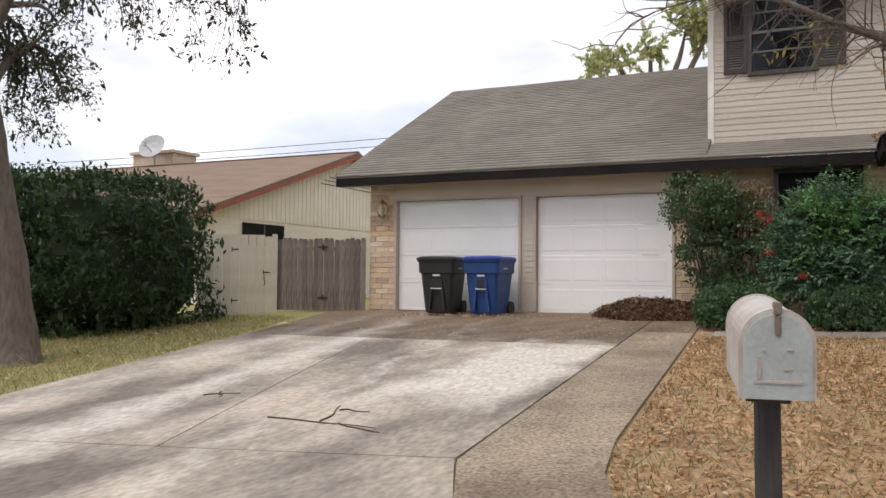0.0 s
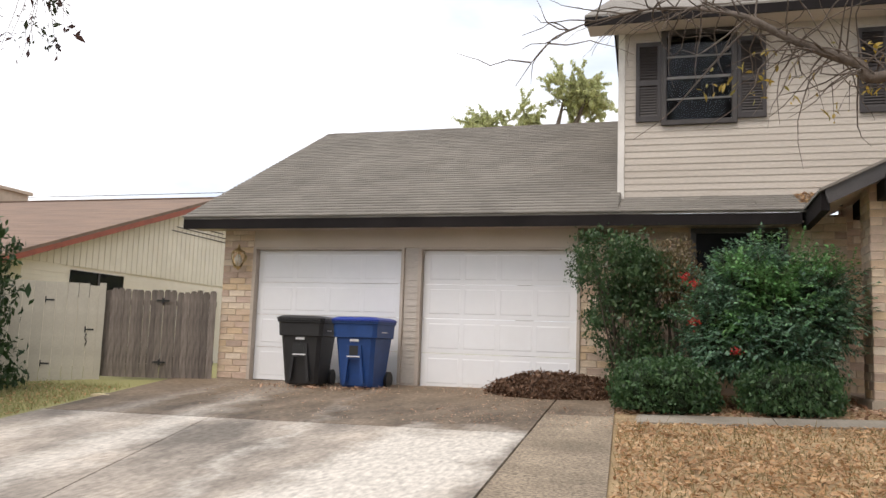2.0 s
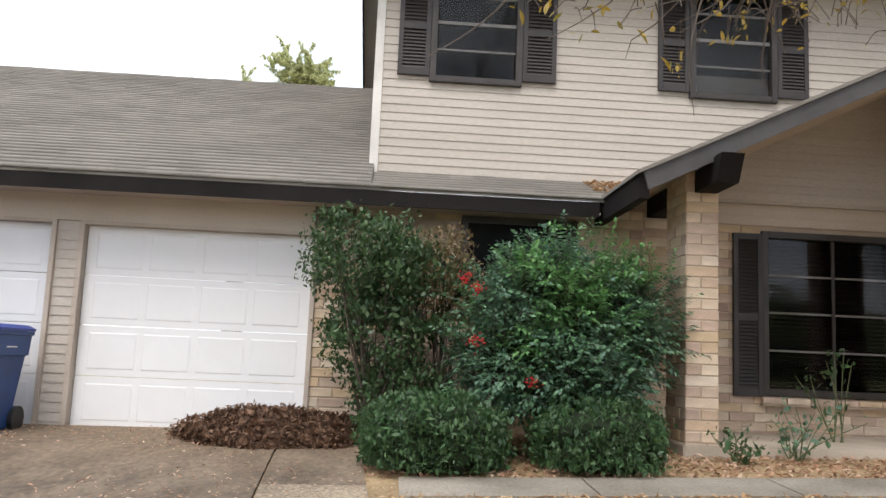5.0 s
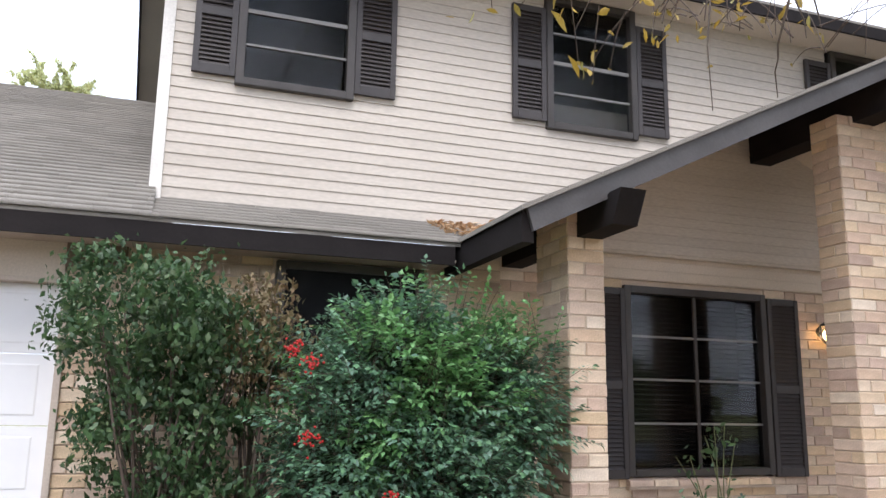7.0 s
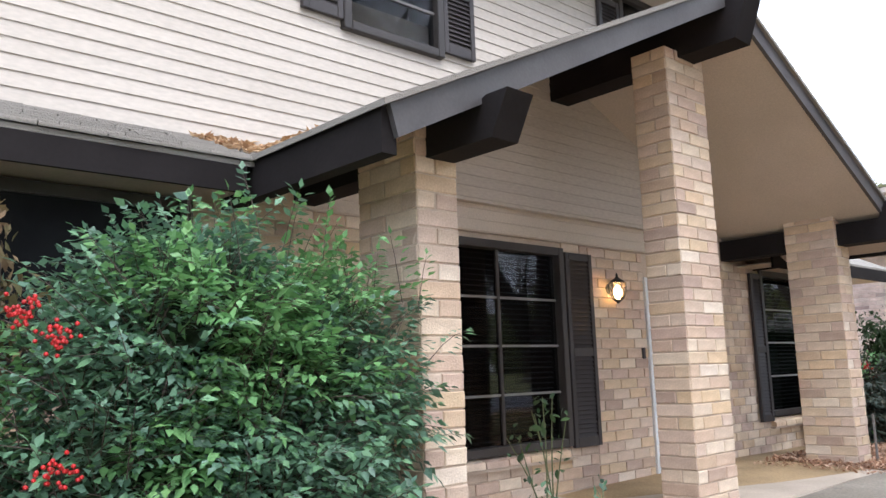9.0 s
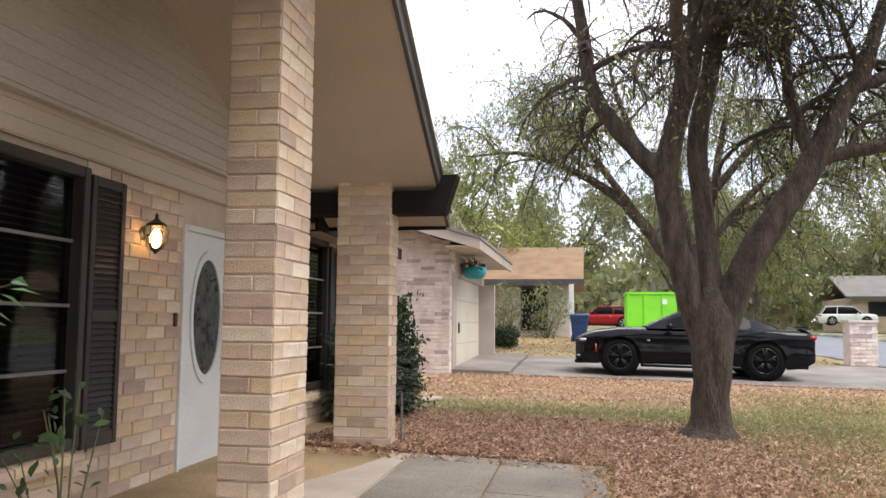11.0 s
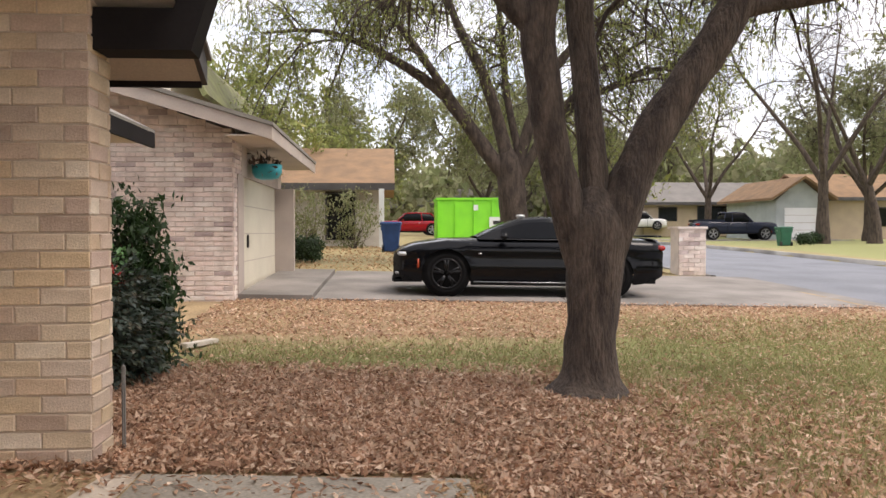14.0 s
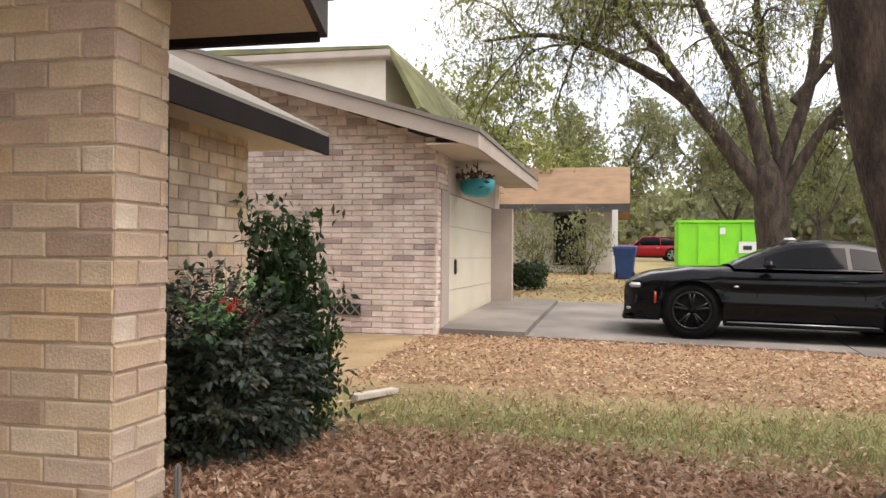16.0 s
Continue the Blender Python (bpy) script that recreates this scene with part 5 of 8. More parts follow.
for v in bm.verts:
    k = 1 + 0.22 * noise.noise(v.co * 2.5)
    v.co = Vector((-2.2 + v.co.x * 0.98 * k, 14.05 + v.co.y * 0.55 * k, 0.86 + max(v.co.z, -0.1) * 0.33 * k))
cpart("heap", bm, M_MULCH, pile, smooth=True)
d = rng.normal(0, 1, (7500, 3))
d /= np.linalg.norm(d, axis=1)[:, None]
d[:, 2] = np.abs(d[:, 2])
kk = 1 + 0.22 * np.array([noise.noise(Vector(p.tolist()) * 2.5) for p in d])
lp = np.array([-2.2, 14.05, 0.875]) + d * np.array([1.0, 0.57, 0.335]) * (kk + 0.05 * rng.normal(0, 1, 7500))[:, None]
lp[:, 2] = np.maximum(lp[:, 2], 0.91)
v, q = leaves(lp, 0.05, rng, 0.4, 0.4)
child("loose_leaves", fast_mesh("loose_leaves", v, q, leaf_mat("damp_brown_leaf", [(0.13, 0.07, 0.04), (0.22, 0.12, 0.07), (0.07, 0.04, 0.025), (0.34, 0.21, 0.14)], 0.85)), pile)["kind"] = "stuff"


# ---- wheeled bins ----
def bin_(x, y, z, colour, lid_colour, label, turn=0.0):
    """A wheeled rubbish bin, front towards -y."""
    m_b = mat(label.split()[0] + "_plastic", colour, tuple(c * 0.8 for c in colour), 0.5, 5, 90, 0.12)
    m_l = mat(label.split()[0] + "_lid", lid_colour, None, 0.45, 5, 90, 0.1)
    m_w = bpy.data.materials.get("pale_print") or mat("pale_print", (0.7, 0.7, 0.7), None, 0.6, 5, 60, 0)
    o = empty("wheeled_bin", x, y, z, label=label, category="bin", group="wheeled bins by the garage")
    T = pose(x, y, z, 0, 0, turn)

    def p(name, bm, m, lab=""):
        bmesh.ops.transform(bm, matrix=T, verts=bm.verts)
        return cpart(name, bm, m, o, lab)
    bm = bmesh.new()
    rings = []
    for zz, w, f, b in ((0.02, 0.24, -0.25, 0.22), (0.05, 0.26, -0.27, 0.25), (0.74, 0.315, -0.35, 0.33), (0.75, 0.345, -0.38, 0.34), (0.94, 0.355, -0.39, 0.35), (0.95, 0.375, -0.41, 0.36), (0.985, 0.375, -0.41, 0.36)):
        c = 0.05
        rings.append([bm.verts.new(q_) for q_ in ((-w + c, f, zz), (w - c, f, zz), (w, f + c, zz), (w, b - c, zz), (w - c, b, zz), (-w + c, b, zz), (-w, b - c, zz), (-w, f + c, zz))])
    for a, b in zip(rings, rings[1:]):
        for i in range(8):
            bm.faces.new((a[i], a[(i + 1) % 8], b[(i + 1) % 8], b[i]))
    bm.faces.new(list(reversed(rings[0])))
    bm.faces.new(rings[-1])
    p("body", bm, m_b)
    bm = bmesh.new()
    rings = []
    for zz, w, f, b in ((0.987, 0.385, -0.43, 0.37), (1.012, 0.385, -0.43, 0.37), (1.045, 0.33, -0.36, 0.33), (1.05, 0.25, -0.28, 0.28)):
        c = 0.06
        rings.append([bm.verts.new(q_) for q_ in ((-w + c, f, zz), (w - c, f, zz), (w, f + c, zz), (w, b - c, zz), (w - c, b, zz), (-w + c, b, zz), (-w, b - c, zz), (-w, f + c, zz))])
    for a, b in zip(rings, rings[1:]):
        for i in range(8):
            bm.faces.new((a[i], a[(i + 1) % 8], b[(i + 1) % 8], b[i]))
    bm.faces.new(list(reversed(rings[0])))
    bm.faces.new(rings[-1])
    p("lid", bm, m_l)
    p("handle", rods(((-0.24, 0.40, 0.96), (0.24, 0.40, 0.96), 0.016), ((-0.24, 0.34, 0.93), (-0.24, 0.41, 0.96), 0.014), ((0.24, 0.34, 0.93), (0.24, 0.41, 0.96), 0.014)), m_b)
    for sx in (-0.29, 0.29):
        p("wheel", rods(((sx - 0.025, 0.27, 0.125), (sx + 0.025, 0.27, 0.125), 0.125), seg=20), M_BLACK_METAL)
    p("label_plate", boxes((-0.07, 0.07, -0.360, -0.352, 0.69, 0.725)), m_w, "pale unreadable print")
    p("side_print", boxes((0.347, 0.3505, -0.16, 0.08, 0.86, 0.875), (0.347, 0.3505, -0.16, 0.04, 0.825, 0.838)), m_w)
    for a, b, c, d_ in ((-0.09, 0.09, 0.44, 0.63),):
        # raised black plate: the shade of the catch hollow is put into its colour
        p("catch_shade_plate", boxes((a + 0.02, b - 0.02, -0.364, -0.30, c + 0.05, d_)), M_BLACK_METAL)
        p("catch_bar", rods(((a - 0.01, -0.366, 0.47), (b + 0.01, -0.366, 0.47), 0.010)), m_w, "pale metal lift bar")
    bm = prism([(-0.17, 0.09), (-0.13, 0.42), (-0.11, 0.64), (0.11, 0.64), (0.13, 0.42), (0.17, 0.09), (0.12, 0.09), (0.085, 0.43), (-0.085, 0.43), (-0.12, 0.09)], "y", -0.36, -0.29)
    p("ribs", bm, m_b)
    return o


bin_(-6.03, 14.02, 0.885, (0.022, 0.021, 0.022), (0.025, 0.024, 0.025), "black plastic wheeled bin standing by the garage door", 4)
bin_(-5.13, 14.05, 0.885, (0.012, 0.055, 0.20), (0.012, 0.04, 0.28), "blue plastic recycling bin standing by the garage door", -3)

# ---- mailbox ----
mz = float(height(0.279, 3.215))
mailbox = empty("mailbox", 0.279, 3.215, mz, label="weathered grey metal mailbox on a dark wooden post", category="mailbox")
M_MAIL = mat("weathered_mail_metal", (0.52, 0.50, 0.47), (0.40, 0.33, 0.28), 0.5, 7, 60, 0.12)
M_MAILDOOR = mat("blue_grey_mail_metal", (0.42, 0.46, 0.45), (0.36, 0.38, 0.37), 0.45, 6, 60, 0.12)
MT = pose(0.304, 3.055, 1.249, 4, 0, 11) @ Matrix.Scale(0.84, 4)


def mp(name, bm, m, lab=""):
    bmesh.ops.transform(bm, matrix=MT, verts=bm.verts)
    return cpart(name, bm, m, mailbox, lab)


def arch(w, h, y0, y1):
    pts = [(-w, 0)] + [(-w * math.cos(math.pi * i / 16), h - w + w * math.sin(math.pi * i / 16)) for i in range(17)] + [(w, 0)]
    return prism(pts, "y", y0, y1)


mp("body", arch(0.116, 0.298, 0.0, 0.55), M_MAIL)
mp("rim", arch(0.122, 0.305, -0.014, 0.012), M_MAIL)
mp("rim_back", arch(0.12, 0.303, 0.54, 0.555), M_MAIL)
mp("door", arch(0.108, 0.285, -0.024, -0.013), M_MAILDOOR, "blue-grey hinged door with worn embossing")
mp("emboss", boxes((-0.075, 0.078, -0.029, -0.0235, 0.055, 0.064), (-0.062, -0.052, -0.0285, -0.0235, 0.07, 0.145), (0.02, 0.045, -0.0285, -0.0235, 0.10, 0.106), (-0.05, -0.035, -0.0285, -0.0235, 0.165, 0.172), (0.03, 0.05, -0.0285, -0.0235, 0.165, 0.172)), M_MAIL)
mp("latch", boxes((-0.012, 0.012, -0.035, 0.02, 0.285, 0.325), (-0.009, 0.009, -0.032, -0.0235, 0.215, 0.285), bevel=0.003), mat("rusty_latch", (0.22, 0.17, 0.14), None, 0.6, 12, 60, 0.2))
cpart("post", rods(((0.279, 3.215, mz - 0.1), (0.271, 3.165, 1.253), 0.042, 0.038)), mat("black_post_wood", (0.03, 0.027, 0.026), (0.055, 0.05, 0.048), 0.7, 8, 60, 0.4, stretch=(4, 4, 0.6)), mailbox)
cpart("bracket", boxes((0.219, 0.339, 3.085, 3.415, 1.231, 1.248)), M_TWIG, mailbox)

# ---- fence and gate on the west side ----
M_FENCE = mat("grey_fence_wood", (0.21, 0.175, 0.15), (0.12, 0.10, 0.085), 0.95, 9, 60, 0.7, vary=0.25, stretch=(3, 3, 0.5))
fence = empty("fence", -8.9, 14.4, 0.87, label="weathered grey picket fence with a rusty latch strap", category="fence")
FA, FB = np.array([-8.0, 14.52]), np.array([-9.86, 14.1])
nfp = 17
for k in range(nfp):
    a = FA + (FB - FA) * k / nfp
    b = FA + (FB - FA) * (k + 0.95) / nfp
    top = 2.40 + random.uniform(-0.025, 0.02) + 0.01 * math.sin(k)
    w = np.linalg.norm(b - a) / 2
    bm = prism([(-w, 0), (w, 0), (w, top - 0.99), (w - 0.02, top - 0.95), (-w + 0.02, top - 0.95), (-w, top - 0.99)], "y", -0.009, 0.009)
    c = (a + b) / 2
    child("picket", link_data(bm, "picket", M_FENCE), fence, pose(c[0], c[1] + random.uniform(-.006, .006), 0.86, 0, random.uniform(-0.4, 0.4), math.degrees(math.atan2(-(FB - FA)[1], -(FB - FA)[0]))))
fa = math.degrees(math.atan2(-(FB - FA)[1], -(FB - FA)[0]))
fc = (FA + FB) / 2
for zr in (1.15, 2.1):
    child("rail", link_data(boxes((-0.95, 0.95, 0.012, 0.05, -0.04, 0.04)), "rail", M_FENCE), fence, pose(fc[0], fc[1], zr, 0, 0, fa))
for zr in (1.12, 2.14):
    child("strap_hinge", link_data(boxes((-0.11, 0.11, -0.016, -0.0095, -0.014, 0.014), (-0.02, 0.02, -0.018, -0.0095, -0.045, 0.045)), "strap_hinge", M_BLACK_METAL), fence, pose(fc[0] + 0.06, fc[1], zr, 0, 0, fa))

gate = empty("gate", -10.4, 13.6, 0.8, label="cream painted board gate with black strap hinges", category="gate")
GA, GB = np.array([-9.90, 14.02]), np.array([-11.0, 13.02])
ga = math.degrees(math.atan2(-(GB - GA)[1], -(GB - GA)[0]))
M_CREAM = mat("cream_gate_paint", (0.56, 0.52, 0.43), (0.48, 0.44, 0.36), 0.7, 3, 60, 0.1, vary=0.05)
glen = np.linalg.norm(GB - GA)
for k in range(9):
    c = GA + (GB - GA) * (k + 0.5) / 9
    w = glen / 18 - 0.003
    child("board", link_data(boxes((-w, w, -0.012, 0.012, 0, 1.62 - (0.03 if k == 0 else 0)), bevel=0.003), "board", M_CREAM), gate, pose(c[0], c[1], 0.76, 0, 0, ga))
child("post", link_data(boxes((-0.05, 0.05, -0.05, 0.05, 0, 1.64)), "post", M_CREAM), gate, pose(GA[0] + 0.03, GA[1] + 0.02, 0.76, 0, 0, ga))
for zr, u in ((1.05, 0.52), (2.08, 0.52), (1.62, 0.10)):
    c = GA + (GB - GA) * u
    child("strap_hinge", link_data(boxes((-0.05, 0.09, -0.02, -0.0125, -0.013, 0.013), (-0.05, -0.03, -0.021, -0.0125, -0.05, 0.05)), "strap_hinge", M_BLACK_METAL), gate, pose(c[0], c[1], zr, 0, 0, ga))
c = GA + (GB - GA) * 0.11
child("pull_handle", link_data(rods(((0, -0.014, 0.0), (-0.02, -0.045, -0.07), 0.008), ((-0.02, -0.045, -0.07), (0.01, -0.045, -0.13), 0.008), ((0.01, -0.045, -0.13), (-0.01, -0.014, -0.2), 0.008), seg=8), "pull_handle", M_BLACK_METAL), gate, pose(c[0], c[1], 1.55, 0, 0, ga))

# ---- neighbour to the west ----
west = empty("west_house", -13.7, 19, 0.8, label="single-storey cream house with a brown roof and rust-red rake board", category="house")
M_CREAMSIDE = mat("cream_vertical_siding", (0.80, 0.74, 0.63), (0.74, 0.68, 0.57), 0.75, 2, 60, 0.08)
M_BROWNROOF = mat("brown_shingle", (0.24, 0.165, 0.12), (0.18, 0.125, 0.095), 0.95, 2, 90, 0.5, stretch=(0.4, 2.5, 2.5))
M_RUST = mat("rust_red_paint", (0.36, 0.10, 0.06), (0.27, 0.08, 0.05), 0.7, 4, 60, 0.1)
WX, WY0, WYR, WZ0, WZR = -13.7, 16.2, 22.7, 3.25, 5.4
cpart("wall", boxes((-34, WX, WY0, 29.2, 0.4, 3.05)), M_CREAMSIDE, west)
for k in range(24):
    zz = 0.75 + k * 0.105
    if zz < 2.9:
        cpart("siding_board", boxes((WX, WX + 0.014, WY0, 27, zz, zz + 0.096)), M_CREAMSIDE, west)
cpart("gable", prism([(WY0, 3.04), (29.2, 3.04), (29.2, WZ0), (WYR, WZR - 0.08), (WY0, WZ0)], "x", WX - 0.1, WX + 0.03), M_CREAMSIDE, west)
y = WY0 + 0.05
while y < 28:
    top = WZ0 + (WZR - WZ0) * (1 - abs(y - WYR) / (WYR - WY0)) - 0.1
    cpart("batten", boxes((WX + 0.03, WX + 0.045, y, y + 0.02, 3.04, top)), M_CREAMSIDE, west)
    y += 0.2
cpart("roof", prism([(15.3, 2.98), (15.3, 3.05), (WYR, WZR + 0.1), (30.1, 3.05), (30.1, 2.98), (WYR, WZR + 0.02)], "x", -34.5, WX + 0.45), M_BROWNROOF, west)
cpart("rake_board", prism([(15.3, 2.86), (15.3, 2.975), (WYR, WZR + 0.015), (30.1, 2.975), (30.1, 2.86), (WYR, WZR - 0.12)], "x", WX + 0.41, WX + 0.45), M_RUST, west, "rust-red rake board")
cpart("ridge_cap", boxes((-34.5, WX + 0.45, WYR - 0.09, WYR + 0.09, WZR + 0.08, WZR + 0.125), bevel=0.02), M_BROWNROOF, west)
cpart("gable_vent", boxes((WX + 0.031, WX + 0.05, 21.2, 24.2, 4.35, 4.37), (WX + 0.031, WX + 0.05, 21.4, 24.0, 4.47, 4.49), (WX + 0.031, WX + 0.05, 21.7, 23.7, 4.59, 4.61), (WX + 0.031, WX + 0.05, 22.0, 23.4, 4.71, 4.73)), M_DARK, west)
cpart("high_window", boxes((WX + 0.015, WX + 0.04, 17.6, 19.4, 2.35, 2.95)), M_GLASS, west)
cpart("window_mullion", boxes((WX + 0.041, WX + 0.055, 18.48, 18.54, 2.35, 2.95)), M_FRAME, west)
cpart("chimney", boxes((-23.6, -21.6, 23.2, 24.4, 4.6, 6.05), (-23.7, -21.5, 23.1, 24.5, 6.05, 6.15)), M_MORTAR, west)
dish = empty("satellite_dish", -22.0, 22.7, 5.5, label="grey satellite dish on the neighbour's ridge", category="satellite dish")
M_DISH = mat("grey_dish", (0.42, 0.43, 0.45), None, 0.5, 4, 50, 0.05)
cpart("mast", rods(((-22.0, 22.7, 5.45), (-22.0, 22.7, 6.25), 0.035)), M_DISH, dish)
cpart("reflector", lathe([(0.02, 0.0), (0.25, 0.03), (0.48, 0.12), (0.5, 0.14), (0.47, 0.13), (0.24, 0.045), (0.02, 0.015)], 28), M_DISH, dish).matrix_basis = pose(-22.0, 22.62, 6.15, 62, 0, 15)
cpart("feed_arm", rods(((-22.0, 22.6, 5.98), (-21.9, 22.1, 6.2), 0.02), ((-21.9, 22.1, 6.14), (-21.9, 22.1, 6.3), 0.05)), M_DISH, dish)
hose = tagged(link("garden_hose", rods(((-9.9, 12.4, 0.79), (-10.6, 12.1, 0.77), 0.014), ((-10.6, 12.1, 0.77), (-11.2, 11.4, 0.74), 0.014), seg=8), mat("green_hose", (0.10, 0.22, 0.15), None, 0.5, 5, 60, 0)), "green garden hose lying along the hedge", "hose")
tagged(link("paper", boxes((-8.25, -7.95, 11.98, 12.14, float(height(-8.1, 12.05)) - 0.01, float(height(-8.1, 12.05)) + 0.03), bevel=0.006), mat("newspaper", (0.62, 0.52, 0.33), None, 0.8, 6, 60, 0.1)), "folded newspaper lying at the lawn's edge", "newspaper")

# overhead cables
for dz, dy in ((0, 0), (0.55, 0.3), (-0.9, -0.4)):
    pts = [(-60 + 12 * k, 46 + dy, 9.2 + dz + 0.20 * k + 0.03 * (k - 5) ** 2) for k in range(11)]
    v, q = tube(curve_points(pts, 4), np.full(41, 0.022), 5)
    tagged(new("power_cable", fast_mesh("power_cable", v, q, M_BLACK_METAL)), "thin black overhead power cable", "cable", "overhead cables")

# ---- neighbour to the east ----
east = empty("east_house", 17, 15, 1.2, label="pale pinkish brick house with a cream double garage door", category="house")
M_TAUPE = mat("taupe_paint", (0.46, 0.39, 0.34), (0.40, 0.34, 0.30), 0.7, 2, 60, 0.1)
M_CREAMDOOR = mat("cream_garage_door", (0.66, 0.61, 0.49), (0.60, 0.55, 0.44), 0.55, 1.5, 50, 0.05)
EX, EY = 16.3, 14.42
for lim in ((EX + 0.02, EX + 0.25, EY + 0.02, 24, 1.0, 4.1), (EX + 0.25, 17.0, EY + 0.02, EY + 0.25, 1.0, 4.0), (21.35, 22.0, EY + 0.02, EY + 0.25, 1.0, 4.0), (21.8, 22.0, EY + 0.25, 24, 1.0, 4.0)):
    cpart("wall", boxes(lim), M_PALE_MORTAR, east)
cpart("corner_trim", boxes((EX + 0.26, 17.0, EY - 0.02, EY + 0.02, 1.3, 3.4)), M_TAUPE, east)
cpart("gable", prism([(EY, 4.05), (24, 4.05), (18.9, 5.55)], "x", EX + 0.02, EX + 0.2), M_PALE_MORTAR, east)
for k in range(9):
    gz = 4.04 + k * 0.15
    brick_face(east, 18.9 - (5.55 - gz - 0.15) * 2.98, 18.9 + (5.55 - gz - 0.15) * 3.4, gz, gz + 0.15, facing_west(EX), seed=300 + k, singly=False, joined_mat=M_PALE_J)
cpart("header", boxes((17.0, 21.35, EY + 0.0, EY + 0.2, 3.4, 4.05)), M_TAUPE, east)
for lim in ((21.25, 21.45, EY - 0.35, EY + 0.2, 1.45, 3.4), (16.95, 17.05, EY - 0.02, EY + 0.2, 1.45, 3.4)):
    cpart("jamb", boxes(lim), M_TAUPE, east)
gd = cpart("garage_door", boxes((17.05, 21.25, EY + 0.06, EY + 0.1, 1.47, 3.4)), M_CREAMDOOR, east, "cream closed garage door")
for k in range(1, 4):
    sub = cpart("panel_line", boxes((17.05, 21.25, EY + 0.054, EY + 0.0605, 1.47 + k * 0.4825 - 0.006, 1.47 + k * 0.4825 + 0.006)), M_TAUPE, east)
cpart("door_handle", boxes((17.75, 17.87, EY + 0.03, EY + 0.06, 2.18, 2.42), bevel=0.02), M_BLACK_METAL, east)
cpart("foundation", boxes((EX - 0.02, EX + 0.02, EY, 24, 0.95, 1.3)), M_CONC, east)
EE_Z = 3.93
cpart("roof", prism([(13.70, EE_Z + 0.12), (13.70, EE_Z + 0.18), (18.9, EE_Z + 1.74), (24.4, EE_Z + 0.18), (24.4, EE_Z + 0.12), (18.9, EE_Z + 1.67)], "x", 15.59, 22.62), M_SHINGLE, east)
cpart("rake_board", prism([(13.72, EE_Z - 0.08), (13.72, EE_Z + 0.118), (18.9, EE_Z + 1.668), (24.4, EE_Z + 0.118), (24.4, EE_Z - 0.08), (18.9, EE_Z + 1.46)], "x", 15.62, 15.66), M_TAUPE, east, "taupe rake board")
cpart("eave_board", boxes((15.66, 22.6, 13.72, 13.76, EE_Z - 0.08, EE_Z + 0.118)), M_TAUPE, east)
cpart("soffit", boxes((15.66, 22.6, 13.76, EY, EE_Z - 0.02, EE_Z)), M_BEIGE, east)
cpart("upper_wall", boxes((21.5, 30, 16.75, 24, 4.0, 6.5)), M_CREAMSIDE, east)
cpart("upper_eave", boxes((21.2, 30.4, 16.55, 24.4, 6.5, 6.66), bevel=0.02), M_TAUPE, east)
cpart("upper_roof", prism([(16.0, 5.4), (15.9, 5.45), (16.6, 6.72), (20.4, 6.8), (24.6, 6.72), (24.6, 6.67), (16.65, 6.67)], "x", 21.2, 30.4), mat("mossy_shingle", (0.20, 0.21, 0.09), (0.13, 0.13, 0.07), 0.95, 2, 60, 0.5), east)
vent = cpart("crawl_vent", boxes((EX - 0.02, EX + 0.0, 15.5, 15.95, 1.63, 1.79)), M_BLACK_METAL, east)
cpart("vent_screen", rods(*[((EX - 0.025, 15.5 + 0.15 * k, 1.63), (EX - 0.025, 15.65 + 0.15 * k, 1.79), 0.012) for k in range(3)], *[((EX - 0.025, 15.65 + 0.15 * k, 1.63), (EX - 0.025, 15.5 + 0.15 * k, 1.79), 0.012) for k in range(3)], seg=6), M_MUNTIN, east)
pot = empty("hanging_pot", 17.6, 14.2, 3.5, label="turquoise hanging flower pot with a dark trailing plant", category="flower pot")
cpart("bowl", lathe([(0.10, 0.0), (0.2, 0.03), (0.26, 0.12), (0.27, 0.26), (0.25, 0.26), (0.1, 0.2)], 24, (17.75, 14.12, 3.38)), mat("turquoise_glaze", (0.02, 0.34, 0.40), (0.02, 0.28, 0.34), 0.35, 5, 60, 0.05), pot, smooth=True)
rng = np.random.default_rng(44)
v, q = leaves(np.array([17.7, 14.15, 3.68]) + rng.normal(0, 1, (90, 3)) * np.array([0.2, 0.16, 0.09]), 0.11, rng, 0.2, narrow=0.8)
child("plant", fast_mesh("plant", v, q, M_TWIG), pot)["kind"] = "stuff"
cpart("cord", rods(((17.75, 14.12, 3.6), (17.75, 14.12, 3.92), 0.008), seg=6), M_BLACK_METAL, pot)


# ---- vehicles ----
M_TYRE = mat("tyre_rubber", (0.009, 0.009, 0.0095), None, 0.85, 8, 80, 0.3, spec=0.12)
M_RIM = mat("black_alloy", (0.03, 0.03, 0.032), None, 0.3, 6, 60, 0.0, metal=0.8)
M_RIM_SILVER = mat("silver_alloy", (0.45, 0.45, 0.46), None, 0.35, 6, 60, 0.0, metal=0.8)
M_CARGLASS = mat("tinted_car_glass", (0.010, 0.011, 0.013), None, 0.04, 3, 20, 0.0, spec=0.07)
M_LIGHTCLEAR = mat("headlight_lens", (0.55, 0.56, 0.58), None, 0.1, 5, 60, 0.0)
M_LIGHTRED = mat("tail_light_lens", (0.35, 0.015, 0.012), None, 0.15, 5, 60, 0.0)
M_AMBER = mat("amber_marker", (0.42, 0.06, 0.02), None, 0.2, 5, 60, 0.0)


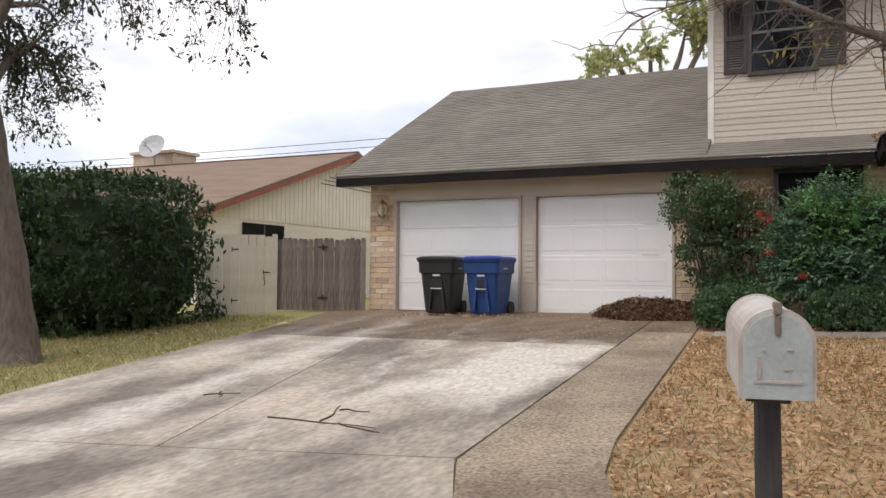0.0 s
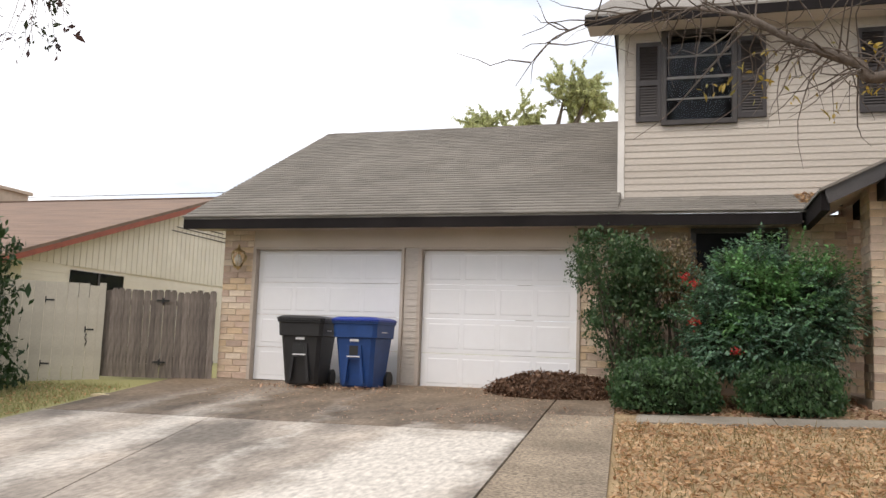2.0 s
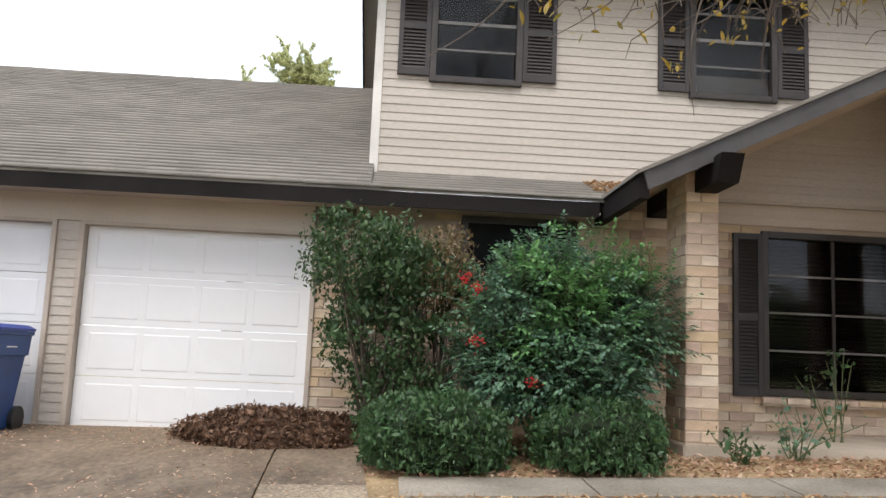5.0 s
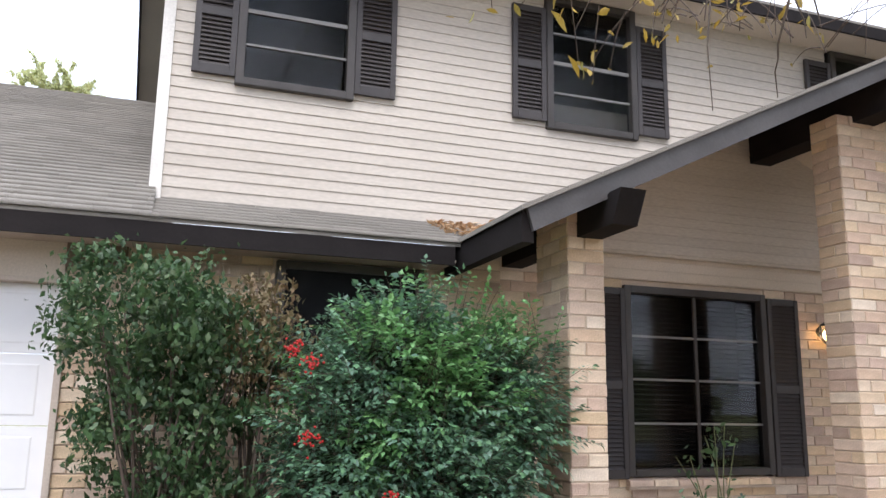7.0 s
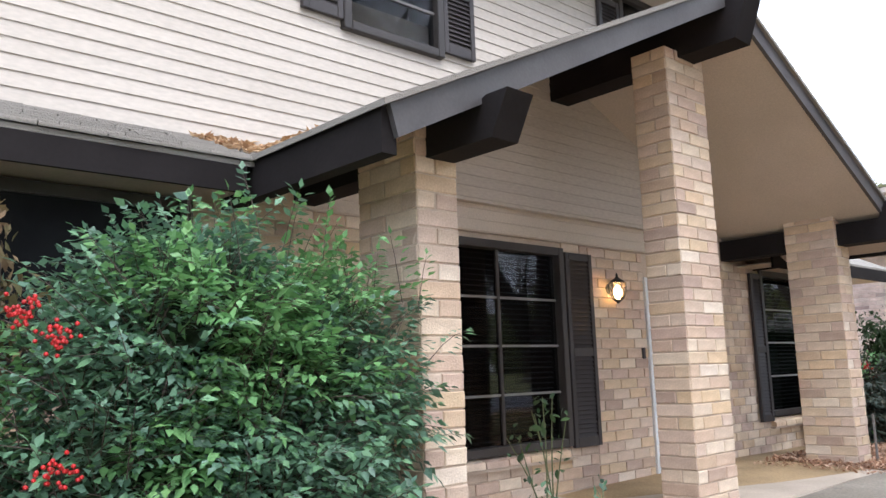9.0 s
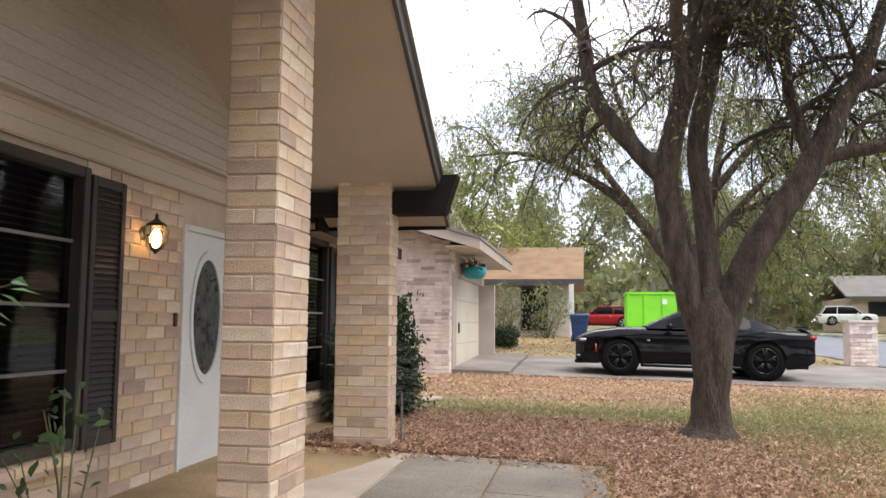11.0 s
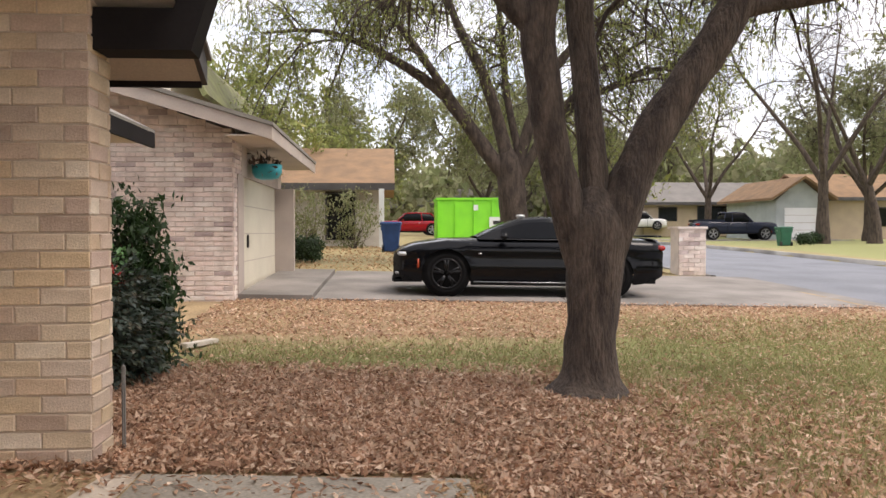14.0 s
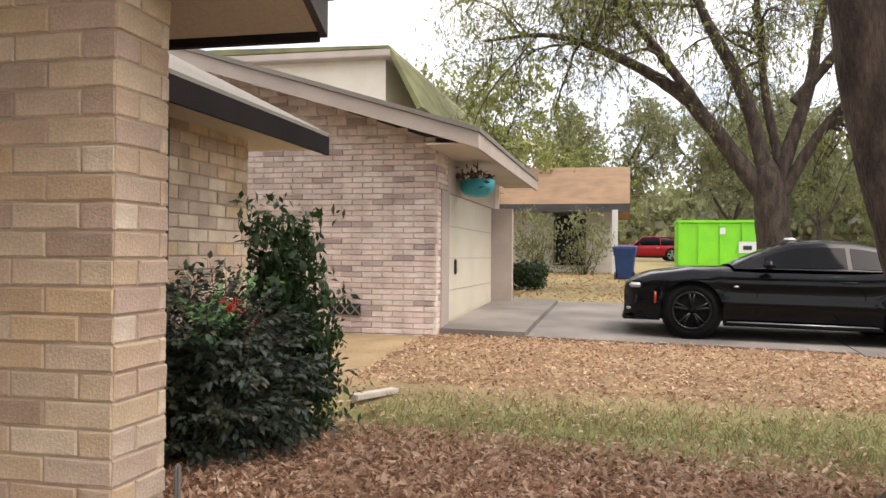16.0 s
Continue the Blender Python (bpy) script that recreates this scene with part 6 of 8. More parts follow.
def loft(sections):
    """Skins closed rings of equal length."""
    bm = bmesh.new()
    rings = [[bm.verts.new(p) for p in s] for s in sections]
    n = len(rings[0])
    for a, b in zip(rings, rings[1:]):
        for i in range(n):
            bm.faces.new((a[i], a[(i + 1) % n], b[(i + 1) % n], b[i]))
    bm.faces.new(list(reversed(rings[0])))
    bm.faces.new(rings[-1])
    bmesh.ops.recalc_face_normals(bm, faces=bm.faces)
    return bm


def vehicle(name, label, T, paint, length, width, belt, roof, wheelbase, front, wheel_r, cabin, rim, hood=None, deck=None, extra=None, ground=0.13):
    """A car along +y (nose at +y). belt: shoulder height; cabin: (windscreen foot, roof front, roof rear, rear glass foot) as y from the middle."""
    o = empty(name, label=label, category="car" if name == "car" else name)
    o.matrix_basis = T
    hw = width / 2

    def p(nm, bm, m, lab="", smooth=False):
        me = link_data(bm, nm, m)
        if smooth:
            me.polygons.foreach_set("use_smooth", [True] * len(me.polygons))
        ob = new(nm, me)
        ob.parent = o
        if lab:
            ob["label"] = lab
        return ob
    hood, deck = hood or belt, deck or belt
    L = length / 2
    fy, ry = front, front - wheelbase
    ys = sorted({-L, -L + 0.06, -L + 0.25, L, L - 0.06, L - 0.3, 0.0, *cabin[::3], *(fy + d for d in (-0.42, -0.2, 0, 0.2, 0.42)), *(ry + d for d in (-0.42, -0.2, 0, 0.2, 0.42))})
    secs = []
    for y in ys:
        e = abs(y) / L
        w = hw * (1 - 0.16 * max(0, (e - 0.75) / 0.25) ** 2)
        if y > cabin[0]:
            u = (y - cabin[0]) / (L - cabin[0])
            top = belt + (hood - belt) * u
        elif y < cabin[3]:
            u = (cabin[3] - y) / (L + cabin[3])
            top = belt + (deck - belt) * u
        else:
            top = belt
        bot = ground + (0.12 if e > 0.985 else 0.03 if e > 0.9 else 0)
        if e > 0.985:
            top -= 0.2
        elif e > 0.95:
            top -= 0.07
        elif e > 0.85:
            top -= 0.02
        haunch = 0.035 * max(0, 1 - abs(y - fy) / 0.7) + 0.05 * max(0, 1 - abs(y - ry) / 0.8)
        w2 = w + haunch * 0.5
        secs.append([(-w * 0.86, y, bot), (-w * 0.98, y, bot + 0.10), (-w2, y, bot + 0.30), (-w2 * 0.995, y, top - 0.22), (-w2 * 0.985, y, top - 0.14), (-w2 * 0.95, y, top - 0.05), (-w * 0.84, y, top), (-w * 0.3, y, top + 0.035), (w * 0.3, y, top + 0.035), (w * 0.84, y, top), (w2 * 0.95, y, top - 0.05), (w2 * 0.985, y, top - 0.14), (w2 * 0.995, y, top - 0.22), (w2, y, bot + 0.30), (w * 0.98, y, bot + 0.10), (w * 0.86, y, bot)])
    p("body", loft(secs), paint, smooth=True)
    c0, c1, c2, c3 = cabin
    gs = []
    for y, t in ((c0, 0.0), (c0 * 0.5 + c1 * 0.5, 0.55), (c1, 0.93), (c1 * 0.6 + c2 * 0.4, 1.0), (c2, 0.93), (c2 * 0.5 + c3 * 0.5, 0.5), (c3, 0.0)):
        zt = belt + (roof - belt) * t
        a, b = hw * 0.90, hw * (0.90 - 0.24 * t)
        gs.append([(-a, y, belt - 0.03), (-b - 0.01, y, zt - 0.07 * t), (-b * 0.85, y, zt - 0.01), (0, y, zt + 0.015), (b * 0.85, y, zt - 0.01), (b + 0.01, y, zt - 0.07 * t), (a, y, belt - 0.03)])
    p("glasshouse", loft(gs), M_CARGLASS, "tinted windows", True)
    rf = []
    for y, t in ((c1 + 0.06, 0.90), (c1 * 0.6 + c2 * 0.4, 1.0), (c2 - 0.1, 0.92)):
        zt = belt + (roof - belt) * t + 0.012
        b = hw * (0.90 - 0.24 * t) + 0.012
        rf.append([(-b, y, zt - 0.075), (-b * 0.86, y, zt), (0, y, zt + 0.02), (b * 0.86, y, zt), (b, y, zt - 0.075), (0, y, zt - 0.03)])
    p("roof_panel", loft(rf), paint, smooth=True)
    for sx in (-1, 1):
        x = sx * hw
        for ya, yb in ((c0, c1), (c3, c2), ((c1 + c2) / 2 - 0.25, (c1 + c2) / 2 - 0.2)):
            p("pillar", rods(((x * 0.905, ya, belt - 0.02), (x * 0.69, yb, roof - 0.05), 0.03), seg=6), paint)
        p("mirror", boxes((x * 1.0 - 0.09, x * 1.0 + 0.09, c0 - 0.42, c0 - 0.30, belt - 0.02, belt + 0.11), bevel=0.03), paint)
        p("door_handle", boxes((x - 0.02, x + 0.02, -0.55, -0.38, belt - 0.17, belt - 0.145), bevel=0.006), rim)
        for ys_ in (c0 - 0.55, -0.75):
            p("door_seam", boxes((x - 0.022, x + 0.022, ys_, ys_ + 0.01, ground + 0.12, belt - 0.05)), M_TYRE)
        p("sill", boxes((x * 0.97 - 0.03, x * 0.97 + 0.03, ry + 0.42, fy - 0.42, ground - 0.02, ground + 0.07), bevel=0.01), M_TYRE)
        p("headlight", boxes((x * 0.72 - 0.14, x * 0.72 + 0.14, L - 0.2, L - 0.01, hood - 0.24, hood - 0.13), bevel=0.02), M_LIGHTCLEAR)
        p("tail_light", boxes((x * 0.80 - 0.16, x * 0.80 + 0.13, -L - 0.005, -L + 0.22, deck - 0.24, deck - 0.12), bevel=0.02), M_LIGHTRED)
        p("side_marker", boxes((x - 0.015, x + 0.01, fy + 0.47, fy + 0.495, 0.47, 0.58)), M_AMBER)
        for wy in (fy, ry):
            arch_ = rods(((x + sx * 0.022, wy, wheel_r + 0.015), (x * 0.70, wy, wheel_r + 0.015), wheel_r + 0.055), seg=28)
            p("wheel_arch", arch_, M_TYRE)
            wheel = p("wheel", rods(((x + sx * 0.05, wy, wheel_r), (x - sx * 0.22, wy, wheel_r), wheel_r * 0.2), seg=12), M_TYRE)

            def wp(nm, bm, m):
                ob = new(nm, link_data(bm, nm, m))
                ob.parent = wheel
                return ob
            ty = lathe([(wheel_r * 0.72, -0.12), (wheel_r * 0.95, -0.12), (wheel_r, -0.09), (wheel_r, 0.09), (wheel_r * 0.95, 0.12), (wheel_r * 0.72, 0.12)], 30, ring=True)
            bmesh.ops.transform(ty, matrix=pose(x - sx * 0.082, wy, wheel_r, 0, 90, 0), verts=ty.verts)
            wp("tyre", ty, M_TYRE)
            sp = bmesh.new()
            for k in range(5):
                a = 2 * math.pi * k / 5 + 0.3
                for da in (-0.13, 0.13):
                    cyl(sp, (x + sx * 0.04, wy, wheel_r), (x + sx * 0.036, wy + wheel_r * 0.72 * math.cos(a + da), wheel_r + wheel_r * 0.72 * math.sin(a + da)), 0.028, 0.02, seg=6)
            rg = lathe([(wheel_r * 0.70, -0.01), (wheel_r * 0.76, -0.012), (wheel_r * 0.76, 0.012), (wheel_r * 0.70, 0.01)], 30, ring=True)
            bmesh.ops.transform(rg, matrix=pose(x + sx * 0.038, wy, wheel_r, 0, 90, 0), verts=rg.verts)
            wp("spokes", sp, rim)
            wp("rim", rg, rim)
    p("grille", boxes((-hw * 0.62, hw * 0.62, L - 0.03, L + 0.012, 0.34, hood - 0.2), bevel=0.01), M_TYRE)
    p("bumper_lip", boxes((-hw * 0.78, hw * 0.78, L - 0.12, L + 0.035, ground + 0.06, ground + 0.14), bevel=0.015), paint)
    if extra == "pickup":
        p("bed_wall", boxes((-hw * 0.96, -hw * 0.88, -L + 0.05, c3 - 0.03, belt, belt + 0.16), (hw * 0.88, hw * 0.96, -L + 0.05, c3 - 0.03, belt, belt + 0.16), (-hw * 0.88, hw * 0.88, -L + 0.05, -L + 0.12, belt, belt + 0.16)), paint)
    return o


def paint(name, colour, coat=0.3):
    return mat(name, colour, tuple(c * 0.9 for c in colour), 0.10, 1, 30, 0.0, coat=coat, spec=0.16)


M_BLACKPAINT = mat("black_car_paint", (0.0045, 0.005, 0.007), (0.004, 0.0045, 0.006), 0.10, 1, 30, 0.0, coat=0.1, spec=0.16)


def skin(grid):
    """A sheet through a grid of points, rows of equal length."""
    bm = bmesh.new()
    vs = [[bm.verts.new(p) for p in row] for row in grid]
    for a, b in zip(vs, vs[1:]):
        for i in range(len(a) - 1):
            bm.faces.new((a[i], a[i + 1], b[i + 1], b[i]))
    bmesh.ops.remove_doubles(bm, verts=bm.verts, dist=0.0008)
    bmesh.ops.recalc_face_normals(bm, faces=bm.faces)
    return bm


def coupe(label, T):
    """A low two-door coupe along +y: flared wings with cut wheel openings, long bonnet, chopped cabin."""
    o = empty("car", label=label, category="car")
    o.matrix_basis = T
    L, wy, wr, ra = 2.36, (1.46, -1.36), 0.355, 0.415
    it = lambda y, ys, zs: float(np.interp(y, ys, zs))

    def p(nm, bm, m, lab="", smooth=True, under=None):
        me = link_data(bm, nm, m)
        me.polygons.foreach_set("use_smooth", [smooth] * len(me.polygons))
        ob = new(nm, me)
        ob.parent = under or o
        if lab:
            ob["label"] = lab
        return ob

    def half(y):
        return it(y, (-L, -2.25, -1.9, -1.36, -0.5, 0.6, 1.46, 1.95, 2.2, 2.3, L), (0.70, 0.80, 0.90, 0.955, 0.92, 0.92, 0.95, 0.90, 0.80, 0.70, 0.60))

    def shoulder(y):
        return it(y, (-L, -2.28, -1.36, -0.7, 0.7, 1.46, 2.0, 2.25, L), (0.84, 0.93, 0.95, 0.90, 0.89, 0.90, 0.82, 0.74, 0.66))

    def top(y):
        return it(y, (-L, -2.3, -1.7, 0.85, 1.5, 2.0, 2.25, L), (0.90, 1.02, 1.01, 0.98, 0.96, 0.88, 0.79, 0.68))

    def low(y):
        z = it(y, (-L, -2.2, -1.9, 1.95, 2.2, L), (0.36, 0.27, 0.20, 0.20, 0.19, 0.26))
        for w in wy:
            if abs(y - w) < ra:
                z = max(z, wr + math.sqrt(ra * ra - (y - w) ** 2))
        return z

    ys = sorted({round(float(y), 4) for y in np.concatenate([np.linspace(-L, L, 56)] + [w + ra * np.cos(np.linspace(0, math.pi, 17)) for w in wy] + [[w - ra - 0.001, w + ra + 0.001] for w in wy])})
    for sx in (-1, 1):
        grid = []
        for y in ys:
            h, zs, zl = half(y), shoulder(y), low(y)
            row = []
            for k in range(9):
                z = zl + (zs - zl) * k / 8
                u = (z - 0.20) / (zs - 0.20)
                tuck = 0.075 * max(0, 0.35 - u) / 0.35 + 0.028 * math.exp(-((u - 0.62) / 0.14) ** 2) + 0.05 * max(0, u - 0.85) / 0.15
                flare = 0.022 * max(0, 1 - abs(math.hypot(y - (wy[0] if y > 0 else wy[1]), z - wr) - ra) / 0.10)
                row.append((sx * (h - tuck + flare), y, z))
            for k, (f, e) in enumerate(((0.93, 0.28), (0.82, 0.55), (0.6, 0.8), (0.3, 0.95), (0.0, 1.0))):
                row.append((sx * (h - 0.05) * f, y, zs + (top(y) - zs) * e))
            grid.append(row)
        p("body_side", skin(grid), M_BLACKPAINT)
        p("underbody", boxes((min(0, sx * 0.8), max(0, sx * 0.8), -2.2, 2.2, 0.22, 0.30)), M_TYRE, smooth=False)
        # cabin: windscreen, roof, rear glass
        cs = [(0.92, 0.985, 0.80), (0.62, 1.13, 0.72), (0.30, 1.27, 0.63), (0.12, 1.325, 0.60), (-0.25, 1.355, 0.585), (-0.65, 1.34, 0.58), (-0.95, 1.29, 0.58), (-1.30, 1.17, 0.60), (-1.72, 1.015, 0.62)]
        roof, side = [], []
        for y, z, w in cs:
            roof.append([(sx * w * f, y, z + d) for f, d in ((1.0, -0.035), (0.93, -0.008), (0.6, 0.012), (0.0, 0.02))])
            base = min(z - 0.03, 0.945)
            side.append([(sx * (0.84 + (w - 0.84) * u), y, base + (z - 0.035 - base) * u) for u in (0, 0.5, 1)])
        p("roof", skin(roof[3:7]), M_BLACKPAINT)
        p("windscreen", skin(roof[:4]), M_CARGLASS, "sloping tinted windscreen")
        p("rear_window", skin(roof[6:]), M_CARGLASS)
        p("cabin_side", skin(side), M_BLACKPAINT)
        win = lambda y0, y1, n: [[(sx * (0.84 + (it(y, [c[0] for c in cs[::-1]], [c[2] for c in cs[::-1]]) - 0.84) * u + 0.008), y, 0.945 + (it(y, [c[0] for c in cs[::-1]], [c[1] for c in cs[::-1]]) - 0.035 - 0.945) * u) for u in (0.10, 0.5, 0.86)] for y in np.linspace(y0, y1, n)]
        p("door_window", skin(win(0.52, -0.52, 8)), M_CARGLASS, "dark tinted side window")
        p("quarter_window", skin(win(-0.58, -1.12, 6)), M_CARGLASS)
        p("window_trim", skin([[(sx * 0.852, y, 0.945), (sx * 0.858, y, 0.952), (sx * 0.846, y, 0.96)] for y in np.linspace(0.66, -1.3, 10)]), M_RIM)
        mir = boxes((sx * 0.99 - 0.10, sx * 0.99 + 0.10, 0.42, 0.56, 0.945, 1.06), bevel=0.035)
        p("mirror", mir, M_BLACKPAINT)
        p("mirror_arm", rods(((sx * 0.86, 0.5, 0.93), (sx * 0.95, 0.5, 0.98), 0.022), seg=8), M_BLACKPAINT)
        p("door_handle", rods(((sx * 0.925, -0.42, 0.80), (sx * 0.925, -0.62, 0.80), 0.013), seg=8), M_RIM)
        for y in (0.62, -0.72):
            p("door_seam", skin([[(sx * (half(y) - 0.0165), y + d, z) for d in (-0.005, 0.005)] if k else [(sx * (half(y) - 0.055), y + d, z) for d in (-0.005, 0.005)] for k, z in enumerate(np.linspace(0.28, 0.86, 7))]), M_TYRE)
        p("sill", boxes((sx * 0.87 - 0.035, sx * 0.87 + 0.035, wy[1] + ra, wy[0] - ra, 0.165, 0.225), bevel=0.012), M_TYRE)
        # silver strip painted for the reflection line along the sill
        p("sill_glint", boxes((sx * 0.905 - 0.004, sx * 0.905 + 0.004, wy[1] + ra + 0.05, wy[0] - ra - 0.05, 0.215, 0.228)), M_RIM_SILVER)
        p("headlight", boxes((sx * 0.66 - 0.17, sx * 0.66 + 0.15, 2.12, 2.30, 0.645, 0.71), bevel=0.022), M_LIGHTCLEAR)
        p("fog_light", boxes((sx * 0.62 - 0.10, sx * 0.62 + 0.10, 2.22, 2.335, 0.33, 0.37), bevel=0.012), M_LIGHTCLEAR)
        p("tail_light", boxes((sx * 0.62 - 0.16, sx * 0.62 + 0.16, -2.375, -2.22, 0.80, 0.89), bevel=0.02), M_LIGHTRED)
        p("side_marker", boxes((sx * 0.915 - 0.012, sx * 0.915 + 0.012, 1.93, 1.965, 0.44, 0.60), bevel=0.006), M_AMBER)
        p("wing_badge", boxes((sx * 0.915 - 0.006, sx * 0.915 + 0.006, 0.86, 0.92, 0.69, 0.715)), M_RIM_SILVER)
        for w in wy:
            p("wheel_arch", lathe([(ra - 0.004, 0.0), (ra - 0.004, 0.30), (0.02, 0.30)], 28), M_TYRE).matrix_basis = pose(sx * 0.90, w, wr, 0, -90 * sx, 0)
            wheel = p("wheel", rods(((sx * 0.91, w, wr), (sx * 0.70, w, wr), 0.07), seg=14), M_TYRE)
            ty = lathe([(0.25, -0.11), (0.335, -0.115), (wr, -0.085), (wr, 0.085), (0.335, 0.115), (0.25, 0.11)], 36, ring=True)
            bmesh.ops.transform(ty, matrix=pose(sx * 0.815, w, wr, 0, 90, 0), verts=ty.verts)
            p("tyre", ty, M_TYRE, under=wheel)
            rim = lathe([(0.235, -0.014), (0.262, -0.018), (0.262, 0.018), (0.235, 0.014)], 36, ring=True)
            bmesh.ops.transform(rim, matrix=pose(sx * 0.918, w, wr, 0, 90, 0), verts=rim.verts)
            p("rim", rim, M_RIM, under=wheel)
            for k in range(5):
                a = 2 * math.pi * k / 5 + 0.3
                sp = bmesh.new()
                for da in (-0.15, 0.15):
                    cyl(sp, (sx * 0.925, w + 0.05 * math.cos(a), wr + 0.05 * math.sin(a)), (sx * 0.918, w + 0.245 * math.cos(a + da), wr + 0.245 * math.sin(a + da)), 0.022, 0.017, seg=6)
                p("spoke", sp, M_RIM, under=wheel)
    p("grille", boxes((-0.62, 0.62, 2.24, 2.365, 0.42, 0.62), bevel=0.03), M_TYRE)
    p("bumper_lip", boxes((-0.72, 0.72, 2.15, 2.385, 0.19, 0.24), bevel=0.018), M_TYRE)
    p("nose", boxes((-0.60, 0.60, 2.20, 2.362, 0.24, 0.67), bevel=0.05), M_BLACKPAINT)
    p("tail_panel", boxes((-0.70, 0.70, -2.362, -2.2, 0.38, 0.90), bevel=0.05), M_BLACKPAINT)
    p("spoiler", boxes((-0.72, 0.72, -2.33, -2.12, 1.03, 1.065), bevel=0.015), M_BLACKPAINT)
    p("roof_sign", boxes((-0.12, 0.12, 0.0, 0.14, 1.345, 1.40), bevel=0.018), M_DOORWHITE, "small white box on the roof")
    return o


zf, zr_ = float(height(17.9, 11.0)) + 0.035, float(height(17.9, 8.2)) + 0.035
coupe("glossy black two-door coupe parked on the neighbour's driveway", pose(17.95, 9.55, (zf + zr_) / 2, math.degrees(math.atan2(zf - zr_, 2.8)), 0, 0))
vehicle("pickup", "dark blue pickup truck parked across the street", pose(60, -12.4, float(height(60, -12.4)) + 0.05, 0, 0, 178), paint("navy_paint", (0.02, 0.025, 0.045)), 5.8, 2.0, 1.25, 1.95, 3.7, 1.95, 0.42, (1.15, 0.55, -0.75, -0.95), M_RIM_SILVER, 1.2, 1.25, "pickup", 0.4)
vehicle("car", "white crossover parked far across the street", pose(76, -10.6, 2.63, 0, 0, 172), paint("white_car_paint", (0.7, 0.7, 0.7)), 4.6, 1.85, 0.98, 1.66, 2.7, 1.4, 0.36, (1.1, 0.45, -1.7, -2.15), M_RIM_SILVER, 0.95, 1.0, None, 0.2)
vehicle("car", "dark car parked far across the street", pose(84, -19.5, float(height(84, -19.5)) + 0.9, 0, 0, 175), paint("dark_blue_paint", (0.025, 0.035, 0.06)), 4.5, 1.8, 0.9, 1.42, 2.7, 1.4, 0.33, (0.95, 0.3, -1.0, -1.6), M_RIM_SILVER, 0.85, 0.9, None, 0.17)
vehicle("car", "red car parked beyond the green container", pose(58, 10.6, float(height(58, 10.6)) + 0.05, 0, 0, 5), paint("red_paint", (0.32, 0.012, 0.02)), 4.6, 1.85, 0.95, 1.5, 2.7, 1.4, 0.36, (1.0, 0.4, -1.2, -1.8), M_RIM_SILVER, 0.9, 0.95, None, 0.2)

# ---- green container ----
dump = empty("container", 48, 7.5, float(height(48, 7.5)), label="bright lime-green steel waste container", category="container")
M_LIME = mat("lime_paint", (0.22, 0.72, 0.03), (0.18, 0.62, 0.03), 0.45, 1, 40, 0.05)
dz0 = 1.98
cpart("box", boxes((46.6, 49.4, 5.45, 9.5, dz0, 4.15), bevel=0.03), M_LIME, dump)
cpart("top_rail", boxes((46.52, 49.48, 5.4, 9.55, 4.15, 4.28), bevel=0.02), M_LIME, dump)
for yy in (5.5, 6.5, 7.5, 8.5, 9.42):
    cpart("rib", boxes((46.52, 46.6, yy - 0.05, yy + 0.05, dz0 + 0.1, 4.15), bevel=0.01), M_LIME, dump)
cpart("sign_plate", boxes((46.50, 46.53, 5.9, 6.7, 2.7, 3.25)), M_DOORWHITE, dump, "white sign with a dark mark")
cpart("sign_mark", boxes((46.49, 46.501, 6.1, 6.5, 2.85, 3.05)), M_BLACK_METAL, dump)
cpart("small_sign", boxes((46.50, 46.53, 7.3, 7.55, 3.6, 3.9)), M_DOORWHITE, dump)
cpart("skid", boxes((46.7, 47.0, 5.5, 9.4, dz0 - 0.16, dz0), (49.0, 49.3, 5.5, 9.4, dz0 - 0.16, dz0)), M_BLACK_METAL, dump)

for x, y, c, lab in ((31.5, 11.95, (0.015, 0.06, 0.2), "blue wheeled bin by the far house"), (46, -9.25, (0.02, 0.13, 0.08), "green wheeled bin on the far kerb")):
    bin_(x, y, float(height(x, y)), c, c, lab, 90)

# brick pillar mailbox on the kerb
pz = float(height(23.1, 4.57))
pillar = tagged(link("brick_pillar", boxes((22.78, 23.42, 4.25, 4.89, pz - 0.1, pz + 1.13))  , M_PALE_MORTAR), "pale brick pillar mailbox beside the kerb", "pillar")
brick_face(pillar, 4.23, 4.91, pz, pz + 1.1, facing_west(22.76), seed=71, singly=False, joined_mat=M_PALE_J)
brick_face(pillar, 22.76, 23.44, pz, pz + 1.1, facing_front(4.23), seed=72, singly=False, joined_mat=M_PALE_J)
cpart("cap", boxes((22.72, 23.48, 4.19, 4.95, pz + 1.13, pz + 1.2), bevel=0.015), M_PALE_MORTAR, pillar)


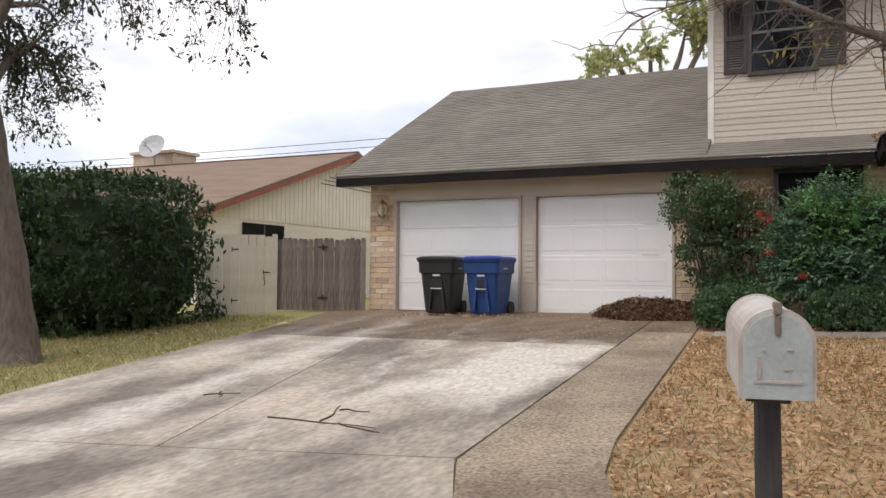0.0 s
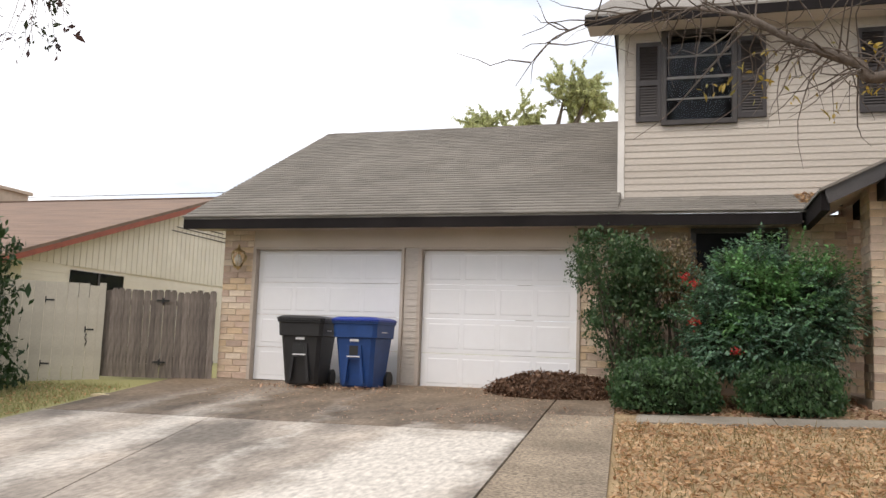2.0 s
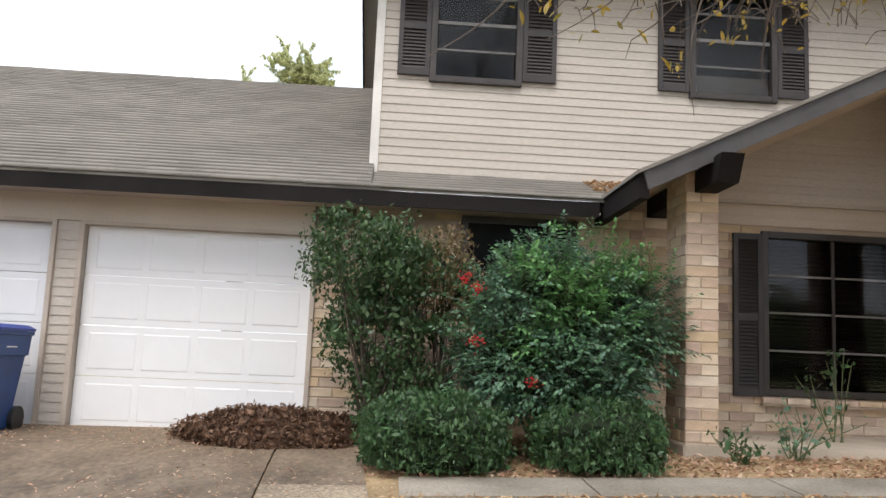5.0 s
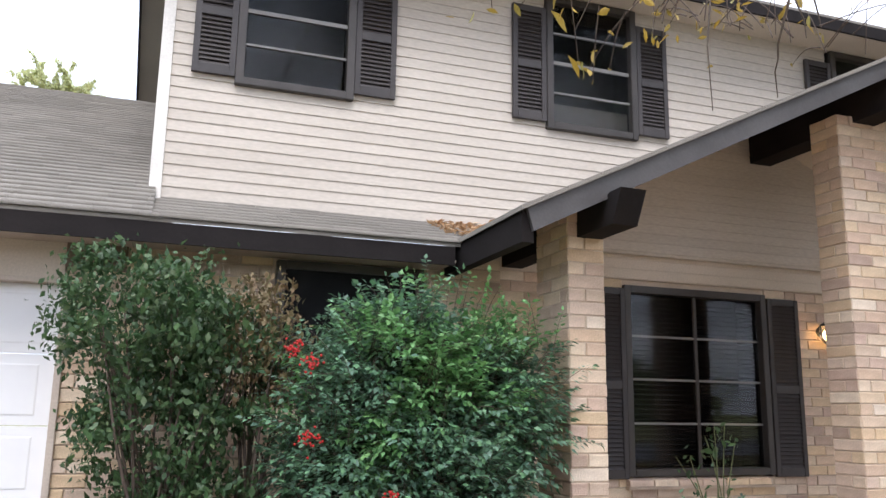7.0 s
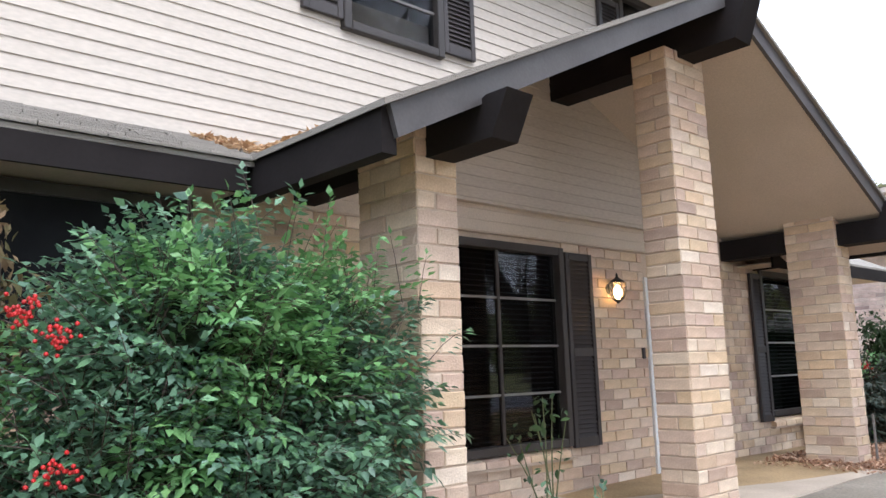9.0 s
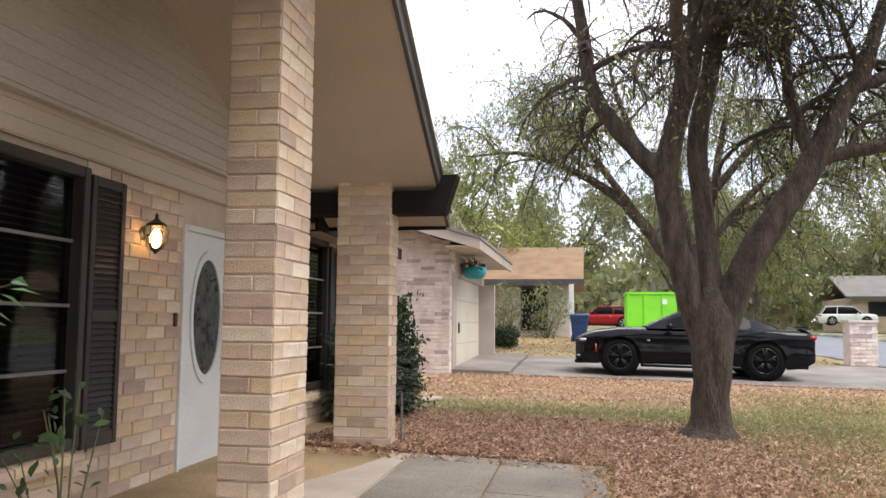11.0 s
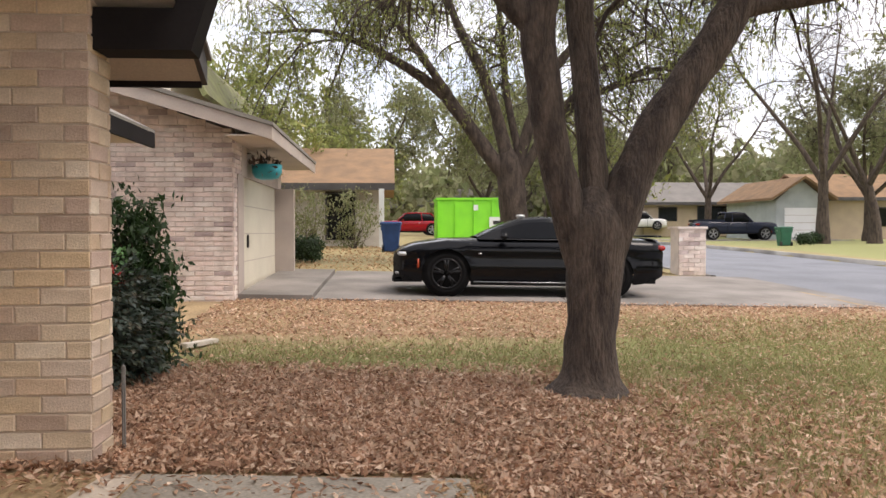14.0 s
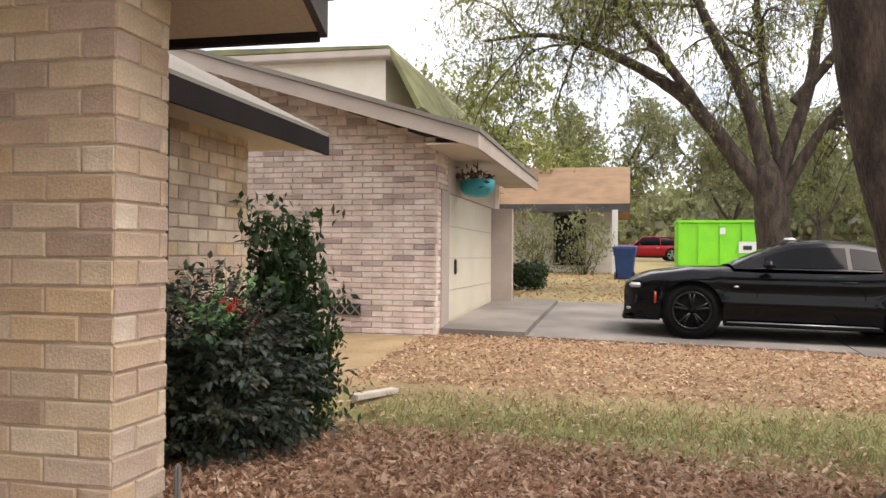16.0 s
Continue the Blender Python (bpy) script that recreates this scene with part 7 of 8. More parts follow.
# ---- far houses ----
def far_house(label, x, y0, y1, deep, z, eave, rise, wall, roofm, door=None, windows=(), gable=False):
    """A house that turns a long side to -x."""
    o = empty("far_house", x, (y0 + y1) / 2, z, label=label, category="house", group="houses along the street")
    ym = (y0 + y1) / 2
    cpart("wall", boxes((x, x + deep, y0, y1, z - 0.6, z + eave)), wall, o)
    if gable:
        cpart("gable", prism([(y0, z + eave), (y1, z + eave), (ym, z + eave + rise)], "x", x, x + deep), wall, o)
        bm = prism([(y0 - 0.6, z + eave - 0.05), (y0 - 0.6, z + eave + 0.15), (ym, z + eave + rise + 0.25), (y1 + 0.6, z + eave + 0.15), (y1 + 0.6, z + eave - 0.05), (ym, z + eave + rise + 0.05)], "x", x - 0.6, x + deep + 0.6)
    else:
        bm = prism([(x - 0.7, z + eave - 0.05), (x - 0.7, z + eave + 0.12), (x + deep / 2, z + eave + rise), (x + deep + 0.7, z + eave + 0.12), (x + deep + 0.7, z + eave - 0.05), (x + deep / 2, z + eave + rise - 0.15)], "y", y0 - 0.6, y1 + 0.6)
    cpart("roof", bm, roofm, o)
    if not gable:
        cpart("fascia", boxes((x - 0.74, x - 0.7, y0 - 0.6, y1 + 0.6, z + eave - 0.15, z + eave + 0.12)), M_FASCIA_SHEEN, o)
    if door:
        d = cpart("garage_door", boxes((x - 0.05, x, door[0], door[1], z, z + 2.2)), M_WHITE, o)
        for k in (1, 2, 3):
            cpart("panel_line", boxes((x - 0.056, x - 0.0505, door[0], door[1], z + 0.55 * k - 0.015, z + 0.55 * k + 0.015)), M_TAUPE, o)
    for a, b, c, d_ in windows:
        w = cpart("window", boxes((x - 0.04, x, a, b, z + c, z + d_)), M_GLASS, o)
        cpart("window_frame", boxes((x - 0.07, x - 0.041, a - 0.08, a, z + c, z + d_), (x - 0.07, x - 0.041, b, b + 0.08, z + c, z + d_), (x - 0.07, x - 0.041, a - 0.08, b + 0.08, z + d_, z + d_ + 0.08)), M_FRAME, o)
    return o


M_FARWALL = mat("grey_brick_far", (0.62, 0.58, 0.53), (0.54, 0.50, 0.45), 0.9, 1.2, 30, 0.2, stretch=(1, 1, 4))
M_FARTAN = mat("tan_wall_far", (0.50, 0.40, 0.29), (0.44, 0.35, 0.26), 0.9, 1.0, 30, 0.2)
M_FARBLUE = mat("pale_blue_wall", (0.46, 0.50, 0.50), None, 0.8, 1, 30, 0.1)
M_ORANGEROOF = mat("orange_brown_roof", (0.27, 0.165, 0.09), (0.19, 0.12, 0.07), 0.95, 1.5, 60, 0.5)
M_GREYROOF = mat("grey_roof_far", (0.20, 0.185, 0.17), (0.16, 0.15, 0.14), 0.95, 1.0, 40, 0.4)
far_house("grey brick house with a low orange-brown roof", 35, 12.4, 26, 8, 1.75, 2.45, 1.9, M_FARWALL, M_ORANGEROOF, None, ((13.4, 14.4, 0.4, 2.2),))
cpart("porch_post", boxes((34.2, 34.4, 12.2, 12.4, 1.7, 4.1)), M_DOORWHITE, bpy.data.objects["far_house"])
far_house("low tan house with a grey roof across the street", 76, -27, -11, 9, 2.6, 2.4, 2.2, M_FARTAN, M_GREYROOF, None, ((-14, -12.4, 0.8, 2.0), (-19, -16, 0.7, 2.1)))
far_house("pale blue gabled garage across the street", 62, -20.4, -16.6, 9, 2.0, 2.8, 1.5, M_FARBLUE, M_ORANGEROOF, (-19.7, -17.2), (), True)
far_house("tan house wall with a brown roof across the street", 63, -34, -20.5, 9, 2.0, 2.9, 2.2, M_FARTAN, M_ORANGEROOF, None, ((-27, -25, 0.8, 2.2),))
far_house("long brown house at the bend of the street", 100, -12, 14, 9, 2.6, 2.6, 2.6, M_FARTAN, M_GREYROOF, (-6, -2), ((2, 4, 0.8, 2.1),))

# shrubs at the far house
for cx, cy, r, s in ((33.6, 15.0, 0.9, 51), (33.6, 13.3, 0.95, 52)):
    bush("clipped grey-green shrub against the far house", [((cx, cy, 2.9), (0.7, r * 0.85, 1.15))], M_LEAF_FAR, 1300, 0.12, s, lump=0.35, shell=0.8, with_core=False, stems=16, clump=0.12, per=8, group="shrubs at the far house")
for cx, cy, s in ((25.5, 14.25, 53), (50, -13.2, 54), (47.5, -11.2, 55)):
    bush("low dark shrub on a lawn", [((cx, cy, float(height(cx, cy)) + 0.35), (0.45, 0.5, 0.36))], M_LEAF_HEDGE, 900, 0.09, s, lump=0.2, shell=0.5)

# ---- trees ----
TG = float(height(10.35, 10.17))
big_tree = tree("large grey-barked shade tree with bare drooping twigs and sparse green leaves", [
    [(10.35, 10.2, TG - 0.15, 0.55), (10.35, 10.2, TG + 0.02, 0.40), (10.35, 10.19, TG + 0.17, 0.275), (10.35, 10.18, TG + 0.45, 0.235), (10.35, 10.15, 1.75, 0.225), (10.35, 10.14, 2.2, 0.25), (10.35, 10.14, 2.55, 0.26), (10.35, 10.14, 2.78, 0.15), (10.35, 10.14, 2.9, 0.03)],
    [(10.33, 10.24, 2.0, 0.11), (10.32, 10.34, 2.5, 0.155), (10.3, 10.51, 3.1, 0.155), (10.25, 10.62, 3.7, 0.155), (10.2, 10.67, 4.3, 0.15), (10.1, 10.52, 5.0, 0.125), (10.0, 10.36, 5.6, 0.11), (9.9, 10.3, 7.0, 0.08), (9.7, 10.4, 8.4, 0.04)],
    [(10.38, 10.12, 2.0, 0.10), (10.4, 10.11, 2.6, 0.14), (10.42, 10.16, 3.26, 0.13), (10.45, 10.21, 3.9, 0.125), (10.45, 10.26, 4.5, 0.13), (10.45, 10.22, 5.0, 0.125), (10.5, 10.06, 5.7, 0.11), (10.5, 9.9, 7.2, 0.08), (10.5, 9.8, 8.8, 0.04)],
    [(10.35, 10.06, 2.0, 0.12), (10.35, 9.99, 2.45, 0.185), (10.35, 9.82, 2.9, 0.19), (10.35, 9.62, 3.3, 0.18), (10.35, 9.36, 3.72, 0.175), (10.35, 8.95, 4.32, 0.165), (10.35, 8.72, 4.75, 0.15), (10.4, 8.5, 5.2, 0.12), (10.4, 8.22, 5.7, 0.10), (10.5, 7.7, 7.4, 0.04)],
    [(10.22, 10.6, 4.15, 0.13), (10.2, 10.92, 4.45, 0.12), (10.2, 11.33, 4.95, 0.105), (10.15, 11.58, 5.4, 0.095), (10.1, 11.7, 6.2, 0.08), (9.9, 11.9, 7.4, 0.03)],
    [(10.4, 8.5, 5.25, 0.09), (10.7, 7.6, 5.7, 0.07), (11.0, 6.6, 6.0, 0.05), (11.3, 5.4, 6.1, 0.02)],
    [(10.35, 8.9, 4.4, 0.11), (10.3, 8.62, 4.48, 0.09), (10.25, 7.9, 4.62, 0.075), (10.1, 7.2, 5.0, 0.055), (9.9, 5.9, 5.3, 0.02)],
    [(10.38, 8.9, 4.45, 0.10), (10.5, 9.02, 4.9, 0.085), (10.7, 9.1, 5.6, 0.07), (11.0, 9.0, 7.0, 0.03)],
    [(10.16, 10.6, 4.6, 0.07), (10.02, 10.4, 5.6, 0.095), (9.6, 9.9, 6.6, 0.10), (8.5, 8.8, 8.0, 0.10), (6.5, 7.5, 9.8, 0.085), (4.2, 6.0, 11.0, 0.06), (1.5, 4.8, 11.6, 0.03)],
    [(10.46, 10.2, 5.0, 0.07), (10.47, 10.0, 6.0, 0.095), (10.2, 9.3, 7.0, 0.095), (9.5, 8.0, 8.5, 0.09), (8.6, 6.2, 10.5, 0.07), (7.8, 4.5, 12.0, 0.03)],
    [(8.3, 8.6, 8.2, 0.09), (5.5, 8.6, 9.6, 0.07), (2.5, 8.6, 10.2, 0.05), (0.0, 7.8, 10.6, 0.02)],
    [(6.5, 7.5, 9.8, 0.07), (4.5, 4.5, 11.5, 0.05), (2.0, 2.5, 12.2, 0.02)],
    [(10.4, 9.9, 6.2, 0.07), (9.2, 8.8, 7.0, 0.05), (7.6, 7.8, 7.1, 0.03), (6.2, 7.2, 6.6, 0.012)],
], M_BARK, M_LEAF_SPRING, 61, twigs=7.8, droop=2.3, twig_len=1.8, leaf_n=1.2, leaf_size=0.055, levels=3)

# the low limb over the lawn, with yellow leaves
lrng = np.random.default_rng(8)
low = curve_points([(10.09, 10.5, 5.1), (9.9, 10.5, 5.5), (8.8, 10.65, 6.0), (6.6, 10.4, 6.0), (3.6, 10.1, 4.9), (1.24, 10.00, 3.99), (0.90, 10.00, 4.08), (0.59, 10.00, 4.22), (0.28, 10.00, 4.39), (-0.05, 10.00, 4.59), (-0.54, 10.50, 4.91), (-0.99, 10.50, 4.91), (-1.76, 10.50, 4.72), (-2.18, 10.50, 4.22)], 6)
branch = curve_points([(0.10, 10.10, 4.55), (-0.12, 10.10, 4.36), (-0.40, 10.40, 4.13), (-0.68, 10.80, 3.94), (-1.02, 10.80, 3.69)], 5)
lw = [tube(low, np.interp(np.arange(len(low)), (0, 6, 18, 30, 50, 62, len(low) - 1), (0.08, 0.085, 0.07, 0.05, 0.034, 0.012, 0.003)), 7), tube(branch, np.linspace(0.012, 0.003, len(branch)), 5)]
for k in range(110):
    i = int(lrng.integers(26, len(low) - 1))
    g = lrng.normal(0, 1, 3) * np.array([1.0, 0.8, 0.45]) + np.array([-0.5, 0, 0.12])
    g /= np.linalg.norm(g)
    line = [low[i]]
    for q_ in range(6):
        g = g + lrng.normal(0, 0.25, 3) + np.array([0, 0, -0.03])
        g /= np.linalg.norm(g)
        line.append(line[-1] + g * lrng.uniform(0.05, 0.24))
    lw.append(tube(np.array(line), np.linspace(0.009, 0.002, 7), 4))
v, q = join(lw)
child("low_limb", fast_mesh("low_limb", v, q, M_BARK2, True), big_tree)
yl = big_tree
pts = np.concatenate([np.array(c) + lrng.normal(0, 1, (n, 3)) * s for c, n, s in (((1.0, 11.95, 4.2), 9, (0.06, 0.06, 0.05)), ((1.35, 11.8, 4.38), 8, (0.08, 0.06, 0.05)), ((0.3, 11.4, 4.45), 40, (0.35, 0.3, 0.14)), ((1.6, 11.7, 4.65), 60, (0.5, 0.3, 0.16)), ((2.4, 11.5, 4.9), 70, (0.5, 0.4, 0.2)))])
v, q = leaves(pts, 0.085, lrng, 0.1, 0.25, LEAF, LEAF_Q, 0.9)
child("yellow_foliage", fast_mesh("yellow_foliage", v, q, M_LEAF_YELLOW), yl, None, "last yellow leaves")["kind"] = "stuff"
tw = []
for p_ in pts[::3]:
    a = np.array([p_[0] + lrng.normal(0, 0.1), 11.75, 4.55 + lrng.normal(0, 0.05)])
    tw.append(tube(curve_points([a, (a + p_) / 2 + np.array([0, 0, 0.05]), p_], 3), np.linspace(0.005, 0.002, 7), 4))
v, q = join(tw)
child("twig_spray", fast_mesh("twig_spray", v, q, M_TWIG), yl)["kind"] = "stuff"

# hanging sprays overhead near the start
tw, pts = [], []
for k in range(20):
    u = lrng.uniform(0, 1)
    s = np.array([-7.46, 7.71, 5.35]) * (1 - u) + np.array([-6.02, 8.41, 5.37]) * u + lrng.normal(0, 0.08, 3)
    e = s + np.array([lrng.normal(0.12, 0.2), lrng.normal(0, 0.2), -lrng.uniform(0.5, 1.35)])
    line = curve_points([s, (s + e) / 2 + lrng.normal(0, 0.1, 3), e], 5)
    tw.append(tube(line, np.linspace(0.006, 0.002, len(line)), 4))
    for _ in range(9):
        pts.append(line[lrng.integers(3, len(line))] + lrng.normal(0, 0.035, 3))
SPRAY = (tw, pts)

# evergreen oak west of the driveway
oak = tree("evergreen oak with a pale trunk beside the driveway", [
    [(-8.73, 7.36, 0.35, 0.40), (-8.74, 7.36, 0.75, 0.28), (-8.82, 7.3, 1.8, 0.22), (-8.98, 7.1, 3.35, 0.19), (-9.15, 6.95, 4.6, 0.16)],
    [(-9.1, 7.0, 4.2, 0.12), (-9.0, 7.4, 5.2, 0.09), (-8.8, 7.7, 6.2, 0.06), (-8.4, 7.9, 7.2, 0.03)],
    [(-9.15, 6.95, 4.4, 0.14), (-9.5, 7.3, 5.4, 0.11), (-9.9, 7.7, 6.4, 0.07), (-10.2, 7.9, 7.6, 0.03)],
    [(-9.1, 7.0, 4.1, 0.11), (-9.7, 6.6, 5.0, 0.09), (-10.4, 6.2, 5.9, 0.05), (-11.2, 6.0, 6.8, 0.02)],
    [(-9.02, 7.1, 3.7, 0.07), (-9.25, 7.7, 4.5, 0.05), (-9.3, 8.1, 4.6, 0.03), (-9.0, 8.3, 3.9, 0.012)],
    [(-9.05, 7.05, 3.9, 0.07), (-9.5, 7.6, 4.9, 0.05), (-9.6, 8.0, 4.9, 0.03), (-9.4, 8.2, 4.2, 0.012)],
    [(-9.1, 7.3, 4.9, 0.06), (-8.6, 7.9, 5.9, 0.04), (-7.46, 7.71, 5.38, 0.02), (-6.02, 8.41, 5.39, 0.008)],
], M_BARK2, M_LEAF_OAK, 62, twigs=10, droop=1.4, twig_len=0.95, leaf_n=18, leaf_size=0.06, levels=2)
v, q = join(SPRAY[0])
child("hanging_branch", fast_mesh("hanging_branch", v, q, M_TWIG), oak, None, "thin bare hanging branch")
v, q = leaves(np.array(SPRAY[1]), 0.075, lrng, 0.0, 0.3)
child("dark_leaf_spray", fast_mesh("dark_leaf_spray", v, q, leaf_mat("dark_red_leaf", [(0.06, 0.03, 0.03), (0.09, 0.045, 0.04), (0.05, 0.035, 0.03)])), oak)["kind"] = "stuff"

# second street tree with weeping pale green twigs
tz = float(height(25, 8.7))
tree("tall street tree with pale green weeping foliage", [
    [(25, 8.55, tz - 0.2, 0.60), (25, 8.58, tz + 0.4, 0.44), (25, 8.62, 2.8, 0.37), (25, 8.74, 3.85, 0.36), (25, 8.8, 4.4, 0.30), (25, 8.8, 4.8, 0.05)],
    [(25, 8.9, 4.0, 0.22), (25, 9.55, 4.85, 0.20), (24.9, 10.1, 5.58, 0.17), (24.9, 10.75, 6.28, 0.15), (24.7, 12.03, 7.06, 0.11), (24.4, 13.6, 7.6, 0.06), (24.2, 15.2, 7.5, 0.03)],
    [(25, 8.75, 4.0, 0.20), (25.0, 9.05, 5.39, 0.17), (25, 9.5, 6.7, 0.15), (25, 10.2, 8.1, 0.11), (25, 10.8, 9.8, 0.06), (25, 11, 11, 0.03)],
    [(25, 8.6, 4.0, 0.18), (25.1, 8.3, 5.0, 0.16), (25.2, 7.85, 6.5, 0.13), (25.4, 7.6, 8.0, 0.10), (25.5, 7.0, 10.5, 0.04)],
    [(25.1, 8.5, 4.6, 0.11), (25.3, 8.8, 6.2, 0.10), (25.4, 8.9, 7.6, 0.08), (25.4, 9.1, 9.5, 0.04)],
    [(25, 8.5, 3.9, 0.15), (25, 7.6, 5.4, 0.11), (25, 6.3, 6.8, 0.08), (25, 4.8, 7.8, 0.03)],
    [(24.9, 10.2, 5.8, 0.12), (24.3, 11.6, 7.6, 0.09), (23.8, 13.0, 9.0, 0.04)],
    [(25.2, 8.2, 6.0, 0.13), (25.0, 6.5, 8.0, 0.10), (24.8, 4.5, 9.3, 0.06), (24.5, 2.5, 9.6, 0.03)],
    [(25, 7.6, 5.4, 0.10), (25.5, 5.6, 6.6, 0.08), (26, 3.6, 7.2, 0.04), (26.2, 1.8, 7.2, 0.02)],
], M_BARK, M_LEAF_SPRING, 63, twigs=5.0, droop=2.8, twig_len=2.9, leaf_n=5.5, leaf_size=0.12, levels=3, narrow=0.6)


def bare_tree(x, y, hgt, seed, lean=0.0, leaf=None, n=0.0):
    r = np.random.default_rng(seed)
    z = float(height(x, y)) - 0.1
    k = hgt / 9
    limbs = [[(x, y, z, 0.30 * k), (x, y, z + 1.0 * k, 0.20 * k), (x + lean, y + lean, z + 2.4 * k, 0.17 * k)]]
    for a in range(4):
        g = np.array([math.cos(a * 1.6 + seed), math.sin(a * 1.6 + seed), 0])
        b = np.array([x + lean, y + lean, z + 2.2 * k])
        limbs.append([(*b, 0.11 * k), *((*(b + g * d * k + np.array([0, 0, e * k]) + r.normal(0, 0.15, 3)), w * k) for d, e, w in ((0.9, 1.3, 0.09), (1.9, 2.9, 0.065), (2.9, 4.4, 0.045), (3.6, 6.2, 0.02)))])
    tree("bare winter tree on a lawn across the street" if not leaf else "street tree with thin green foliage", limbs, M_BARK, leaf, seed, twigs=4.2, droop=1.2, twig_len=2.4, leaf_n=n, leaf_size=0.2, levels=3, group="street trees")


bare_tree(50, -13.6, 15, 81)
bare_tree(50, -16.8, 14, 82, 0.3)
for tx, ty, th, ts in ((-3.5, -10.5, 19, 71), (3.2, -11.5, 20, 72), (12, -10.5, 18, 73), (-14, -12, 18, 74)):
    bare_tree(tx, ty, th, ts)
bare_tree(66, -13.0, 13, 83)
bare_tree(38, -15, 12, 84)
for tx, ty, th, ts in ((72, 4.0, 12, 85), (64, 13, 11, 90), (80, -4, 13, 91), (56, -20, 12, 92), (74, -30, 13, 93), (70, 20, 12, 94), (52, 24, 11, 95), (90, -16, 13, 96), (58, 3.0, 10, 97)):
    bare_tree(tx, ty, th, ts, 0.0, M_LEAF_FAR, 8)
bare_tree(40, 19, 8, 86, 0.0, M_LEAF_SPRING, 5)
bare_tree(58, 14.5, 7, 87, 0.0, M_LEAF_SPRING, 4)

# tree behind the garage roof
tree("pale green tree behind the house", [
    [(-9.1, 47.6, 0.5, 0.6), (-9.1, 47.6, 6, 0.4), (-9.1, 47.6, 12.2, 0.25)],
    [(-9.9, 47.6, 11.9, 0.2), (-10.7, 47.6, 13.4, 0.14), (-11.1, 47.6, 14.7, 0.04)],
    [(-9.1, 47.6, 11.9, 0.2), (-9.1, 47.6, 13.4, 0.14), (-9.1, 47.6, 14.7, 0.04)],
    [(-8.3, 47.6, 11.9, 0.2), (-7.5, 47.6, 14.0, 0.14), (-7.1, 47.6, 15.8, 0.04)],
    [(-7.7, 47.6, 11.9, 0.2), (-6.4, 47.6, 14.3, 0.14), (-5.7, 47.6, 16.3, 0.04)],
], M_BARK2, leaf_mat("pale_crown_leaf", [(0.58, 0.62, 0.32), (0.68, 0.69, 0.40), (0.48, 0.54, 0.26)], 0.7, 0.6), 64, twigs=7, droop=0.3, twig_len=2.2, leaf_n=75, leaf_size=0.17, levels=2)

# woods in the distance: clumped crowns in a row
wrng = np.random.default_rng(77)
south = tagged(empty("far_woods", -5, -45, 1), "row of bare grey trees across the street, mirrored in the windows", "woods", kind="stuff")
pts = []
for k in range(130):
    a = wrng.uniform(-2.95, -0.75)
    d_ = wrng.uniform(38, 66)
    c = np.array([d_ * math.cos(a), d_ * math.sin(a), wrng.uniform(2.0, 4.5)])
    pts.append(mass(c, (5, 5, wrng.uniform(2.5, 4.0)), 260, wrng, 2.2, 0.5, 0.7, k))
v, q = leaves(np.concatenate(pts), 0.8, wrng, 0.0, 0.4, narrow=1.4)
child("foliage", fast_mesh("foliage", v, q, M_LEAF_FAR), south)["kind"] = "stuff"
woods = tagged(empty("far_woods", 110, 0, 3), "row of grey-green trees beyond the houses", "woods", kind="stuff")
pts = []
for k in range(170):
    a = wrng.uniform(-0.75, 1.2)
    d_ = wrng.uniform(95, 150)
    c = np.array([d_ * math.cos(a), 10 + d_ * math.sin(a) * 0.9, wrng.uniform(4.5, 9.5)])
    pts.append(mass(c, (6, 6, wrng.uniform(4.0, 6.5)), 520, wrng, 2.2, 0.5, 0.6, k))
v, q = leaves(np.concatenate(pts), 0.85, wrng, 0.0, 0.4, narrow=1.6)
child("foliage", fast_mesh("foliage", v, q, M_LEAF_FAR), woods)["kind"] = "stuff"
wood = []
for k in range(90):
    a = wrng.uniform(-0.75, 1.2)
    d_ = wrng.uniform(92, 140)
    b = np.array([d_ * math.cos(a), 10 + d_ * math.sin(a) * 0.9, 1.5])
    wood.append(tube(curve_points([b, b + np.array([0.2, 0.2, 4.0]), b + np.array([wrng.normal(0, 1.2), wrng.normal(0, 1.2), 10.0])], 3), np.linspace(0.3, 0.04, 7), 5))
v, q = join(wood)
child("trunks", fast_mesh("trunks", v, q, M_BARK), woods)["kind"] = "stuff"

# ---- kerbs, walk and neighbour's drive ----
for nm, off, w in (("kerb_near", 0.0, 0.16), ("kerb_far", -9.66, 0.16)):
    xs = np.arange(-60, 130, 0.75)
    keep = [(a, b) for a, b in ((-60, -9.4), (0.5, 15.4), (22.6, 130))] if off == 0 else [(-60, 130)]
    for a, b in keep:
        xx = np.linspace(a, b, max(3, int((b - a) / 1.0)))
        yk = kerb_y(xx) + off
        prof = ((0.0, -0.2), (0.02, 0.02), (0.05, 0.035), (w, 0.035), (w, -0.2))
        v = np.concatenate([np.stack([xx, yk + dy, height(xx, yk) + dz], 1) for dy, dz in prof])
        n = len(xx)
        q = [(j * n + i, j * n + i + 1, (j + 1) * n + i + 1, (j + 1) * n + i) for j in range(4) for i in range(n - 1)]
        tagged(new(nm, fast_mesh(nm, v, q, M_CONC)), "low concrete kerb along the street", "kerb", kind="structure")

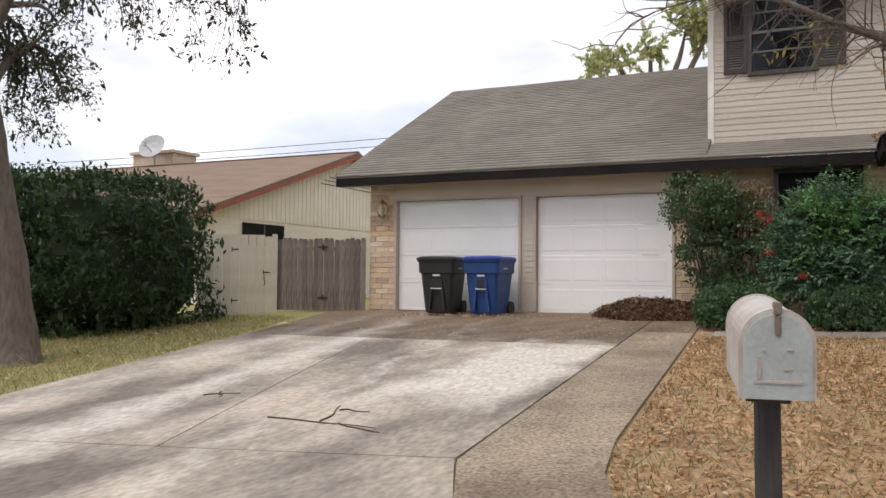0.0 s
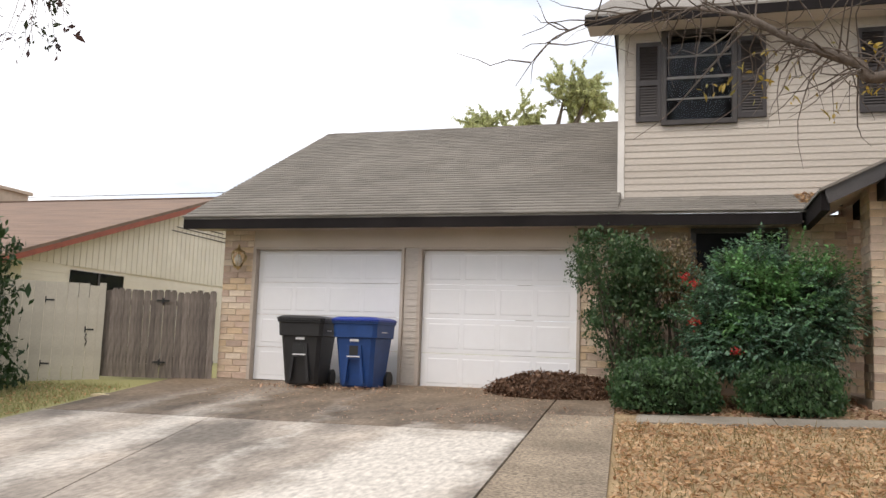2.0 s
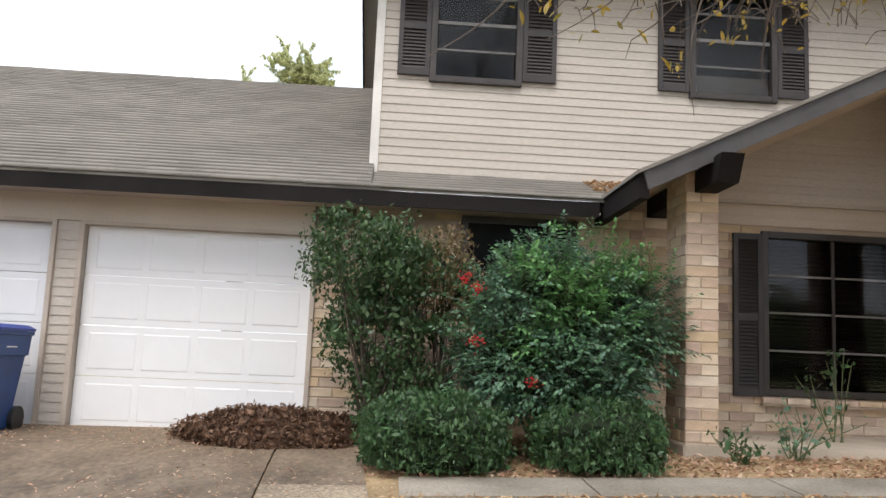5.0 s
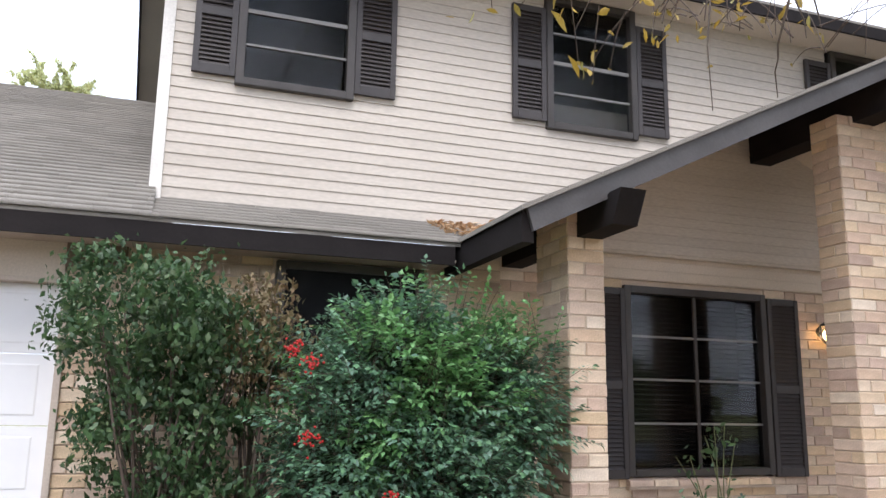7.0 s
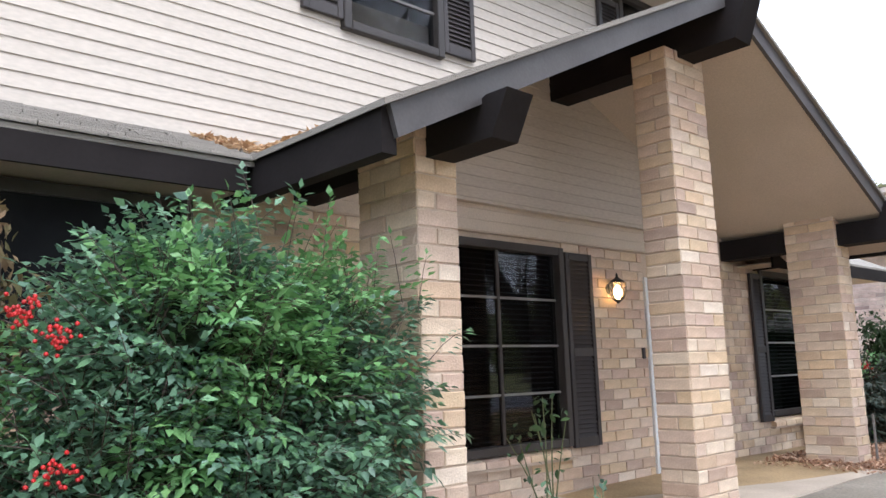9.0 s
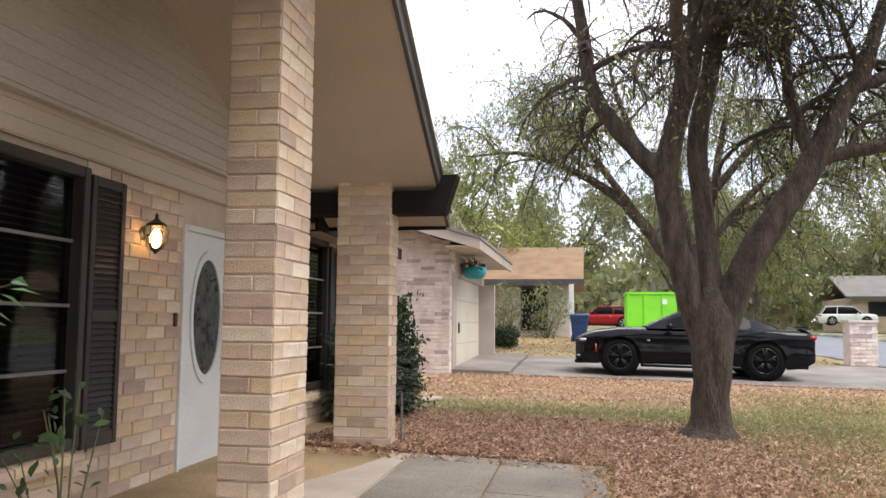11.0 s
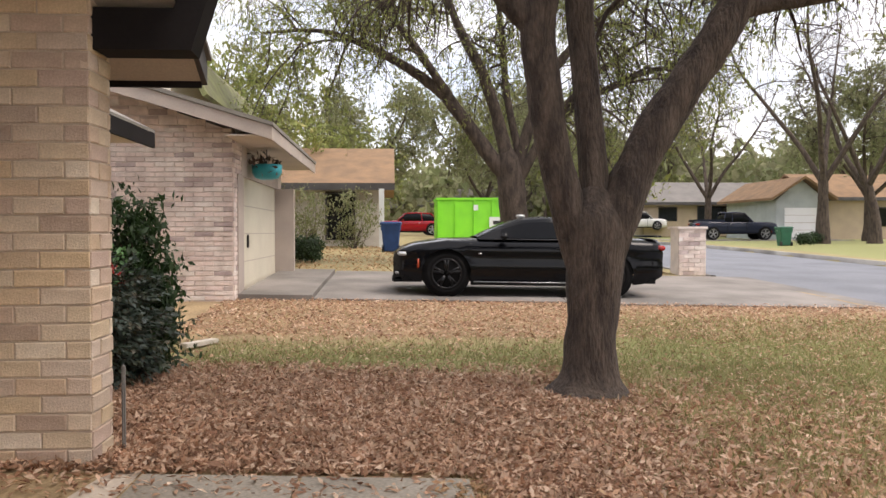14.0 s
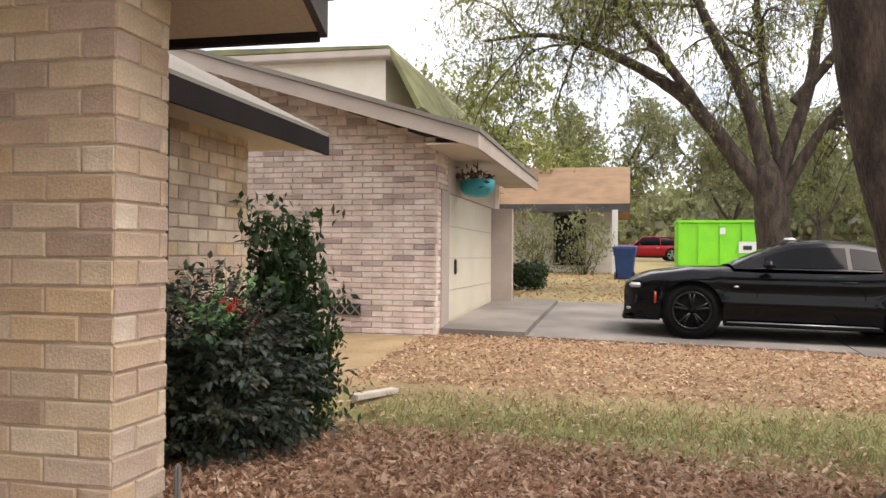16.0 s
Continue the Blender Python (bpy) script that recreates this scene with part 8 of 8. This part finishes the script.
walkway = empty("front_walk", label="concrete front walk along the flower bed", category="walkway", kind="structure")
M_WALK = mat("walk_concrete", (0.30, 0.265, 0.215), (0.19, 0.165, 0.13), 0.9, 1.3, 40, 0.4, grit=1.0)
edges = (-1.05, 0.4, 1.9, 3.4, 4.9, 6.4, 7.88)
for a, b in zip(edges, edges[1:]):
    slab("slab", a + 0.008, b - 0.008, 11.72 if a < 4 else 11.5, 12.36 if a < 4 else 12.45, walkway, M_WALK, 0.02)
slab("slab", 5.7, 7.88, 12.475, 13.34, walkway, M_WALK, 0.02)

edrive = empty("neighbour_driveway", label="neighbour's concrete driveway running to the street", category="driveway", kind="structure")
M_CONC2 = mat("pale_concrete", (0.28, 0.25, 0.225), (0.16, 0.145, 0.13), 0.85, 0.8, 40, 0.25)
slab("slab", 16.35, 22.3, 4.0, 9.0, edrive, M_CONC2, 0.03)
slab("slab", 16.55, 22.3, 9.02, 13.2, edrive, M_CONC2, 0.03)
slab("apron_slab", 16.5, 21.9, 13.22, 14.40, edrive, M_CONC2, 0.09)
slab("apron", lambda y: 15.4 + (y - 3.4) * 1.2, 22.6, 3.3, 3.98, edrive, M_CONC2, 0.0)
fdrive = empty("far_driveway", label="concrete driveway across the street", category="driveway", kind="structure")
slab("slab", 57.5, 62, -20, kerb_y(60) - 9.9, fdrive, M_CONC2, 0.03)
bed = empty("lawn_edging", label="thin pale edging strip along the lawn", category="edging", kind="structure")
slab("edging", lambda y: drive_left(y) - 0.16, lambda y: drive_left(y) - 0.03, 4.0, 12.4, bed, M_CONC2, 0.0)

# ---- small things on the ground ----
stake = tagged(link("stake", boxes((8.33, 8.365, 13.58, 13.6, 0.9, 1.645), bevel=0.008), M_MUNTIN), "flat grey plastic stake beside the brick column", "stake")
bm = boxes((-0.32, 0.32, -0.05, 0.05, -0.025, 0.025), bevel=0.008)
bmesh.ops.transform(bm, matrix=pose(12.55, 14.1, float(height(12.55, 14.1)) + 0.05, 3, 2, -20), verts=bm.verts)
tagged(link("board", bm, mat("pale_board", (0.62, 0.56, 0.48), None, 0.8, 5, 60, 0.2)), "short pale weathered board lying on leaves", "board")
srng = np.random.default_rng(9)
twig = empty("fallen_twig", -2.95, 5.85, 0.44, label="thin fallen twig lying on the driveway", category="twig")
tw = []
for a, b in (((-3.55, 5.75), (-2.55, 5.72)), ((-3.05, 5.75), (-3.25, 6.3)), ((-3.15, 6.15), (-2.9, 6.2)), ((-4.75, 6.35), (-4.45, 6.5)), ((-4.7, 6.5), (-4.5, 6.3)), ((-2.9, 5.74), (-2.45, 5.6))):
    line = [(a[0] + (b[0] - a[0]) * u + srng.normal(0, 0.02), a[1] + (b[1] - a[1]) * u + srng.normal(0, 0.02)) for u in np.linspace(0, 1, 5)]
    tw.append(tube(curve_points([(x, y, float(height(x, y)) + 0.037) for x, y in line], 3), np.linspace(0.007, 0.003, 13), 5))
v, q = join(tw)
child("twig_wood", fast_mesh("twig_wood", v, q, M_TWIG), twig)["kind"] = "stuff"

# ---- fallen leaves and grass ----
def litter(name, label, n, region, size, material, seed, lift=0.012, flat=0.72, keep=None):
    r = np.random.default_rng(seed)
    x, y = r.uniform(region[0], region[1], n), r.uniform(region[2], region[3], n)
    if keep is not None:
        k = r.uniform(0, 1, n) < keep(x, y)
        x, y = x[k], y[k]
    z = height(x, y) + lift + np.abs(r.normal(0, 0.012, len(x)))
    v, q = leaves(np.stack([x, y, z], 1), size, r, flat, 0.24, narrow=0.85)
    tagged(new(name, fast_mesh(name, v, q, material)), label, "leaves", kind="stuff")


def patchy(x, y, s=0.5, seed=0.0):
    return np.array([0.5 + 0.9 * noise.noise(Vector((a * s + seed, b * s, seed))) for a, b in zip(x, y)]).clip(0, 1)


def lawn_edge(x, y):
    return (x > strip_r(y) + 0.04) & (y > kerb_y(x) + 0.2)


litter("fallen_leaves", "tan fallen leaves over the front lawn", 60000, (-1.3, 7.8, 2.4, 11.7), 0.062, M_DRY_PALE, 91, keep=lambda x, y: lawn_edge(x, y) * (0.45 + 0.55 * patchy(x, y, 0.6)))
litter("fallen_leaves", "brown leaves and mulch in the front bed", 9000, (-2.0, 8.0, 12.37, 14.6), 0.065, M_DRY, 92, keep=lambda x, y: ((x < 1.6) | (y < 13.35)) * ((x < 5.7) | (y > 13.4)) * (x > -1.3 - (14.6 - y) * 0.05))
litter("fallen_leaves", "deep drift of brown leaves on the east lawn", 125000, (6.2, 11.6, 7.5, 14.6), 0.062, M_DRY, 93, 0.025, 0.5, keep=lambda x, y: np.where(x < 7.92, (y < 11.42) * np.clip((x - 6.0) / 1.6, 0, 1), 1.0) * np.clip(1.25 - np.maximum(0, (x - 10.2 - (12 - y) * -0.15)) * 0.9, 0.08, 1) * np.clip((y - 9.5) / 1.3, 0.10, 1))
litter("fallen_leaves", "scattered leaves on the east lawn", 70000, (7.5, 16.6, 2.6, 14.6), 0.058, M_DRY, 94, keep=lambda x, y: (y > kerb_y(x) + 0.2) * np.where(x > 13.3, 0.95, np.where(x < 11, 0.4, 0.2) + 0.35 * patchy(x, y, 0.5, 3.0)))
litter("fallen_leaves", "scattered leaves on the west lawn", 7000, (-11, -6, 4, 13), 0.07, M_DRY_PALE, 95, keep=lambda x, y: (x < drive_left(y) - 0.2) * (0.25 + 0.5 * patchy(x, y, 0.7, 5.0)))
litter("fallen_leaves", "leaf crumbs blown against the garage and drive edge", 8500, (-7.2, -1.0, 10.8, 14.6), 0.034, M_DRY, 96, 0.042, 0.85, keep=lambda x, y: np.clip((y - 10.5) / 5 + (x + 5) / 8, 0.02, 0.8) * patchy(x, y, 0.9, 9.0))
litter("fallen_leaves", "scattered leaves on lawns across the drive", 9000, (22.5, 36, 5, 16), 0.11, M_DRY_PALE, 97, keep=lambda x, y: 0.6 + 0 * x)


litter("fallen_leaves", "small heap of dry leaves round the bins", 700, (-6.7, -4.6, 13.45, 14.3), 0.05, M_DRY, 98, 0.05, 0.6, keep=lambda x, y: np.clip(1.3 - np.abs(y - 13.62) * 3, 0.1, 1) * patchy(x, y, 2.0, 2.0))
vr = np.random.default_rng(12)
vx = vr.uniform(0.98, 1.75, 420)
vy = vr.uniform(14.45, 14.95, 420)
v, q = leaves(np.stack([vx, vy, np.maximum(EAVE_Z + (vy - EAVE_Y) * STEP_S, porch_z(XL) + (vx - XL) * SL) + vr.uniform(0.02, 0.05, 420)], 1), 0.06, vr, 0.6, 0.3)
tagged(new("roof_debris", fast_mesh("roof_debris", v, q, M_DRY_PALE)), "rust-brown dead leaves caught in the roof valley", "leaves", kind="stuff")


def grass(name, label, n, region, size, material, seed, keep=None):
    r = np.random.default_rng(seed)
    x, y = r.uniform(region[0], region[1], n), r.uniform(region[2], region[3], n)
    if keep is not None:
        k = r.uniform(0, 1, n) < keep(x, y)
        x, y = x[k], y[k]
    n = len(x)
    z = height(x, y)
    a, h = r.uniform(0, 2 * np.pi, n), size * np.exp(r.normal(0, 0.4, n))
    w = 0.005
    lean = r.normal(0, 0.55, (n, 2)) * h[:, None]
    p = np.stack([x, y, z], 1)
    d = np.stack([np.cos(a) * w, np.sin(a) * w, np.zeros(n)], 1)
    tip = p + np.stack([lean[:, 0], lean[:, 1], h], 1)
    v = np.stack([p - d, p + d, tip + d * 0.3, tip - d * 0.3], 1).reshape(-1, 3)
    q = (np.arange(n) * 4)[:, None] + np.arange(4)[None]
    tagged(new(name, fast_mesh(name, v, q, material)), label, "grass", kind="stuff")


M_BLADE = leaf_mat("grass_blade", [(0.25, 0.275, 0.10), (0.34, 0.34, 0.14), (0.46, 0.38, 0.20), (0.20, 0.24, 0.085)], 0.7)
M_BLADE_DRY = leaf_mat("dry_grass_blade", [(0.34, 0.25, 0.11), (0.26, 0.20, 0.09), (0.20, 0.18, 0.07), (0.42, 0.31, 0.16)], 0.8)
grass("grass", "green grass band across the east lawn", 60000, (9.5, 15, 3.5, 14.0), 0.045, M_BLADE, 101, keep=lambda x, y: np.clip(1.1 - np.abs(x - 12.0 - (12 - y) * 0.1) * np.where(y > 9, 0.85, 0.3), 0.05, 1))
grass("grass", "thin yellow-green grass among the leaves", 42000, (6.5, 11.8, 3.0, 10.8), 0.04, M_BLADE, 104, keep=lambda x, y: np.clip((x - 6.3) / 2, 0, 1) * np.clip((11.0 - y) / 1.2, 0, 1))
grass("grass", "dry grass on the front lawn", 26000, (-1.2, 9.5, 2.5, 11.6), 0.04, M_BLADE_DRY, 102, keep=lambda x, y: lawn_edge(x, y) * 1.0)
grass("grass", "yellow-green grass on the west lawn", 30000, (-11.5, -6, 3.5, 13.2), 0.05, M_BLADE, 103, keep=lambda x, y: (x < drive_left(y) - 0.18) * 1.0)

# ---- bricks of the walls ----
brick_face(wall_garage, -7.99, -7.425, 0.9, 3.46, facing_front(WALL_G), seed=41)
brick_face(wall_garage, -2.035, 1.6, 0.9, 3.46, facing_front(WALL_G), holes=((-0.46, 0.865, 2.2, 3.5),), seed=42)
brick_face(wall_porch, 5.36, 6.33, 1.09, 3.48, facing_front(WALL_P), seed=43)
brick_face(wall_porch, 1.6, 5.36, 1.0, 3.48, facing_front(WALL_P), holes=((PW[0], PW[1], 1.42, 3.6),), seed=44)
brick_face(wall_porch, 7.35, 11.95, 1.0, 3.48, facing_front(WALL_P), holes=((W3[0], W3[1], 1.42, 3.6),), singly=False, seed=45)
brick_face(east, EY + 0.02, 21.5, 1.3, 4.05, facing_west(EX), singly=False, seed=46, joined_mat=M_PALE_J, course=0.078, blen=0.3)
brick_face(east, EX, 17.0, 1.3, 4.0, facing_front(EY), singly=False, seed=47, joined_mat=M_PALE_J, course=0.078)
